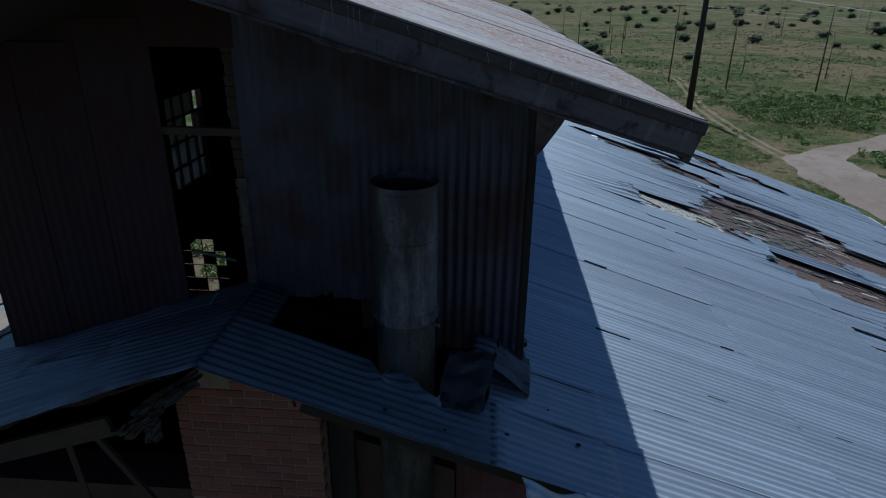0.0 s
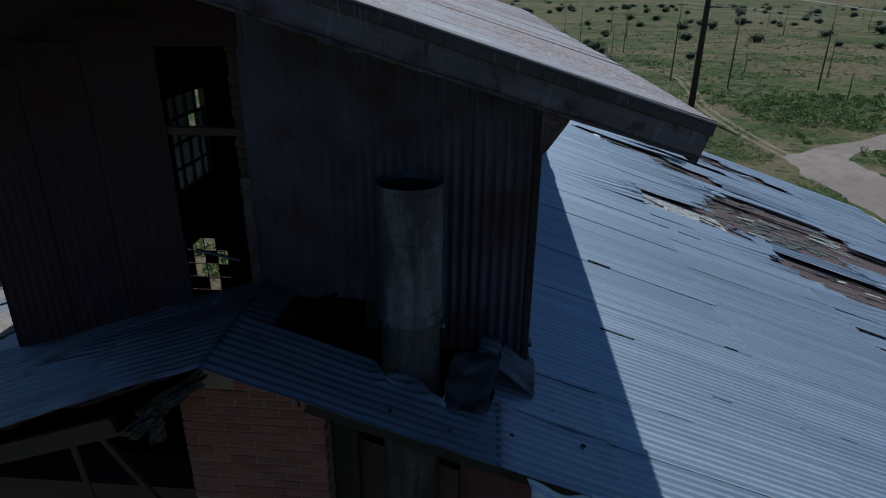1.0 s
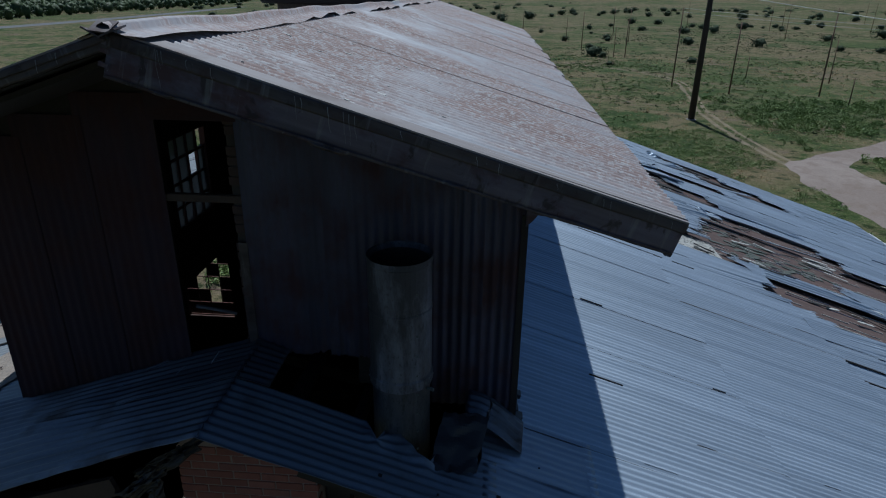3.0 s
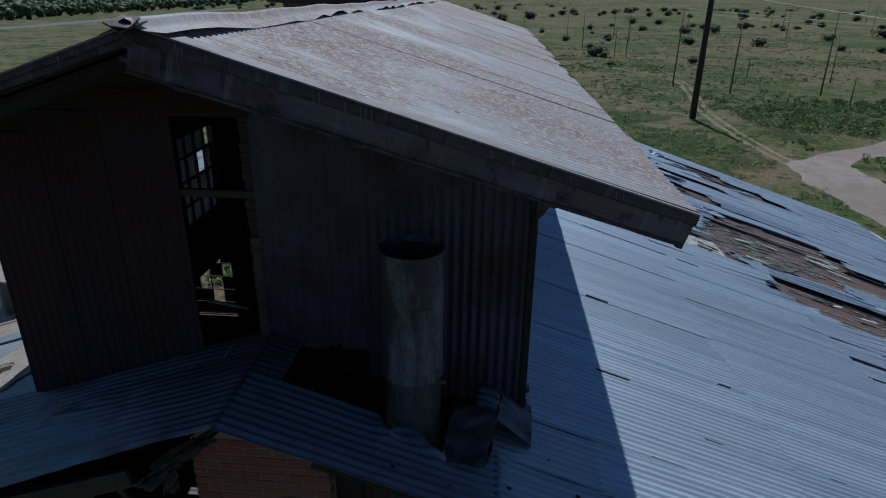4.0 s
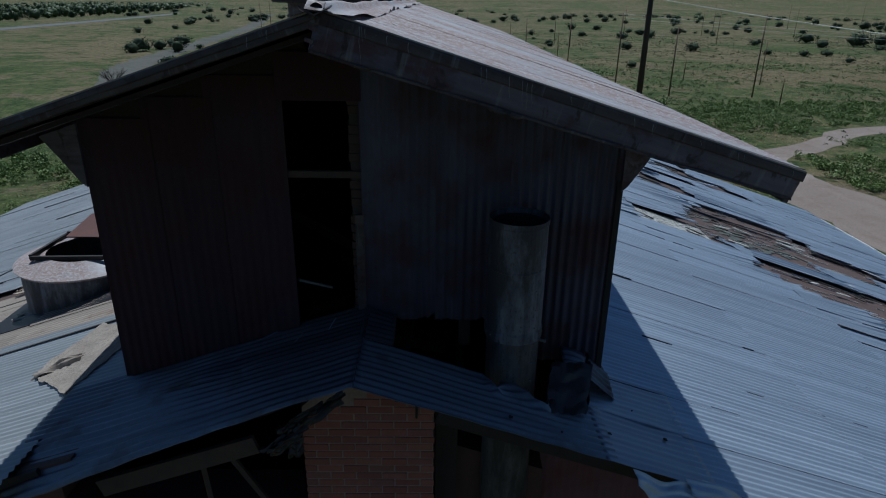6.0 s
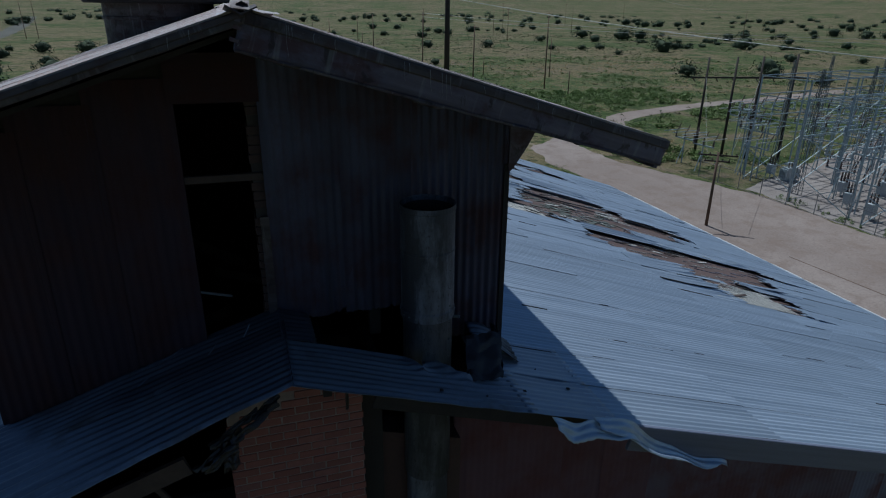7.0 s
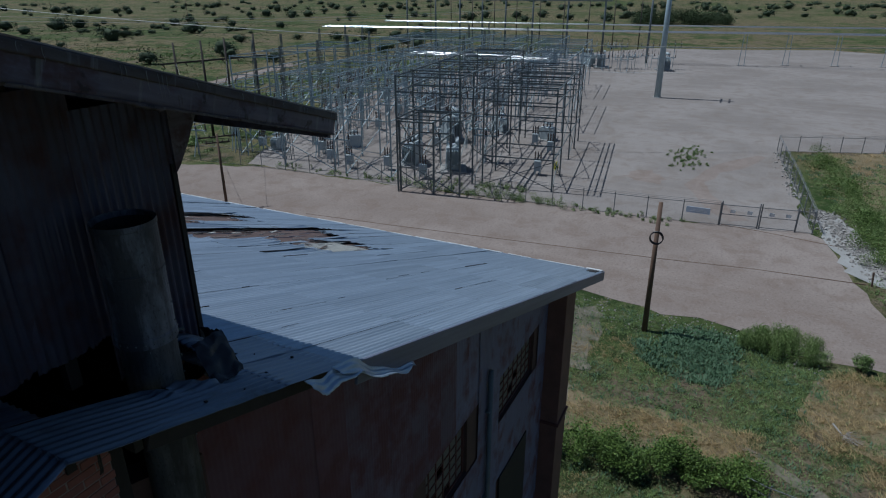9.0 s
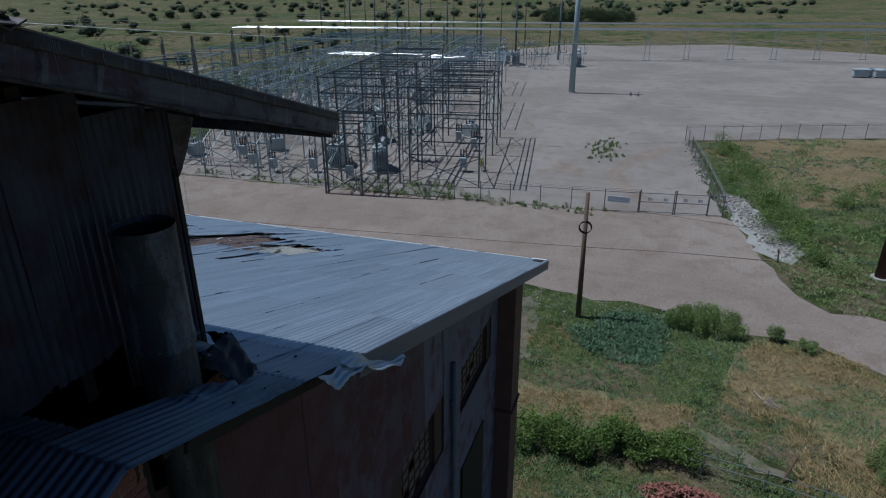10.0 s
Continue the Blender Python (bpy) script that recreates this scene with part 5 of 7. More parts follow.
def torn_lips():
    """Lifted sheet edges along the torn stretches of the big roof."""
    rng = random.Random(31)
    for s, y, n in ((5.0, 12.72, 2.0), (7.2, 14.6, 3.4), (8.0, 15.7, 3.6), (7.7, 11.5, 3.0), (10.5, 11.55, 3.2), (8.6, 9.1, 1.6), (11.0, 9.6, 2.2), (11.0, 14.3, 2.2), (13.6, 17.3, 2.4), (5.0, 18.2, 3.0), (8.4, 20.0, 2.6), (8.5, 16.5, 2.6)):
        me = sheet_mesh(n, 3 * PITCH, M["zinc"], rows=8, warp=0.05, seed=int(s * 10 + y), torn=0.7, curl=rng.uniform(0.02, 0.14))
        ob = put("torn_sheet", me, deck_right, Matrix.Translation((s, y, 0.03)) @ Matrix.Rotation(rng.uniform(-0.03, 0.03), 4, "Z") @ Matrix.Rotation(rng.choice((-1, 1)) * rng.uniform(0.15, 0.5), 4, "X"))
    # near-black plates give the darkness of holes; the deck beneath stays closed
    for s0, y, n in ((5.3, 17.2, 2.4), (4.7, 17.8, 1.4), (6.8, 16.6, 1.6), (9.5, 20.2, 2.4), (8.7, 20.8, 2.2), (8.1, 21.5, 1.9), (7.3, 18.95, 1.9)):
        part("burnt_board", box(s0, y, -0.03, s0 + n, y + 0.28, -0.012), M["charred"], deck_right, "black plate standing for an open hole in the roof")
    # dark open slits along the sheet laps, and small holes
    for k in range(75):
        s0, y = rng.uniform(0.8, 15.8), Y_FRONT + rng.randrange(1, 33) * 8 * PITCH + rng.uniform(0.0, 0.07)
        n, w = rng.uniform(0.10, 0.45) * (3 if rng.random() < 0.2 else 1), rng.uniform(0.003, 0.008)
        if s0 < slope_len(MON_R) + 0.1:
            continue
        part("lap_slit", box(s0, y, 0.0, min(s0 + n, 16.2), y + w, 0.022), M["charred"], deck_right)
    for s0, s1, y in ((4.9, 9.2, 8.57), (7.7, 8.6, 8.0), (3.6, 5.2, 10.4), (11.4, 13.2, 8.57), (13.4, 16.0, 9.8), (11.6, 13.0, 5.55)):
        part("lap_slit", box(s0, y, 0.0, s1, y + 0.022, 0.024), M["charred"], deck_right)
    part("felt_sheet", box(5.0, 11.55, -0.046, 6.95, 12.66, -0.03), M["felt_pale"], deck_right, "pale crumbled roofing felt")
    bm = bmesh.new()
    for k in range(900):
        s0, y = rng.uniform(5.0, 6.9), rng.uniform(11.62, 12.8)
        q = rng.uniform(0.008, 0.026)
        box(s0, y, -0.05, s0 + q * 1.8, y + q, -0.035 + q * 0.5, bm=bm)
    for k in range(20):
        s0, y, q = rng.uniform(5.0, 6.5), rng.uniform(11.62, 12.6), rng.uniform(0.1, 0.35)
        box(s0, y, -0.048, s0 + q * 1.6, y + q * 0.6, -0.042 + rng.uniform(0, 0.004), bm=bm)
    part("torn_felt", bm, M["felt_pale"], deck_right, "pale crumbled roofing felt")
    bm = bmesh.new()
    for k in range(22):
        s0, y = rng.uniform(9.3, 9.8), 8.12 + 0.05 * k
        box(s0 + 0.02 * k, y, 0.0, s0 + 0.02 * k + rng.uniform(1.0, 1.7), y + 0.016, 0.015, bm=bm)
        box(9.4 + 0.085 * k, 8.1, 0.012, 9.412 + 0.085 * k, 8.3 + rng.uniform(0.4, 0.9), 0.022, bm=bm)
    part("wire_lath", bm, M["paper"], deck_right, "pale torn wire lath")
    # pale batten edges and dark felt left on the bare boards
    for c, spans in GAPS_RIGHT.items():
        for g0, g1 in spans:
            for y in (0.02, 0.15, 0.30, 0.45):
                s0 = g0 + rng.uniform(-0.2, 0.3)
                while s0 < g1 - 0.2:
                    n = rng.uniform(0.15, 0.9)
                    if rng.random() < 0.62:
                        w, yy = rng.uniform(0.006, 0.022), Y_FRONT + c * 8 * PITCH + y + rng.gauss(0, 0.03)
                        part("batten_edge", box(s0, yy, -0.046, s0 + n, yy + w, -0.03), rng.choice((M["paper"], M["paper"], M["trim"])), deck_right)
                    s0 += n + rng.uniform(0.1, 0.8)
    for k in range(46):
        s0, y = rng.uniform(7.0, 10.2), 13.0 + rng.gauss(0.3, 0.45)
        part("felt_scrap", box(-0.16, -0.05, 0, rng.uniform(0.0, 0.3), 0.05, 0.012), M["felt"], deck_right).matrix_basis = Matrix.Translation((s0, y, -0.04)) @ Matrix.Rotation(rng.uniform(-0.5, 0.5), 4, "Z") @ Matrix.Rotation(rng.uniform(-0.12, 0.05), 4, "Y")
    for k in range(60):
        s, y = rng.choice(((9.5, 11.4), (8.6, 14.4), (9.8, 8.6), (5.8, 12.0), (11.5, 14.2), (7.0, 20)))
        s, y = s + rng.gauss(0, 1.1), y + rng.gauss(0, 0.35)
        a = rng.uniform(-0.4, 0.4)
        part("scrap", box(-rng.uniform(0.1, 0.4), -0.03, 0, rng.uniform(0.1, 0.4), 0.03, 0.012), rng.choice((M["timber"], M["charred"], M["paper"])), deck_right).matrix_basis = Matrix.Translation((s, y, rng.uniform(-0.03, 0.03))) @ Matrix.Rotation(a, 4, "Z") @ Matrix.Rotation(rng.uniform(-0.1, 0.1), 4, "Y")


torn_lips()


def roof_ventilator():
    """The big ridge ventilator behind the monitor's crown."""
    x, y = -3.2, 12.6
    v = thing("roof_ventilator", Matrix.Translation((x, y, 0)))
    tagged(v, "large dark round sheet-metal roof ventilator", "ventilator")
    shaft = part("shaft", lathe([(0.95, 18.3), (0.95, 19.32)], 32), M["fascia_dark"], v, smooth=True)
    part("cap", lathe([(0.9, 19.27), (1.22, 19.27), (1.25, 19.3), (1.25, 19.75), (0.5, 20.3), (0.01, 20.35)], 32), M["charred"], v)
    part("band", lathe([(0.955, 19.0), (0.975, 19.01), (0.975, 19.05), (0.955, 19.06)], 32), M["fascia_dark"], shaft)


roof_ventilator()


def roof_stub():
    """The broad cut-off vent on the left slope, its cap broken."""
    v = thing("vent_stub", Matrix.Translation((-6.35, 8.0, 0)))
    tagged(v, "broad grey sheet-metal vent stub with broken rusty lid", "vent")
    part("drum", lathe([(0.92, 14.8), (0.88, 15.1), (0.88, 15.80), (0.865, 15.80), (0.86, 15.0)], 40), M["pipe"], v)
    lid = part("lid", lathe([(0.93, 15.77), (0.945, 15.80), (0.55, 15.92), (0.53, 15.91), (0.91, 15.78)], 40), M["zinc_rusty"], v, "rusty reddish lid plate")
    part("dark_inside", lathe([(0.56, 15.90), (0.50, 15.5), (0.01, 15.49)], 24), M["charred"], lid, "dark hole in the lid")
    for a, b in (((-0.55, -0.45), (0.55, -0.45)), ((0.55, -0.45), (0.55, 0.5)), ((0.55, 0.5), (-0.55, 0.5)), ((-0.55, 0.5), (-0.55, -0.45))):
        part("hatch_rail", bar((*a, 15.93), (*b, 15.95), 0.04, 0.06), M["charred"], lid)
    part("hatch_flap", box(-0.5, 0.1, 0, 0.5, 0.9, 0.02, m=Matrix.Translation((0.1, 0.1, 15.98)) @ Matrix.Rotation(0.12, 4, "X")), M["steel_rust"], lid, "rust-red hatch flap lying askew")
    part("base_flashing", box(-1.15, -1.15, 0, 1.15, 1.15, 0.02, m=Matrix.Translation((0, 0, 15.345)) @ Matrix.Rotation(-math.atan(S), 4, "Y")), M["tar"], v, "dark tarred base flashing")
    tagged(part("thin_post", rod((-9.9, 15.3, roof_z(-9.9)), (-10.1, 15.3, roof_z(-9.9) + 1.0), 0.03, seg=6), M["steel_dark"]), "thin dark pipe post on the corrugated roof", "pipe")
    def on_left(q, y, h=0.0):
        return Vector((X0 - q * COS + h * S * COS, y, ZA - q * COS * S + h * COS))
    a, b, c = on_left(3.78, 5.0, 0.06), on_left(3.50, 6.0, 0.05), on_left(3.0, 4.36, 0.04)
    creased_sheet("plaster_panel", a, b - a, c - a, M["plaster"], "fallen tan plaster panel with a flaking face on the roof", 71, 9.0, 0.012, "panel")
    a = on_left(3.75, 5.0, 0.09)
    creased_sheet("crushed_tube", a, on_left(3.3, 5.15, 0.10) - a, on_left(3.7, 4.88, 0.05) - a, M["zinc_tan"], "short crushed roll of tan sheet on the roof", 72, 2.0, 0.03)
    for k, (q, y, w) in enumerate(((4.9, 4.7, 0.5), (5.4, 6.6, 0.4))):
        a = on_left(q, y, 0.07)
        creased_sheet("roofing_rag", a, on_left(q + w, y + 0.1, 0.05) - a, on_left(q + 0.05, y - 0.35, 0.04) - a, M["tar"] if k % 2 else M["concrete"], "crumpled rag of roofing on the dull metal roof", 80 + k, 2.0, 0.05, "scrap")
    for q0, q1, y in ((2.6, 9.0, 5.98), (4.4, 9.0, 8.2), (6.0, 12.0, 10.0)):
        part("lap_slit", box(q0, -y - 0.03, 0.0, q1, -y, 0.03), M["charred"], deck_left)
    tagged(cable("guy_wire", [on_left(6.6, 8.9, 0.55), on_left(8.0, 8.8, 0.3), on_left(9.5, 8.7, 0.05)], 0.012, M["steel_dark"]), "thin dark guy wire slung from the vent stub", "wire")


roof_stub()


# ---- poles and lines ----
def tilt_noise(rng, amount=0.006):
    return rng.gauss(0, amount), rng.gauss(0, amount)


def wood_pole(x, y, h, r=0.15, arms=(), mat="pole_wood", label="brown wooden utility pole standing in the grass", seed=0):
    rng = random.Random(seed)
    lx, ly = tilt_noise(rng)
    p = thing("utility_pole", Matrix.Translation((x, y, 0)))
    tagged(p, label, "utility pole", group="utility poles")
    part("shaft", rod((0, 0, -0.3), (lx * h, ly * h, h), r, r * 0.68, 10), M[mat], p, smooth=True)
    for z, w, ang in arms:
        c, s = math.cos(ang), math.sin(ang)
        ox, oy = lx * z, ly * z
        arm = part("crossarm", bar((ox - c * w / 2, oy - s * w / 2, z), (ox + c * w / 2, oy + s * w / 2, z), 0.1, 0.13), M["timber"], p, "weathered wooden crossarm")
        for k in (-0.46, -0.2, 0.2, 0.46):
            part("insulator", rod((ox + c * w * k, oy + s * w * k, z + 0.06), (ox + c * w * k, oy + s * w * k, z + 0.26), 0.06, 0.035, 7), M["porcelain"], arm)
    return p


POLES = [(42, 152, 17.2, 1), (51.4, 141.5, 14.7, 1), (66, 172, 5.6, 0), (70, 141, 17.6, 1), (70, 129, 5.4, 0), (34, 252, 13.5, 0), (32.8, 296, 12, 0), (41, 223, 10, 0), (45, 224, 12.6, 0),
         (143, 333, 17, 1), (83, 164, 10.5, 0), (62, 345, 14, 0), (61, 300, 14, 0), (213, 505, 20, 1), (300, 560, 20, 1), (454, 700, 24, 0), (-95.5, 381, 19, 0), (-100.7, 380, 19, 0), (120, 420, 16, 0), (170, 420, 16, 0),
         (230, 420, 17, 0), (300, 330, 17, 0), (15, 330, 13, 0), (4, 400, 13, 0)]
for k, (x, y, h, arm) in enumerate(POLES):
    wood_pole(x, y, h, 0.17 if h > 12 else 0.13, [(h - 0.6, 2.4, 0.3)] if arm else (), seed=k)

wood_pole(39.0, 44.6, 7.0, 0.15, [(6.75, 3.4, -0.6), (6.2, 2.2, -0.6)], label="brown wooden pole with a crossarm beside the dirt road", seed=50)


def roadside_pole():
    """The bare pole by the weeds, with a coil of cable hung on it."""
    p = wood_pole(32.0, 3.7, 8.3, 0.175, label="bare brown wooden pole with a coil of black cable", seed=51)
    verts, faces = [], []
    for ring in range(3):
        n, seg, base = 28, 5, len(verts)
        for i in range(n):
            a = 2 * math.pi * i / n
            c = Vector((-0.2, 0.36 * math.cos(a) + 0.02 * ring, 6.25 + 0.36 * math.sin(a) - 0.04 * ring))
            out = Vector((0, math.cos(a), math.sin(a)))
            for k in range(seg):
                b = 2 * math.pi * k / seg
                verts.append(c + 0.025 * (math.cos(b) * out + math.sin(b) * Vector((1, 0, 0))))
        for i in range(n):
            for k in range(seg):
                q = [base + i * seg + k, base + i * seg + (k + 1) % seg, base + ((i + 1) % n) * seg + (k + 1) % seg, base + ((i + 1) % n) * seg + k]
                faces.append(q)
    put("cable_coil", mesh_of("cable_coil", verts, faces, M["tar"]), p, None, "coil of black cable")


roadside_pole()


def monopole(x, y, h, r0, r1, mat, label):
    p = thing("transmission_pole", Matrix.Translation((x, y, 0)))
    tagged(p, label, "transmission pole")
    part("shaft", rod((0, 0, -0.5), (0, 0, h), r0, r1, 16), M[mat], p, smooth=True)
    part("base_flange", lathe([(r0 + 0.25, 0.0), (r0 + 0.25, 0.12), (r0, 0.14)], 20), M["concrete"], p)
    for z in (h - 1, h - 4):
        part("arm", bar((-2.6, 0, z), (2.6, 0.3, z + 0.3), 0.16, 0.22), M[mat], p)


monopole(34.3, 109.5, 36, 0.56, 0.3, "pole_dark", "tall dark brown steel transmission pole in the grass")
monopole(125.3, 17.3, 28, 0.62, 0.36, "steel", "tall pale grey steel transmission pole in the gravel yard")
monopole(44.6, -16.2, 12, 0.42, 0.36, "steel_rust", "thick rust-red steel pole in the green brush")


def four_pole_rack():
    t = thing("pole_rack")
    tagged(t, "row of four dark wooden poles joined by a crossbeam", "pole rack")
    posts = ((58.3, 70.6, 13.0), (60.8, 68.2, 13.2), (63.1, 66.2, 13.4), (66.6, 64.2, 13.8))
    for x, y, h in posts:
        part("post", rod((x, y, -0.3), (x, y, h), 0.2, 0.13, 10), M["pole_dark"], t, smooth=True)
    part("crossbeam", bar((56.8, 71.8, 10.3), (68.2, 63.2, 10.9), 0.14, 0.22), M["pole_dark"], t)
    for f in (0.02, 0.22, 0.36, 0.56, 0.7, 0.98):
        x, y, z = 56.8 + 11.4 * f, 71.8 - 8.6 * f, 10.2 + 0.6 * f
        part("insulator_string", rod((x, y, z), (x + 0.5, y + 0.2, z - 0.45), 0.09, 0.06, 7), M["porcelain"], t)
    return t


four_pole_rack()


def overhead_lines():
    def line(points, r, label, mat="cable"):
        tagged(cable("overhead_wire", points, r, M[mat]), label, "wire", group="overhead wires")
    line(sag((34.3, 109.5, 20.2), (117, -64, 14.5), 4.2, 30), 0.045, "pale overhead cable crossing the road and yard")
    line(sag((42, 152, 17), (180, 60, 15), 2.5, 24), 0.03, "thin overhead wire above the grass")
    line(sag((42, 152, 16.2), (182, 70, 14), 2.5, 24), 0.03, "thin overhead wire above the grass")
    line(sag((34.3, 109.5, 34), (300, 330, 17), 6, 24), 0.03, "thin overhead wire above the grass")
    line(sag((38.2, 45.2, 7.0), (58.3, 70.6, 10.4), 0.5, 12), 0.014, "thin overhead wire from the roadside pole")
    line(sag((39.9, 44.0, 7.0), (63.1, 66.2, 10.4), 0.5, 12), 0.014, "thin overhead wire from the roadside pole")
    # bright bus conductors over the yard
    for dx, z in ((0, 8.5), (1.3, 8.6), (2.6, 8.7)):
        line([(172 + dx, 131, z), (178 + dx, 87, z), (181 + dx, 52, z), (189 + dx, 8, z), (196 + dx, -27, z), (204 + dx, -70, z)], 0.11, "bright aluminium bus conductor over the yard", "aluminium")
    for dx, z in ((0, 10.0), (1.4, 10.1)):
        line([(185 + dx, 115, z), (188 + dx, 55, z), (192 + dx, 8, z), (199 + dx, -27, z), (208 + dx, -70, z)], 0.10, "bright aluminium bus conductor over the yard", "aluminium")
    for dx, z in ((0, 9.5), (1.2, 9.6), (2.4, 9.6), (3.6, 9.5)):
        line([(93 + dx, 54, z), (92 + dx, 30, z)], 0.07, "bright aluminium bus conductor over the yard", "aluminium")


overhead_lines()


# ---- the substation ----
SUB = Matrix.Translation((57.1, 17.4, 0)) @ Matrix.Rotation(math.atan2(0.152, 0.988), 4, "Z")


def bay_frame(a_list, b_list, h, mat, label, levels=(), cross=0, brace=True, w=0.2, seed=0):
    """A steel bay: posts on a grid, beams at the top and at levels, braces; a along the yard, b across it."""
    g = thing("steel_bay", SUB)
    tagged(g, label, "steel bay", group="substation bays")
    rng = random.Random(seed)
    for a in a_list:
        for b in b_list:
            part("post", bar((a, b, 0), (a, b, h), w, w), M[mat], g)
    for b in b_list:
        for z in (h - 0.1, *levels):
            part("beam", bar((a_list[0], b, z), (a_list[-1], b, z), w * 0.55, w * 0.85), M[mat], g)
    for a in a_list:
        for z in (h - 0.12, *levels):
            part("beam", bar((a, b_list[0], z), (a, b_list[-1], z), w * 0.55, w * 0.8), M[mat], g)
    for k in range(cross):
        a = a_list[0] + (a_list[-1] - a_list[0]) * (k + 0.5) / cross
        part("joist", bar((a, b_list[0], h - 0.05), (a, b_list[-1], h - 0.05), w * 0.5, w * 0.6), M[mat], g)
    if brace:
        for i in range(len(a_list) - 1):
            for b in (b_list[0], b_list[-1]):
                lo, hi = (0.2, h * 0.33) if rng.random() < 0.5 else (h * 0.33, h * 0.66)
                part("brace", bar((a_list[i], b, lo), (a_list[i + 1], b, hi), 0.07, 0.07), M[mat], g)
                part("brace", bar((a_list[i], b, hi), (a_list[i + 1], b, lo), 0.07, 0.07), M[mat], g)
        for j in range(len(b_list) - 1):
            a = a_list[0]
            part("brace", bar((a, b_list[j], 0.2), (a, b_list[j + 1], h * 0.3), 0.07, 0.07), M[mat], g)
            part("brace", bar((a, b_list[j], h * 0.3), (a, b_list[j + 1], 0.2), 0.07, 0.07), M[mat], g)
    return g


bay_frame((0, 6.2, 14.0, 20.0, 24.6), (0, 7.4), 10.4, "steel_dark", "dark open steel bay frame casting striped shadow", (3.3, 7.6, 9.0), 11, True, 0.15, 1)
bay_frame((-4.6, 0.3, 9.5, 18, 27), (8.6, 15.2), 11.8, "steel_dark", "tall dark steel bay frame with cross beams", (7.6, 10.2), 7, True, 0.16, 2)
bay_frame((-4.4, 1.5), (11.4, 15.0), 7.4, "steel_dark", "low dark steel bay frame with insulators", (5.0,), 3, True, 0.17, 3)
bay_frame((-0.8, 9, 18, 28), (17.5, 23.0), 10.0, "steel", "grey steel bay frame of the substation", (6.4,), 6, True, 0.13, 4)
bay_frame((0.5, 8, 16, 24, 33), (25.0, 31.5), 10.8, "steel", "grey lattice steel bay of the substation", (7.0,), 8, True, 0.13, 5)
bay_frame((30, 38, 46, 54), (3.0, 10.0), 10.0, "steel", "grey steel bay of the substation", (6.5,), 6, True, 0.14, 6)
bay_frame((30, 38, 46, 54), (13.0, 20.0), 10.6, "steel", "grey steel bay of the substation", (6.5,), 6, True, 0.13, 7)
bay_frame((36, 44, 52, 60), (23.0, 30.0), 10.6, "steel", "grey steel bay of the substation", (6.5,), 6, True, 0.13, 8)
bay_frame((4, 12, 20, 28), (34.0, 40.0), 12.2, "steel", "grey steel bay of the substation", (7.5, 10.0), 6, True, 0.12, 9)
bay_frame((30, 39, 48, 57), (36.0, 44.0), 10.6, "steel", "grey steel bay of the substation", (7.5,), 6, True, 0.12, 10)
bay_frame((62, 72, 82), (4.0, 14.0), 9.6, "steel", "grey steel bay of the substation", (6.0,), 6, True, 0.14, 11)
bay_frame((62, 72, 82), (18.0, 28.0), 10.2, "steel", "grey steel bay of the substation", (6.0,), 6, True, 0.14, 12)
bay_frame((64, 74, 84), (33.0, 46.0), 10.2, "steel", "grey steel bay of the substation", (6.0,), 6, True, 0.14, 13)
bay_frame((88, 98, 108), (12.0, 24.0), 8.6, "steel", "grey steel bay of the substation", (5.5,), 5, True, 0.15, 14)
bay_frame((88, 98, 108), (30.0, 48.0), 9.2, "steel", "grey steel bay of the substation", (5.5,), 5, True, 0.15, 15)


def transformer(a, b, s=1.0, seed=0):
    t = thing("transformer", SUB @ Matrix.Translation((a, b, 0)) @ Matrix.Rotation(seed * 0.3, 4, "Z") @ Matrix.Diagonal((s, s, s, 1)))
    tagged(t, "pale grey oil-filled power transformer on a concrete pad", "transformer", group="transformers")
    part("pad", box(-1.9, -1.5, 0, 1.9, 1.5, 0.25, 0.03), M["concrete"], t)
    tank = part("tank", box(-1.2, -0.8, 0.25, 1.2, 0.8, 2.9, 0.05), M["equipment"], t)
    for k in range(6):
        y = -0.75 + 0.3 * k
        part("radiator", box(1.25, y - 0.04, 0.6, 1.75, y + 0.04, 2.6), M["equipment"], tank)
        part("radiator", box(-1.75, y - 0.04, 0.6, -1.25, y + 0.04, 2.6), M["equipment"], tank)
    part("conservator", rod((-0.9, -0.5, 3.45), (0.9, -0.5, 3.45), 0.3, seg=14), M["equipment"], t, smooth=True)
    for x in (-0.8, 0.0, 0.8):
        part("bushing", lathe([(0.16, 2.9), (0.18, 3.0), (0.09, 3.1), (0.17, 3.2), (0.09, 3.3), (0.15, 3.4), (0.08, 3.5), (0.13, 3.6), (0.07, 3.7), (0.04, 4.1)], 10), M["porcelain"], tank).matrix_basis = Matrix.Translation((x, 0.3, 0))


for k, (a, b, s) in enumerate(((6.0, 17.5, 0.95), (5.2, 12.2, 1.0), (20, 17, 1.2), (27, 11.6, 0.75), (24, 4.2, 0.65), (42, 27, 0.9), (50, 17, 0.8), (12, 28, 0.6), (70, 24, 1.0), (95, 20, 1.0), (8, 37, 0.6))):
    transformer(a, b, s, k)


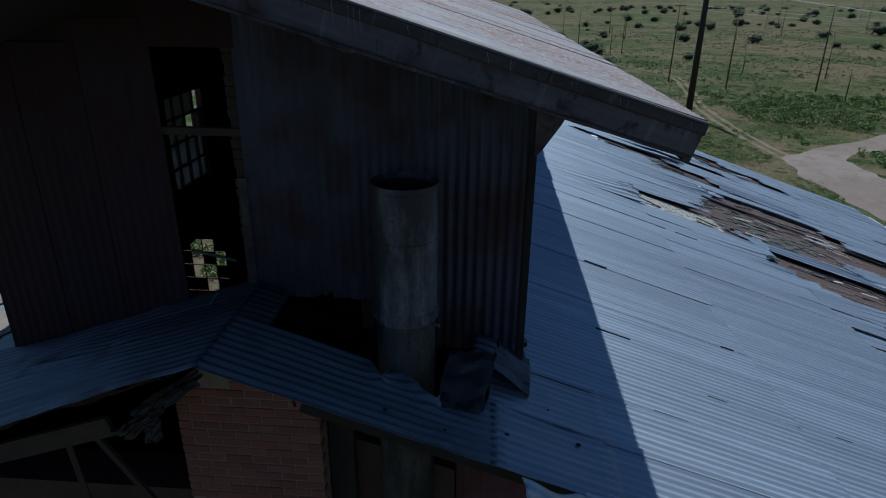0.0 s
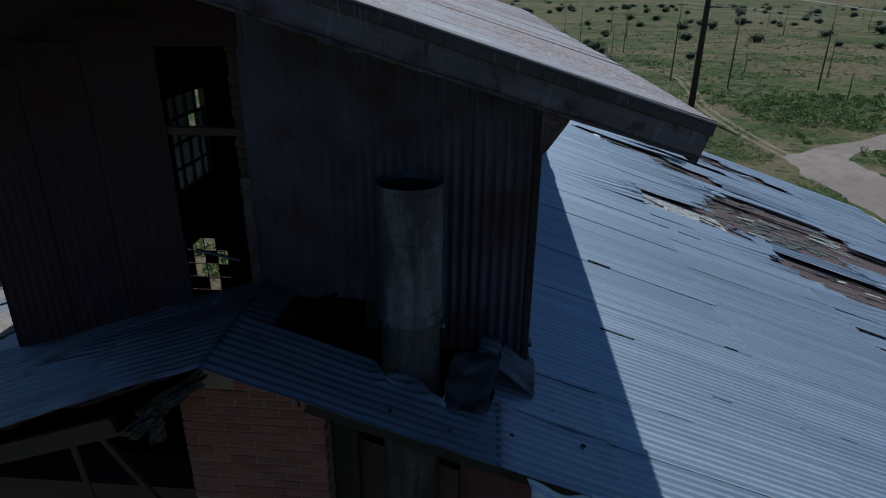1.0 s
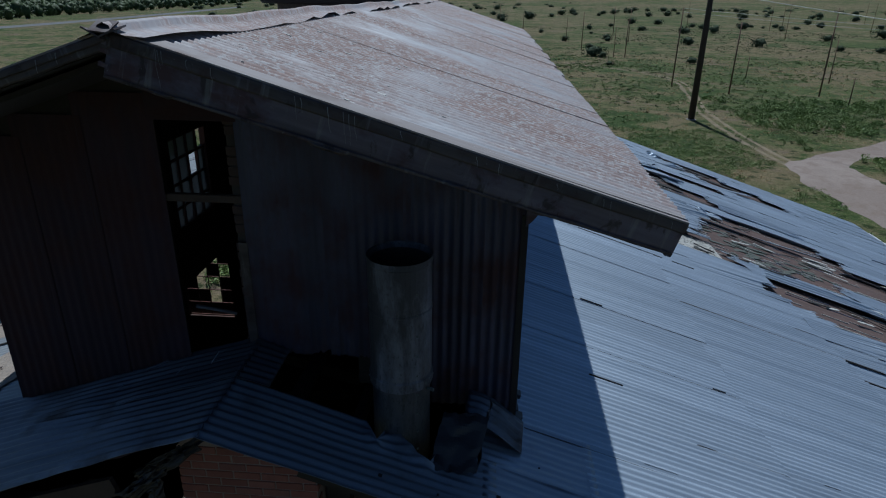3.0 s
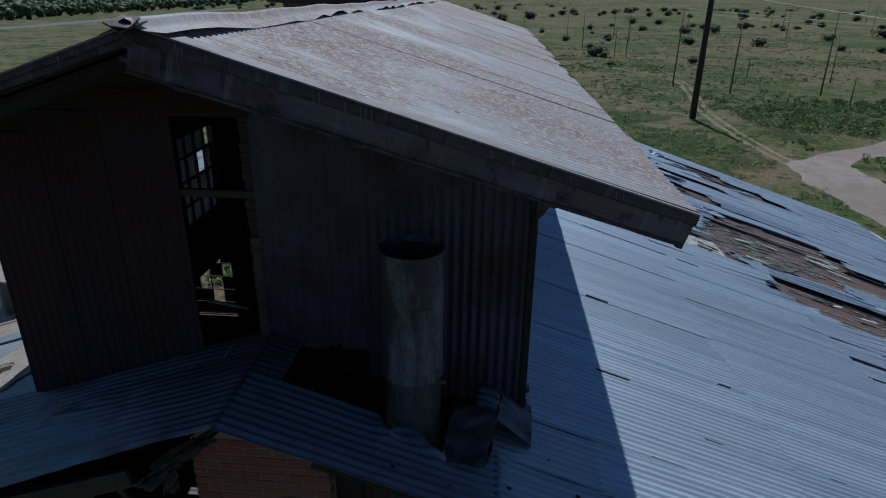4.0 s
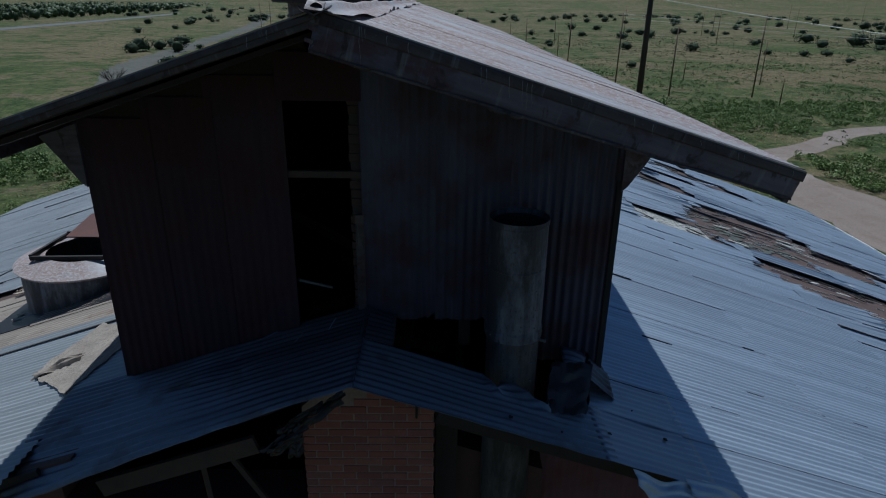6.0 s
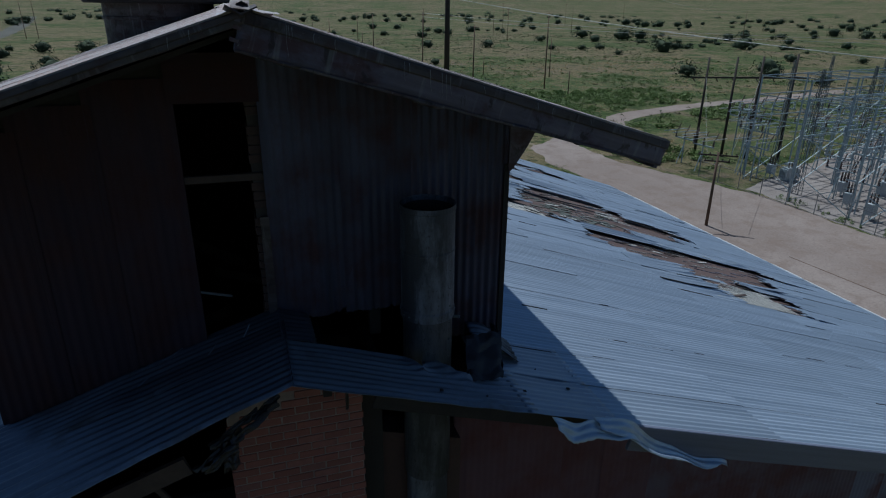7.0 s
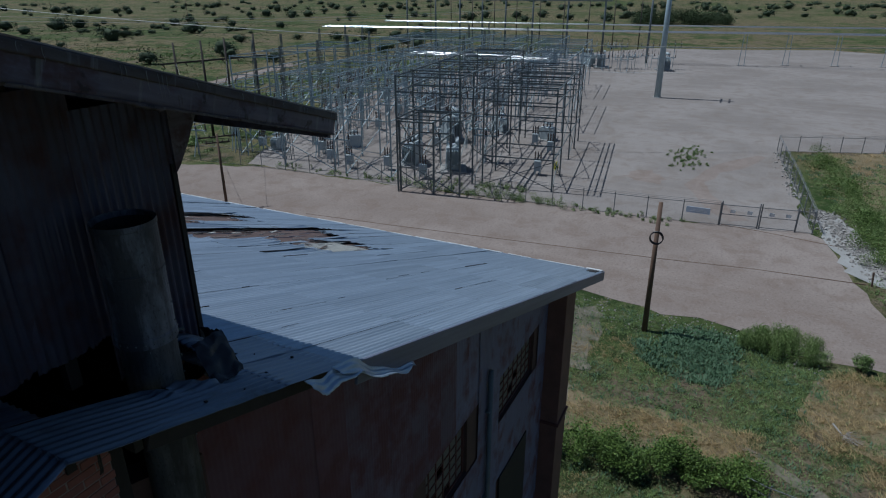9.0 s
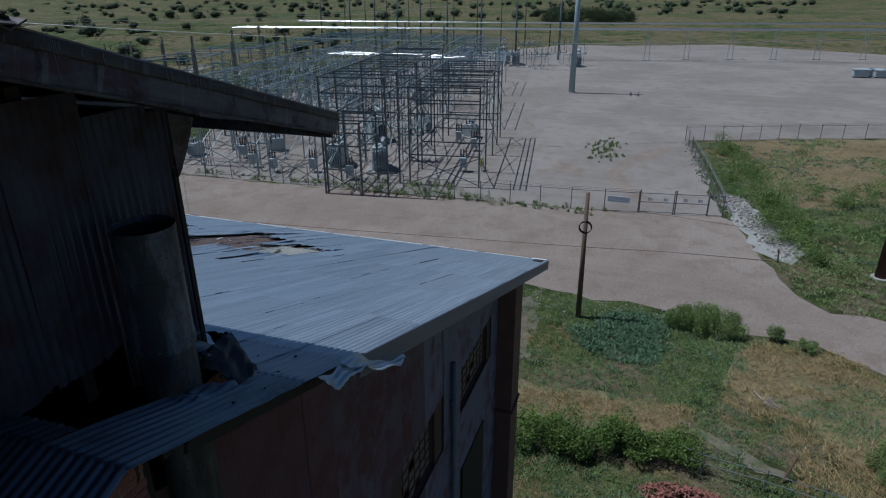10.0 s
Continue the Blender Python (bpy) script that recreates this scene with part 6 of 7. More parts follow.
def breaker(a, b, seed=0):
    t = thing("circuit_breaker", SUB @ Matrix.Translation((a, b, 0)))
    tagged(t, "grey circuit breaker with brown porcelain bushings", "circuit breaker", group="circuit breakers")
    cab = part("cabinet", box(-0.45, -0.35, 0.55, 0.45, 0.35, 1.7, 0.03), M["equipment"], t)
    for x in (-0.38, 0.38):
        for y in (-0.28, 0.28):
            part("leg", bar((x, y, 0), (x, y, 0.56), 0.07, 0.07), M["steel"], t)
    for y in (-0.9, 0.0, 0.9):
        part("bushing", lathe([(0.12, 1.7), (0.14, 1.8), (0.07, 1.9), (0.13, 2.0), (0.07, 2.1), (0.12, 2.2), (0.06, 2.3), (0.1, 2.4), (0.04, 2.7)], 8), M["porcelain"], cab).matrix_basis = Matrix.Translation((0, y * 0.35, 0))


def bus_support(a, b, h, kind=0):
    """A post stand with three insulators and a short bus on them."""
    t = thing("bus_support", SUB @ Matrix.Translation((a, b, 0)))
    tagged(t, "grey steel stand with porcelain insulators and bus tubes", "bus support", group="bus supports")
    part("stand", bar((0, 0, 0), (0, 0, h), 0.11, 0.11), M["steel"], t)
    head = part("crosshead", bar((0, -1.6, h), (0, 1.6, h), 0.14, 0.14), M["steel"], t)
    for y in (-1.5, 0, 1.5):
        part("insulator", lathe([(0.09, 0), (0.17, 0.1), (0.07, 0.2), (0.13, 0.3), (0.07, 0.4), (0.13, 0.5), (0.07, 0.6), (0.05, 0.85)], 7, h + 0.07), M["porcelain"] if kind else M["equipment"], head).matrix_basis = Matrix.Translation((0, y, 0))
        part("bus_tube", bar((-2.2, y, h + 0.95), (2.2, y, h + 0.95), 0.07, 0.07), M["aluminium"] if (kind + int(a)) % 3 == 0 else M["steel"], t)
    for y in (-1.5, 0.0, 1.5):
        part("switch_blade", bar((0.2, y, h + 0.95), (0.7, y + 0.05, h + 1.7), 0.09, 0.09), M["porcelain"], t)
    if kind:
        part("strut", bar((-0.9, 0, 0), (0, 0, h * 0.8), 0.08, 0.08), M["steel"], t)


rng = random.Random(40)
for k in range(190):
    a, b = rng.uniform(2, 112 if k < 130 else 66), rng.uniform(9, 50)
    if a < 26 and b < 9:
        continue
    bus_support(a, b, rng.choice((3.2, 4.0, 5.5, 6.5)), k % 2)
for k in range(20):
    breaker(rng.uniform(0, 90), rng.uniform(8, 46), k)
for a, b in ((3.0, 19.5), (16, 2.6), (6, 2.5), (2.2, 24), (20, 5.2)):
    breaker(a, b)
for k in range(16):
    bus_support(rng.uniform(110, 120), rng.uniform(-16, 8), rng.choice((3.0, 5.5)), k % 2)
for k, (a, b) in enumerate(((116, 4), (114, -12), (118, 18), (119, 8))):
    transformer(a, b, 1.2, k)
for k in range(26):
    bus_support(rng.uniform(100, 116), rng.uniform(-4, 60), rng.choice((3.0, 4.0)), k % 2)


def peak_tower(a, b, h, seed=0):
    """A slim lattice mast with a peaked head."""
    t = thing("lattice_mast", SUB @ Matrix.Translation((a, b, 0)))
    tagged(t, "slim dark lattice mast with a pointed head", "mast", group="lattice masts")
    w = 0.36
    for sx, sy in ((-1, -1), (1, -1), (1, 1), (-1, 1)):
        part("leg", bar((sx * w, sy * w, 0), (sx * 0.1, sy * 0.1, h), 0.06, 0.06), M["steel_dark"], t)
    n = int(h / 1.6)
    for i in range(n):
        z0, z1 = h * i / n, h * (i + 1) / n
        f0, f1 = w + (0.1 - w) * i / n, w + (0.1 - w) * (i + 1) / n
        part("lacing", bar((-f0, -f0, z0), (f1, -f1, z1), 0.035, 0.035), M["steel_dark"], t)
        part("lacing", bar((-f0, f0, z0), (-f1, -f1, z1), 0.035, 0.035), M["steel_dark"], t)


for k, (a, b) in enumerate(((4, 33), (14, 33.5), (24, 34), (34, 35), (12, 42), (24, 45), (38, 46), (50, 47), (62, 49), (40, 21), (58, 22), (76, 30), (86, 28), (70, 16))):
    peak_tower(a, b, 13.4 if k < 8 else 12.5, k)


def tall_rack():
    """Far row of tall dark poles with crossbeams, behind the yard."""
    t = thing("pole_rack")
    tagged(t, "far row of tall dark poles with crossbeams behind the yard", "pole rack")
    ys = [30, 43, 54, 65, 74, 82, 90, 99, 110]
    for k, y in enumerate(ys):
        part("post", rod((186 + 0.05 * y, y, -0.3), (186 + 0.05 * y, y, 21), 0.34, 0.24, 8), M["steel_dark"], t, smooth=True)
    for z in (16.5, 19.0):
        part("crossbeam", bar((187.8, 41, z), (191.6, 112, z), 0.25, 0.3), M["steel_dark"], t)
    for k in range(10):
        y = 40 + 9 * k
        wood_pole(230, y, 17, 0.2, mat="pole_dark", label="far dark wooden pole behind the yard", seed=200 + k)


tall_rack()


def leg_frames():
    for k, (x, y) in enumerate(((191.6, 5.3), (197.9, -5.5), (201.3, -17.5), (204.7, -29.4), (208.0, -41.1), (211.6, -53.6))):
        t = thing("bus_trestle", Matrix.Translation((x, y, 0)))
        tagged(t, "grey two-legged steel trestle carrying bus conductors", "trestle", group="bus trestles")
        for dy in (-0.7, 0.7):
            part("leg", bar((0, dy, 0), (0.0, dy * 0.6, 8.3), 0.14, 0.14), M["steel"], t)
        part("head", bar((-1.6, 0, 8.35), (3.0, 0, 8.35), 0.14, 0.14), M["steel"], t)
        part("footing", box(-0.4, -1.1, 0, 0.5, 1.1, 0.2, 0.03), M["concrete"], t)


leg_frames()


def far_cabinets():
    for k, (x, y, s) in enumerate(((168, -43, 0.85), (171, -45.5, 0.75), (168.5, -47.5, 0.8), (172, -49, 0.7))):
        c = thing("switch_cabinet", Matrix.Translation((x, y, 0)))
        tagged(c, "pale grey switchgear cabinet in the far gravel yard", "cabinet", group="cabinets")
        part("body", box(-1.2, -1.6, 0.2, 1.2, 1.6, 2.6 * s * 0.8, 0.05), M["equipment"], c)
        part("roof", box(-1.35, -1.75, 2.6 * s * 0.8, 1.35, 1.75, 2.6 * s * 0.8 + 0.12, 0.02), M["equipment"], c)
        part("door", box(-1.24, -0.6, 0.4, -1.2, 0.6, 1.9), M["equipment"], c)
    ribbon("far_kerb", [(160, 53), (162, 33), (168, 17)], 1.0, 0.05, M["concrete"], "pale concrete strip across the far yard", "kerb", 0.05, 3)


far_cabinets()


# ---- fences ----
def chain_fence(points, h, label, gates=(), spacing=3.05):
    f = thing("chain_link_fence")
    tagged(f, label, "fence")
    for i, ((x0, y0), (x1, y1)) in enumerate(zip(points, points[1:])):
        n = max(1, round(math.hypot(x1 - x0, y1 - y0) / spacing))
        for k in range(n + (i == len(points) - 2)):
            x, y = x0 + (x1 - x0) * k / n, y0 + (y1 - y0) * k / n
            part("fence_post", rod((x, y, -0.1), (x, y, h + 0.15), 0.045, seg=6), M["fence_steel"], f)
        part("top_rail", bar((x0, y0, h - 0.05), (x1, y1, h - 0.05), 0.045, 0.045), M["fence_steel"], f)
        part("bottom_wire", bar((x0, y0, 0.1), (x1, y1, 0.1), 0.03, 0.03), M["fence_steel"], f)
        for z in (h + 0.1, h + 0.25):
            part("barbed_wire", bar((x0, y0, z), (x1, y1, z), 0.018, 0.018), M["fence_steel"], f)
        v = [(x0, y0, 0.05), (x1, y1, 0.05), (x1, y1, h - 0.05), (x0, y0, h - 0.05)]
        put("mesh_panel", mesh_of("mesh_panel", v, [(0, 1, 2, 3)], M["chain"]), f)
    return f


chain_fence([(50.5, 60), (51.3, 51), (52, 41), (52.4, 32), (52.4, 24), (52.8, 16), (53.2, 7.2), (54, 1.1)], 2.0, "galvanised chain-link fence along the dirt road")
chain_fence([(55, -5), (55.2, -6.3), (70, -5.2), (86.6, -3.6), (89.3, -10.8), (92, -18.2), (96.4, -30), (104, -46)], 2.0, "galvanised chain-link fence round the gravel yard")


def gate(p0, p1, label):
    g = thing("chain_link_gate")
    tagged(g, label, "gate", group="yard gates")
    (x0, y0), (x1, y1) = p0, p1
    for x, y in (p0, p1):
        part("gate_post", rod((x, y, -0.1), (x, y, 2.3), 0.055, seg=8), M["fence_steel"], g)
    for z in (0.15, 1.1, 1.95):
        part("rail", bar((x0, y0, z), (x1, y1, z), 0.05, 0.05), M["fence_steel"], g)
    v = [(x0, y0, 0.15), (x1, y1, 0.15), (x1, y1, 1.95), (x0, y0, 1.95)]
    put("mesh_panel", mesh_of("mesh_panel", v, [(0, 1, 2, 3)], M["chain"]), g)
    for f in (0.3, 0.75):
        x, y = x0 + (x1 - x0) * f, y0 + (y1 - y0) * f
        part("warning_plate", box(x - 0.05, y - 0.2, 1.25, x - 0.03, y + 0.2, 1.55), M["white"], g, "small pale warning plate")


gate((54.05, 1.0), (54.5, -2.0), "chain-link yard gate with small plates")
gate((54.55, -2.15), (55, -4.95), "chain-link yard gate with small plates")
sg = tagged(part("fence_sign", box(53.55, 1.9, 1.0, 53.6, 3.9, 1.55, 0.01), M["sign"]), "pale blue sign panel on the fence", "sign")
for k in range(3):
    part("text_bar", box(53.545, 2.15, 1.15 + 0.12 * k, 53.549, 3.6 - 0.3 * k, 1.19 + 0.12 * k), M["white"], sg)


def wire_fence():
    f = thing("wire_fence")
    tagged(f, "low steel-post wire fence beside the brick rubble", "fence")
    pts = [(19.9, -2.3), (19.6, -3.2), (19.3, -5.6), (18.9, -7.6), (18.4, -10)]
    for x, y in pts:
        part("fence_post", rod((x, y, 0), (x + 0.05, y - 0.05, 1.1), 0.03, seg=6), M["steel_dark"], f)
    for z in (0.55, 1.0):
        for (x0, y0), (x1, y1) in zip(pts, pts[1:]):
            part("wire", bar((x0, y0, z), (x1, y1, z), 0.03, 0.03), M["fence_steel"], f)
    tagged(part("leaning_post", rod((20.1, -6.4, 0), (20.6, -6.9, 1.15), 0.05, seg=6), M["pole_wood"]), "short leaning wooden fence post", "post")
    tagged(part("short_post", rod((45.4, -9.6, 0), (45.4, -9.5, 1.1), 0.06, seg=6), M["pole_wood"]), "short wooden post at the road edge", "post")


wire_fence()


# ---- vegetation and loose ground things ----
def leaf_cloud(rng, centres, size, count, flat=0.75, upright=0.7):
    """Small leaf blades spread over lobes: (x, y, z, rx, ry, rz) each. size: one for all, or one a lobe."""
    r = np.random.RandomState(rng.randrange(1 << 30))
    c = np.repeat(np.asarray(centres, float), count, axis=0)
    n = len(c)
    d = r.normal(size=(n, 3)) * (1, 1, flat)
    d /= np.linalg.norm(d, axis=1, keepdims=True)
    p = c[:, :3] + d * c[:, 3:] * r.uniform(0.5, 1.08, (n, 1))
    p[:, 2] = np.maximum(p[:, 2], 0.02)
    s = np.repeat(np.broadcast_to(np.asarray(size, float), (len(centres),)), count)[:, None] * r.uniform(0.5, 1.3, (n, 1))
    u = r.normal(size=(n, 3)) * (1, 1, upright)
    u /= np.linalg.norm(u, axis=1, keepdims=True)
    v = np.cross(u, r.normal(size=(n, 3)))
    v /= np.linalg.norm(v, axis=1, keepdims=True)
    verts = np.stack([p - u * s, p + v * s * 0.45, p + u * s, p - v * s * 0.45], 1).reshape(-1, 3)
    faces = np.arange(4 * n).reshape(-1, 4)
    return verts.tolist(), faces.tolist()


def shrub(name, x, y, r, h, mat, label, seed, size=0.09, lobes=9, count=130, category="shrub", group=""):
    rng = random.Random(seed)
    t = thing(name, Matrix.Translation((x, y, 0)))
    tagged(t, label, category, group=group)
    cs = []
    for k in range(lobes):
        a, d = rng.uniform(0, 6.28), r * math.sqrt(rng.random()) * 0.75
        lr = r * rng.uniform(0.3, 0.5)
        hh = h * rng.uniform(0.45, 0.8)
        cs.append((d * math.cos(a), d * math.sin(a), hh, lr, lr, h * rng.uniform(0.25, 0.42)))
        part("stem", rod((d * 0.2 * math.cos(a), d * 0.2 * math.sin(a), 0), (d * math.cos(a), d * math.sin(a), hh), 0.03 * max(1, r * 0.6), 0.012, 5), M["timber"], t)
    v, f = leaf_cloud(rng, cs, size, count)
    put("foliage", mesh_of("foliage", v, f, M[mat]), t)
    return t


def stuff_cloud(name, spots, mat, label, category, seed, size, lobes, count, low=0.3):
    """Many uncounted plants in one mesh. spots: (x, y, radius, height)."""
    rng = random.Random(seed)
    cs = []
    for x, y, r, h in spots:
        for _ in range(lobes):
            a, d = rng.uniform(0, 6.28), r * 0.6 * math.sqrt(rng.random())
            q = r * rng.uniform(0.4, 0.65)
            cs.append((x + d * math.cos(a), y + d * math.sin(a), h * rng.uniform(low, low + 0.25), q, q, h * rng.uniform(0.4, 0.55)))
    verts, faces = leaf_cloud(rng, cs, [size * max(c[3], 0.25) for c in cs], count)
    return tagged(put(name, mesh_of(name, verts, faces, M[mat])), label, category, kind="stuff")


def mounds(name, spots, mat, label, category, seed, wide=0.8, tall=0.42):
    """Lumpy inner growth under leaf clouds, in one mesh. spots: (x, y, radius, height)."""
    bm = bmesh.new()
    bmesh.ops.create_icosphere(bm, subdivisions=2, radius=1.0)
    ball, tri = np.array([v.co[:] for v in bm.verts]), np.array([[v.index for v in f.verts] for f in bm.faces])
    bm.free()
    vs, fs = [], []
    rs = np.random.RandomState(seed)
    for k, (x, y, r, h) in enumerate(spots):
        p = ball * (1 + rs.uniform(-0.42, 0.28, (len(ball), 1))) * (wide * r, wide * r, tall * h) + (x, y, (tall + 0.02) * h)
        p[:, 2] = np.maximum(p[:, 2], 0.02)
        vs.append(p)
        fs.append(tri + k * len(ball))
    return tagged(put(name, mesh_of(name, np.concatenate(vs).tolist(), np.concatenate(fs).tolist(), M[mat], True)), label, category, kind="stuff")


def blades(name, spots, mat, label, category, seed, tall, wide, n=5, lean=(0.3, 1.5)):
    """Tufts of blades in one mesh. spots: (x, y, scale)."""
    r = np.random.RandomState(seed)
    c = np.repeat(np.asarray(spots, float), n, axis=0)
    k = len(c)
    a, s = r.uniform(0, 6.28, k), c[:, 2]
    h, w = tall * s * r.uniform(0.5, 1.2, k), wide * s * r.uniform(0.6, 1.2, k)
    bx, by = c[:, 0] + r.normal(0, 0.11, k) * s, c[:, 1] + r.normal(0, 0.11, k) * s
    ca, sa, le, z = np.cos(a), np.sin(a), r.uniform(lean[0], lean[1], k), np.zeros(k)
    verts = np.stack([np.stack([bx - sa * w * 0.5, by + ca * w * 0.5, z], 1), np.stack([bx + ca * h * le * 0.5 + sa * w, by + sa * h * le * 0.5 - ca * w, h * 0.6], 1),
                      np.stack([bx + ca * h * le, by + sa * h * le, h], 1)], 1).reshape(-1, 3)
    return tagged(put(name, mesh_of(name, verts.tolist(), np.arange(3 * k).reshape(-1, 3).tolist(), M[mat])), label, category, kind="stuff")


def in_poly(x, y, poly):
    inside = False
    for (x0, y0), (x1, y1) in zip(poly, poly[1:] + poly[:1]):
        if (y0 > y) != (y1 > y) and x < (x1 - x0) * (y - y0) / (y1 - y0) + x0:
            inside = not inside
    return inside


ROAD_EDGE = [(27, -26), (29, -18), (30.8, -13), (32.6, -11), (32.9, -8), (32.8, -5.6), (34.6, -1.7), (34.6, 2.7), (35.4, 5.6), (35.6, 8.5), (36, 25)]


def road_x(y):
    for (x0, y0), (x1, y1) in zip(ROAD_EDGE, ROAD_EDGE[1:]):
        if y0 <= y <= y1:
            return x0 + (x1 - x0) * (y - y0) / (y1 - y0)
    return 27 if y < -26 else 36


def n1_bare(x, y):
    """Where the soil lies bare: by the building's corner, along the road and in a worn line."""
    worn = 0.5 - 0.9 * abs(y + 0.4 - 0.55 * (x - 25.5)) if 23.5 < x < 29 else -1.0
    corner = 0.10 * (y - 4.6)
    edge = 0.35 - 0.5 * (road_x(y) - x)
    return max(worn, corner, edge) + 0.45 * noise.noise((x * 0.5, y * 0.5, 11))


def near_growth():
    rng = random.Random(61)
    green, blue, straw, low = [], [], [], []
    for _ in range(52000):
        x, y = rng.uniform(13.5, 36), rng.uniform(-26, 14)
        if x > road_x(y) - 0.2 - 0.7 * rng.random() or (n1_bare(x, y) > 0.15 and rng.random() < 0.5):
            continue
        n1 = noise.noise((x * 0.22, y * 0.22, 3)) + 0.6 * noise.noise((x * 0.8, y * 0.8, 9)) + rng.gauss(0, 0.12)
        dry = noise.noise((x * 0.16 + 5, y * 0.16, 7)) + 0.5 * noise.noise((x * 0.9, y * 0.9, 1)) + rng.gauss(0, 0.12)
        band = abs(x - 22.6 + 0.1 * (y - 2)) + 0.5 * noise.noise((x * 0.5, y * 0.5, 4))
        if band < 1.1 and -3.0 < y < 7 or (25.5 < x + 3.5 * noise.noise((x * 0.3, y * 0.3, 21)) + 0.5 * (y + 8) < 31.5 and y < -4.6 and dry > -0.45) or (18 < x < 25 and y < -7 and dry > -0.1):
            (green if n1 > 0.22 or rng.random() < 0.1 else straw).append((x, y, rng.uniform(0.6, 1.3)))
        elif ((x - 30.6) / 3.2) ** 2 + ((y - 0.6) / 3.0) ** 2 + 0.7 * n1 < 0.9:
            blue.append((x, y, rng.uniform(0.7, 1.5)))
        elif n1 > -0.25:
            (green if rng.random() < 0.85 else blue).append((x, y, rng.uniform(0.5, 1.2)))
        elif dry > 0.15:
            straw.append((x, y, rng.uniform(0.4, 0.9)))
        elif rng.random() < 0.25:
            low.append((x, y, rng.uniform(0.4, 0.8)))
    blades("green_weeds", green + low, "weed", "low green weeds between building and road", "weeds", 62, 0.12, 0.022, 7)
    blades("broadleaf_weeds", blue, "weed_blue", "blue-green broad-leaved weeds by the pole", "weeds", 63, 0.15, 0.04, 8)
    blades("dry_grass", straw, "straw", "dry straw-coloured grass near the building", "grass", 64, 0.19, 0.010, 10, (0.3, 1.8))
    # the brush beyond the road
    green, blue, straw = [], [], []
    poly = [(85.5, -5.6), (62, -8.5), (56, -10), (49, -11.5), (45.2, -9.2), (44, -9.2), (40, -10.3), (37.9, -12), (37.6, -15), (36.3, -26), (38, -32), (60, -45), (95, -45), (92, -18)]
    for _ in range(20000):
        x, y = rng.uniform(36, 95), rng.uniform(-45, -5)
        if not in_poly(x, y, poly):
            continue
        n1 = noise.noise((x * 0.12, y * 0.12, 5)) + 0.4 * noise.noise((x * 0.5, y * 0.5, 2)) - 0.012 * max(0.0, x - 58)
        if n1 < -0.3 and rng.random() < 0.6:
            continue
        (green if n1 > -0.12 else blue if n1 > -0.26 else straw).append((x, y, rng.uniform(0.8, 1.5)))
    blades("green_weeds", green, "weed", "tall green weeds beyond the road", "weeds", 66, 0.17, 0.035, 7)
    blades("broadleaf_weeds", blue, "weed_blue", "blue-green weeds beyond the road", "weeds", 67, 0.16, 0.04, 7)
    blades("dry_grass", straw, "straw", "dry grass beyond the road", "grass", 68, 0.2, 0.02, 7)
    spots = []
    for _ in range(330):
        x, y = rng.uniform(38, 90), rng.uniform(-40, -6)
        if in_poly(x, y, poly) and noise.noise((x * 0.1, y * 0.1, 8)) > 0.05 + 0.008 * max(0, x - 60):
            spots.append((x, y, rng.uniform(0.7, 1.8), rng.uniform(1.0, 2.1)))
    for _ in range(70):
        f = rng.random()
        spots.append((85 - 40 * f + rng.gauss(0, 1.2), -7.2 - 4.0 * f + rng.gauss(-1.0, 0.8), rng.uniform(0.9, 1.7), rng.uniform(1.2, 2.2)))
    stuff_cloud("dark_brush", spots[::3], "hedge", "mounds of darker green brush beyond the road", "brush", 76, 0.10, 5, 140, 0.3)
    stuff_cloud("green_brush", spots[1::3] + spots[2::3], "brush", "mounds of bright green brush beyond the road", "brush", 69, 0.085, 5, 150, 0.25)
    # growth along fences and the side road
    spots = []
    for _ in range(120):
        y = rng.uniform(4, 50)
        q = 1.7 if 14 < y < 34 else 1.0
        spots.append((52.6 + rng.gauss(0.3, 0.5), y, q * rng.uniform(0.15, 0.45), q * rng.uniform(0.25, 0.7)))
    for _ in range(26):
        spots.append((54 + rng.uniform(0, 2.5), 19 + rng.uniform(0, 10), rng.uniform(0.3, 0.7), rng.uniform(0.4, 1.0)))
    for _ in range(70):
        spots.append((78 + rng.gauss(0, 3.6), 6.3 + rng.gauss(0, 1.0), rng.uniform(0.12, 0.4), rng.uniform(0.2, 0.5)))
    stuff_cloud("fence_weeds", spots, "weed", "tufts of weeds along the yard fence", "weeds", 70, 0.13, 3, 110)
    spots = []
    dry = []
    for _ in range(9000):
        x, y = rng.uniform(15, 170), rng.uniform(45, 230)
        n1 = noise.noise((x * 0.045, y * 0.045, 4)) + 0.4 * noise.noise((x * 0.2, y * 0.2, 1))
        if (34 < x < 53 and y < 90) or abs(y - 79 - (x - 40) * 0.6) < 5 and 40 < x < 80 or abs(y - 101 - (x - 67) * 0.33) < 5 and x > 60 or x > 53 and y < 62:
            continue
        if n1 > 0.0:
            spots.append((x, y, rng.uniform(0.25, 0.8) * (1 + max(0, n1)), rng.uniform(0.2, 0.55)))
        elif rng.random() < 0.5:
            dry.append((x, y, rng.uniform(0.25, 0.7), rng.uniform(0.15, 0.4)))
    lush = []
    for _ in range(2100):
        x, y = rng.choice(((rng.uniform(42, 78), rng.uniform(92, 124)), (rng.uniform(20, 36), rng.uniform(60, 100))))
        off = abs(y - 101 - (x - 67) * 0.33) if x > 60 else abs(y - 79 - (x - 40) * 1.05 + 0.017 * (x - 40) ** 2)
        if noise.noise((x * 0.09, y * 0.09, 6)) > -0.2 and off > 4.5 and abs(x - 38.2) > 1.8:
            lush.append((x, y, rng.uniform(0.3, 1.0), rng.uniform(0.25, 0.7)))
    meadow = []
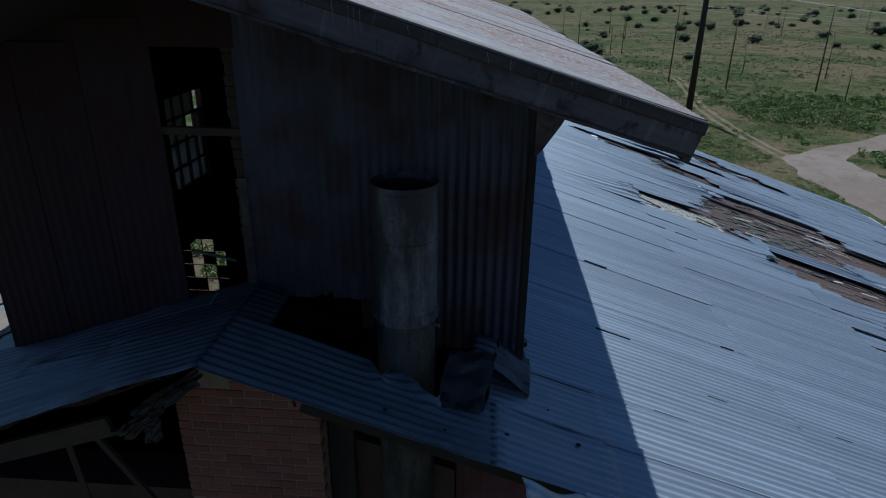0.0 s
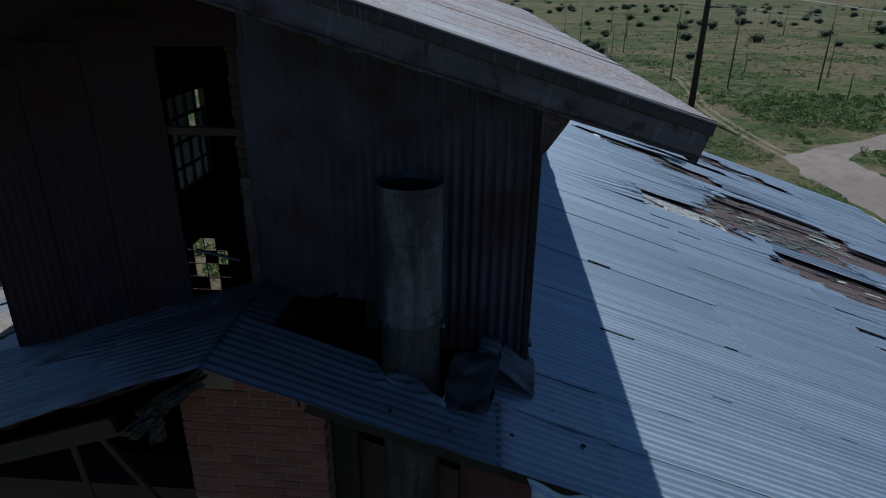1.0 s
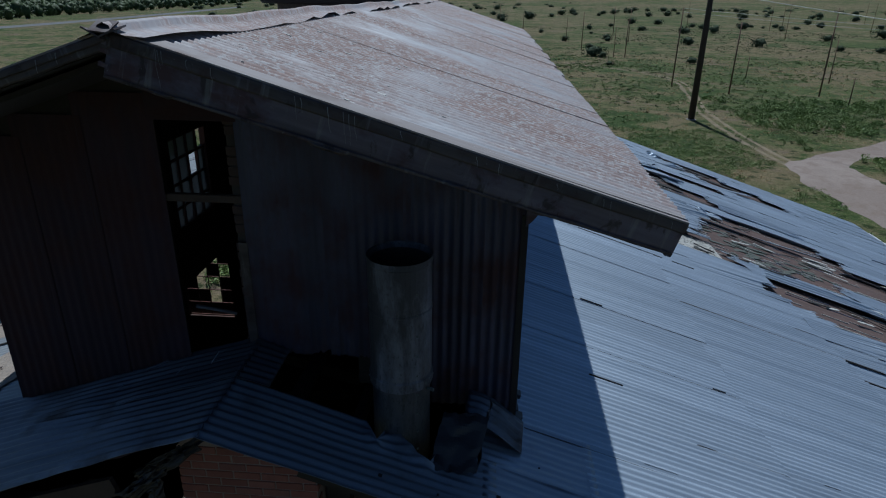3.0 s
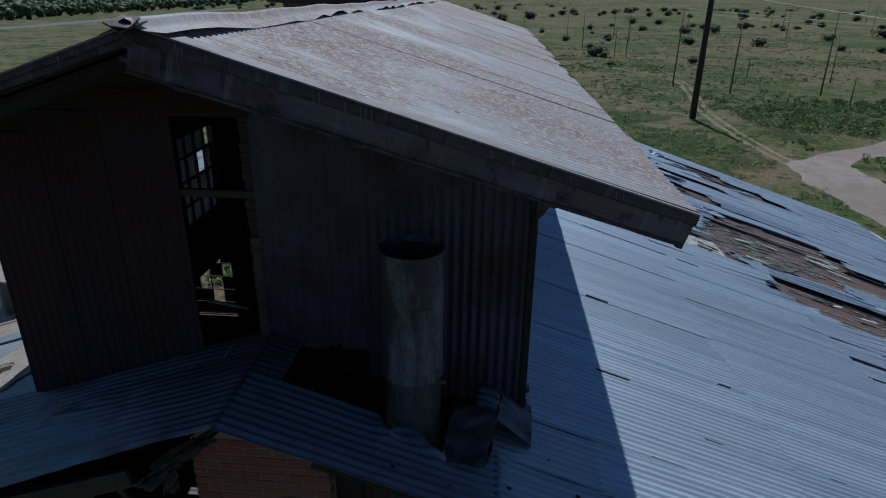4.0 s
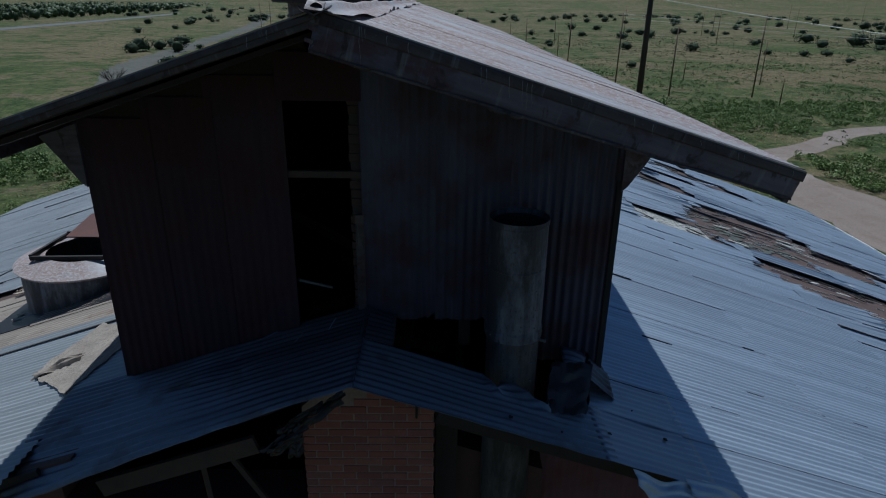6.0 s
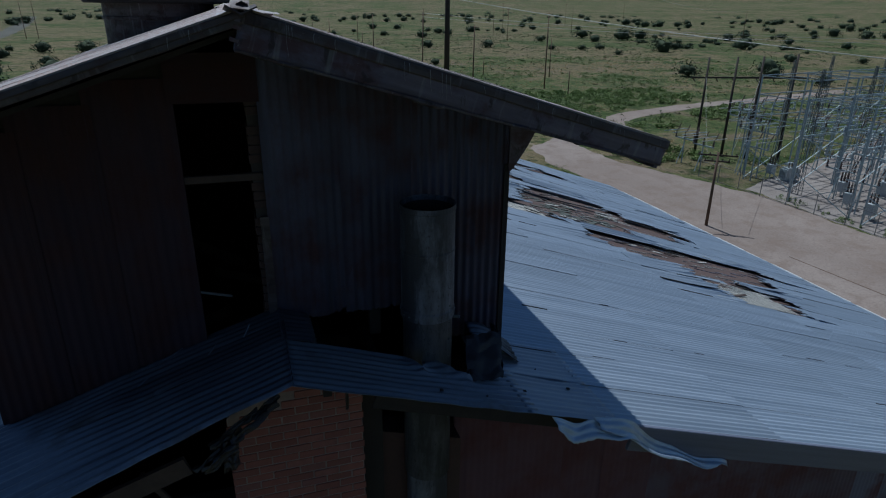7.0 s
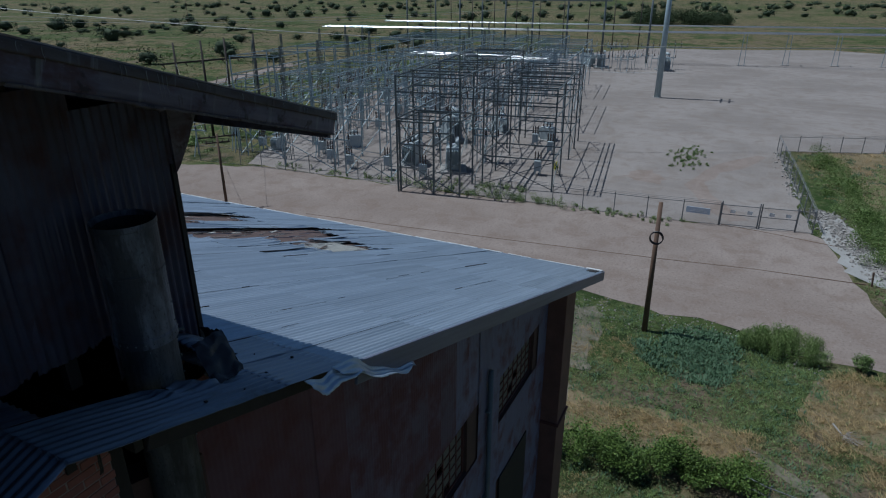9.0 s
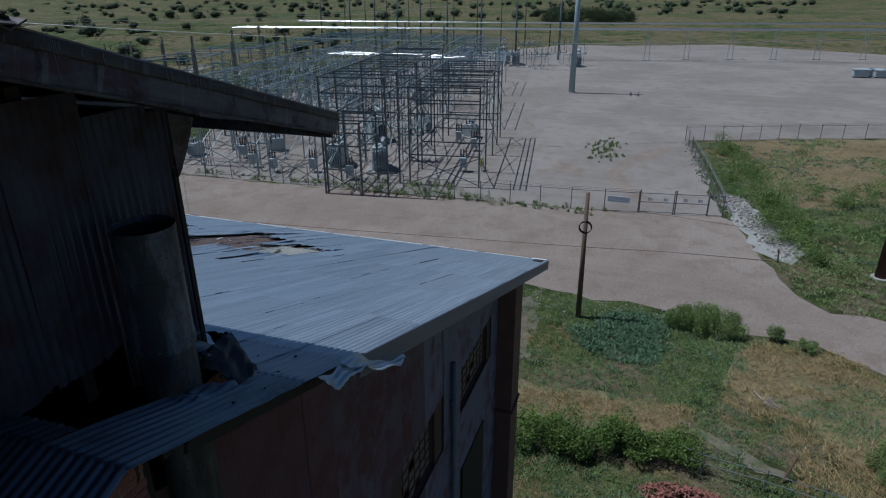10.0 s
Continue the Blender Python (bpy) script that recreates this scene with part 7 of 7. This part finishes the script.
    for _ in range(1500):
        x, y = rng.uniform(-75, -19), rng.uniform(18, 80)
        if noise.noise((x * 0.08, y * 0.08, 3)) > -0.35:
            meadow.append((x, y, rng.uniform(0.5, 1.3), rng.uniform(0.5, 1.3)))
    stuff_cloud("tall_weeds", meadow, "brush", "tall lush green weeds beside the building", "weeds", 77, 0.30, 2, 60)
    for _ in range(700):
        x, y = rng.uniform(-85, -30), rng.uniform(38, 95)
        lush.append((x, y, rng.uniform(0.4, 1.2), rng.uniform(0.3, 1.0)))
    clumps = []
    for _ in range(520):
        x, y = rng.uniform(44, 96), rng.uniform(88, 134)
        off = abs(y - 101 - (x - 67) * 0.33) if x > 60 else abs(y - 84 - (x - 45) * 0.75)
        if off > 4.5 and noise.noise((x * 0.07, y * 0.07, 9)) > -0.2:
            clumps.append((x, y, rng.uniform(0.6, 1.7), rng.uniform(0.5, 1.2)))
    for _ in range(60):
        clumps.append((rng.uniform(47.5, 58), rng.uniform(66, 82), rng.uniform(0.6, 1.5), rng.uniform(0.6, 1.2)))
    stuff_cloud("green_clumps", clumps, "brush", "round green clumps of brush along the side road", "brush", 75, 0.24, 4, 60)
    stuff_cloud("lush_weeds", lush, "brush", "lush green weeds beside the roads", "weeds", 73, 0.17, 2, 30)
    far = []
    for _ in range(16000):
        x, y = rng.uniform(-40, 330), rng.uniform(90, 430)
        if noise.noise((x * 0.02, y * 0.02, 4)) + 0.5 * noise.noise((x * 0.09, y * 0.09, 1)) > -0.1 and not (150 < x < 262 and y < 75) and len(far) < 6500 and abs(x - 39) > 3:
            far.append((x, y, rng.uniform(0.4, 1.3), rng.uniform(0.3, 0.8)))
    stuff_cloud("range_scrub", far, "woods", "low dark scrub dotted over the far range", "scrub", 74, 0.3, 1, 16, 0.15)
    stuff_cloud("low_scrub", spots, "weed", "low green scrub in the grass", "scrub", 71, 0.28, 2, 20)
    stuff_cloud("dry_scrub", dry, "straw", "low dry grass clumps in the range", "scrub", 72, 0.2, 2, 22)


near_growth()

def feathery_bush(x, y, rx, ry, h, mat, label, seed, n=46):
    """A broad soft bush of upright plumes."""
    rng = random.Random(seed)
    t = thing("green_bush", Matrix.Translation((x, y, 0)))
    tagged(t, label, "bush", group="green bushes")
    cs = []
    for k in range(n):
        a, d = rng.uniform(0, 6.28), math.sqrt(rng.random())
        px, py = rx * d * math.cos(a), ry * d * math.sin(a)
        top = h * (1 - 0.45 * d * d) * rng.uniform(0.75, 1.05)
        cs.append((px, py, top * 0.5, 0.36, 0.36, top * 0.5))
        if k % 5 == 0:
            part("stem", rod((px * 0.4, py * 0.4, 0), (px, py, top * 0.7), 0.03, 0.01, 5), M["timber"], t)
    v, f = leaf_cloud(rng, cs, 0.038, 520, 1.0, 1.6)
    put("foliage", mesh_of("foliage", v, f, M[mat]), t)


feathery_bush(32.9, -3.9, 1.2, 2.3, 1.9, "brush", "broad soft bright green bush at the road edge", 80, 80)
feathery_bush(22.0, -11.6, 1.6, 1.8, 1.6, "brush", "broad soft bright green bush among dry grass", 85, 36)
shrub("small_bush", 32.7, -7.7, 0.55, 1.0, "weed", "small grey-green bush at the road edge", 81, 0.045, 8, 320)
shrub("small_bush", 31.9, -9.3, 0.6, 0.7, "weed", "small grey-green bush at the road edge", 82, 0.045, 8, 320)
shrub("yellow_shrub", 63.6, 18.9, 0.36, 1.5, "yellow", "upright yellow-flowering shrub beside a steel post", 83, 0.08, 7, 90)


def hedge_row():
    rng = random.Random(90)
    t = thing("hedge")
    tagged(t, "dense dark green overgrown hedge beside the building", "hedge")
    cs = []
    for k in range(46):
        f = rng.random()
        x, y = 19.0 + 1.3 * f + rng.gauss(0, 0.45), 6.0 - 8.6 * f + rng.gauss(0, 0.25)
        h = rng.uniform(0.6, 1.35) * (1 - 0.25 * f)
        cs.append((x, y, h, rng.uniform(0.45, 0.8), rng.uniform(0.45, 0.8), h * 0.6))
        if k % 4 == 0:
            part("stem", rod((x, y, 0), (x + rng.gauss(0, 0.2), y, h), 0.05, 0.02, 5), M["timber"], t)
    v, f = leaf_cloud(rng, cs, 0.06, 620)
    put("foliage", mesh_of("foliage", v, f, M["hedge"]), t)


hedge_row()


def loose_ground():
    rng = random.Random(95)
    # brick rubble
    bm = bmesh.new()
    for _ in range(700):
        a, d = rng.uniform(0, 6.28), 1.0 * math.sqrt(rng.random())
        x, y = 17.7 + 0.9 * d * math.cos(a), -2.6 + 2.0 * d * math.sin(a)
        z = 0.55 * (1 - d) * rng.random() + 0.02
        s = rng.uniform(0.04, 0.1)
        m = Matrix.Translation((x, y, z)) @ Euler((rng.random() * 3, rng.random() * 3, rng.random() * 3)).to_matrix().to_4x4()
        box(-s, -s * 0.55, -s * 0.4, s, s * 0.55, s * 0.4, m=m, bm=bm)
    tagged(part("brick_rubble", bm, M["brick"]), "heap of broken red bricks beside the hedge", "rubble", kind="stuff")
    # pale rocks at the road edge
    bm = bmesh.new()
    strip = [(62, -7.2), (56.5, -8.4), (51, -9.8), (47, -10.8)]
    for _ in range(1700):
        i = rng.randrange(3)
        f = rng.random()
        x = strip[i][0] + (strip[i + 1][0] - strip[i][0]) * f + rng.gauss(0, 0.5)
        y = strip[i][1] + (strip[i + 1][1] - strip[i][1]) * f + rng.gauss(0, 0.7)
        s = 0.03 + 0.15 * rng.random() ** 2.5
        m = Matrix.Translation((x, y, s * 0.2)) @ Euler((rng.random() * 3, rng.random() * 3, rng.random() * 3)).to_matrix().to_4x4()
        box(-s, -s * 0.7, -s * 0.5, s, s * 0.7, s * 0.5, m=m, bm=bm)
    for _ in range(400):
        x, y = rng.uniform(66, 86), 0
        y = -5.9 + (x - 62) * 0.08 + rng.gauss(0, 0.45)
        s = 0.03 + 0.15 * rng.random() ** 2.5
        m = Matrix.Translation((x, y, s * 0.2)) @ Euler((rng.random() * 3, rng.random() * 3, rng.random() * 3)).to_matrix().to_4x4()
        box(-s, -s * 0.7, -s * 0.5, s, s * 0.7, s * 0.5, m=m, bm=bm)
    tagged(part("riprap", bm, M["rock"]), "strip of pale broken rock along the fence and road", "rocks", kind="stuff")
    flat_patch("bare_patch", [(64, -9.5), (72, -8.6), (86, -7.4), (93, -18), (97, -34), (80, -34), (70, -24), (60, -14)], 0.02, M["litter"], "brown dry ground under sparse brush", "ground", 0.9, 1.0, 16)
    flat_patch("rock_bed", [(62.5, -6.7), (55, -7.2), (47.2, -8.3), (45.4, -10.4), (48.2, -12.2), (56, -10.2), (62, -8.4)], 0.03, M["concrete"], "pale gravelly bed under the rocks", "ground", 0.3, 1.0, 12)
    # stones along the near road edge
    bm = bmesh.new()
    for _ in range(420):
        y = rng.uniform(-6, 12)
        x = road_x(y) + rng.gauss(-0.9, 0.8) - (1.6 if y > 3 else 0) * rng.random()
        s = rng.uniform(0.02, 0.065)
        m = Matrix.Translation((x, y, s * 0.3)) @ Euler((rng.random() * 3, rng.random() * 3, rng.random() * 3)).to_matrix().to_4x4()
        box(-s, -s * 0.7, -s * 0.5, s, s * 0.7, s * 0.5, m=m, bm=bm)
    tagged(part("edge_stones", bm, M["rock"]), "small pale stones strewn along the road edge", "stones", kind="stuff")
    # old concrete path and a bleached log
    flat_patch("old_path", [(23.4, -2.0), (22.9, -1.8), (21.6, -3.8), (20.5, -5.6), (20.2, -6.8), (20.7, -6.7), (21.4, -5.6), (22.3, -4.0)], 0.035, M["soil"], "worn grey path through the weeds", "path", 0.16, 0.5, 13)
    flat_patch("bare_patch", [(33.6, 7.5), (31.5, 6.0), (28.5, 6.3), (26, 5.8), (26, 7.5), (30, 8.2), (33, 9.5)], 0.03, M["soil"], "bare dirt between weeds at the pole", "ground", 0.4, 0.6, 15)
    flat_patch("bare_patch", [(14, 11), (18.5, 7.4), (22, 5.4), (24.6, 6.2), (27, 8.2), (30, 10.5), (34.8, 10.8), (35.4, 14), (24, 16)], 0.026, M["soil"], "bare stony soil between sparse weeds", "ground", 0.28, 0.6, 17)
    flat_patch("straw_litter", [(20.6, 6.6), (24, 6.4), (24.4, 2), (24.0, -2.2), (22.2, -3), (21.2, 1)], 0.022, M["litter"], "ground covered in dry straw litter", "ground", 0.35, 0.5, 18)
    flat_patch("straw_litter", [(26.2, -5.2), (28, -4.6), (31.2, -5.6), (31.6, -9), (29.6, -13), (28, -19), (24, -22), (18, -16), (21.5, -10.5), (24.5, -8)], 0.022, M["litter"], "ground covered in dry straw litter", "ground", 0.28, 0.6, 19)
    # thin brown tubes stand in for the shadow lines of overhead wires
    tagged(cable("ground_cable", [(40.3, 36, 0.03), (41.2, 27, 0.025), (42.15, 19, 0.03), (43.2, 10.5, 0.025), (43.95, 4.5, 0.03), (45.0, -2, 0.025), (45.5, -9.3, 0.05)], 0.03, M["pole_wood"]), "thin brown tube on the dirt road standing in for a wire shadow", "cable", group="ground cables")
    tagged(cable("ground_cable", [(54.3, 0.9, 0.03), (53.9, -2.5, 0.025), (53.2, -6, 0.03), (52.2, -10.8, 0.05)], 0.03, M["pole_wood"]), "thin brown tube on the dirt road standing in for a wire shadow", "cable", group="ground cables")
    log = thing("fallen_log")
    tagged(log, "bleached grey fallen log with a tangle of twigs", "log")
    part("trunk", rod((26.7, -6.0, 0.12), (26.0, -6.35, 0.10), 0.055, 0.03, 8), M["rock"], log)
    for k in range(26):
        a = rng.uniform(0, 6.28)
        part("twig", rod((26.0, -6.4, 0.08), (25.8 + 0.5 * math.cos(a), -6.7 + 0.5 * math.sin(a), rng.uniform(0.05, 0.3)), 0.015, 0.006, 4), M["rock"], log)


loose_ground()


def far_growth():
    rng = random.Random(101)
    spots = [(x, y, r, 1.15 * r) for x, y, r in (
        (112, 284, 4.4), (161, 328, 4.0), (137, 268, 2.5), (203, 357, 6.0), (149, 262, 2.8), (159, 263, 3.5), (150, 234, 2.5), (215, 332, 8.0), (181, 246, 6.2), (196, 258, 4.0), (120, 492, 4.6),
        (-68, 183, 3.4), (-82, 227, 2.6), (-78, 195, 2.6), (-83, 258, 2.5), (-77, 258, 3.6), (-180, 481, 4.5), (-167, 423, 2.9), (-167, 370, 3.5), (-148, 711, 4.6), (230, 253, 6.0), (393, 543, 7.0), (402, 512, 5.3))]
    copse = []
    for _ in range(60):
        f = rng.random()
        f = 0.12 + 0.66 * f
        copse.append((403 + 32 * f + rng.gauss(0, 7), 84 - 78 * f, rng.uniform(2.5, 7), rng.uniform(4, 12)))
    for _ in range(34):
        spots.append((rng.uniform(205, 265), rng.uniform(245, 310), rng.uniform(1.5, 3.5), rng.uniform(1.5, 3)))
    tries = 0
    while len(spots) < 1150 and tries < 24000:
        tries += 1
        d = rng.uniform(190, 1500) ** 1.0
        a = rng.uniform(-0.45, 1.75)
        x, y = d * math.sin(a), d * math.cos(a)
        if noise.noise((x * 0.006, y * 0.006, 2)) + 0.0005 * (d - 500) < rng.uniform(-0.35, 0.45):
            continue
        if 150 < x < 262 and -75 < y < 75 or (a > 1.1 and d < 420):
            continue
        r = rng.uniform(1.4, 4.6) * (1 + 0.0006 * d)
        spots.append((x, y, r, r * rng.uniform(1.0, 1.4)))
    stuff_cloud("far_copse", copse, "woods", "dense green copse beyond the gravel yard", "trees", 105, 0.10, 6, 200, 0.3)
    stuff_cloud("juniper_scrub", spots, "juniper", "dark round junipers scattered over the dry range", "junipers", 102, 0.15, 6, 60, 0.22)
    mounds("juniper_thicket", spots, "juniper", "dense dark inner growth of the range junipers", "junipers", 104, 0.56, 0.34)
    tree = thing("bare_tree", Matrix.Translation((-67, 131, 0)))
    tagged(tree, "bare grey tree with spreading branches in the grass", "tree")
    trunk = part("trunk", rod((0, 0, -0.2), (0.2, 0, 2.6), 0.32, 0.2, 8), M["pole_dark"], tree)
    for k in range(16):
        a, up = k * 2.4, rng.uniform(2.2, 3.6)
        p, q = Vector((0.18, 0, rng.uniform(1.6, 2.6))), Vector((up * math.cos(a) * 0.9, up * math.sin(a) * 0.9, 2.6 + up * 0.8))
        part("limb", rod(p, q, 0.09, 0.03, 5), M["pole_dark"], tree)
        for z in range(4):
            e = q + Vector((rng.gauss(0, 0.8), rng.gauss(0, 0.8), rng.uniform(0.1, 1.0)))
            part("twig", rod(p.lerp(q, 0.55 + 0.1 * z), e, 0.03, 0.01, 4), M["pole_dark"], trunk)
    woods = []
    for _ in range(900):
        y = rng.uniform(330, 1500)
        x = -285 - 0.12 * (y - 330) - abs(rng.gauss(0, 130)) - 12
        woods.append((x, y, rng.uniform(4, 8), rng.uniform(6, 12)))
    stuff_cloud("far_woods", woods, "woods", "far belt of green woodland along the highway", "woods", 103, 0.22, 3, 46)
    mounds("woods_thicket", woods, "woods", "dense inner growth of the far woodland", "woods", 107, 0.55)


far_growth()
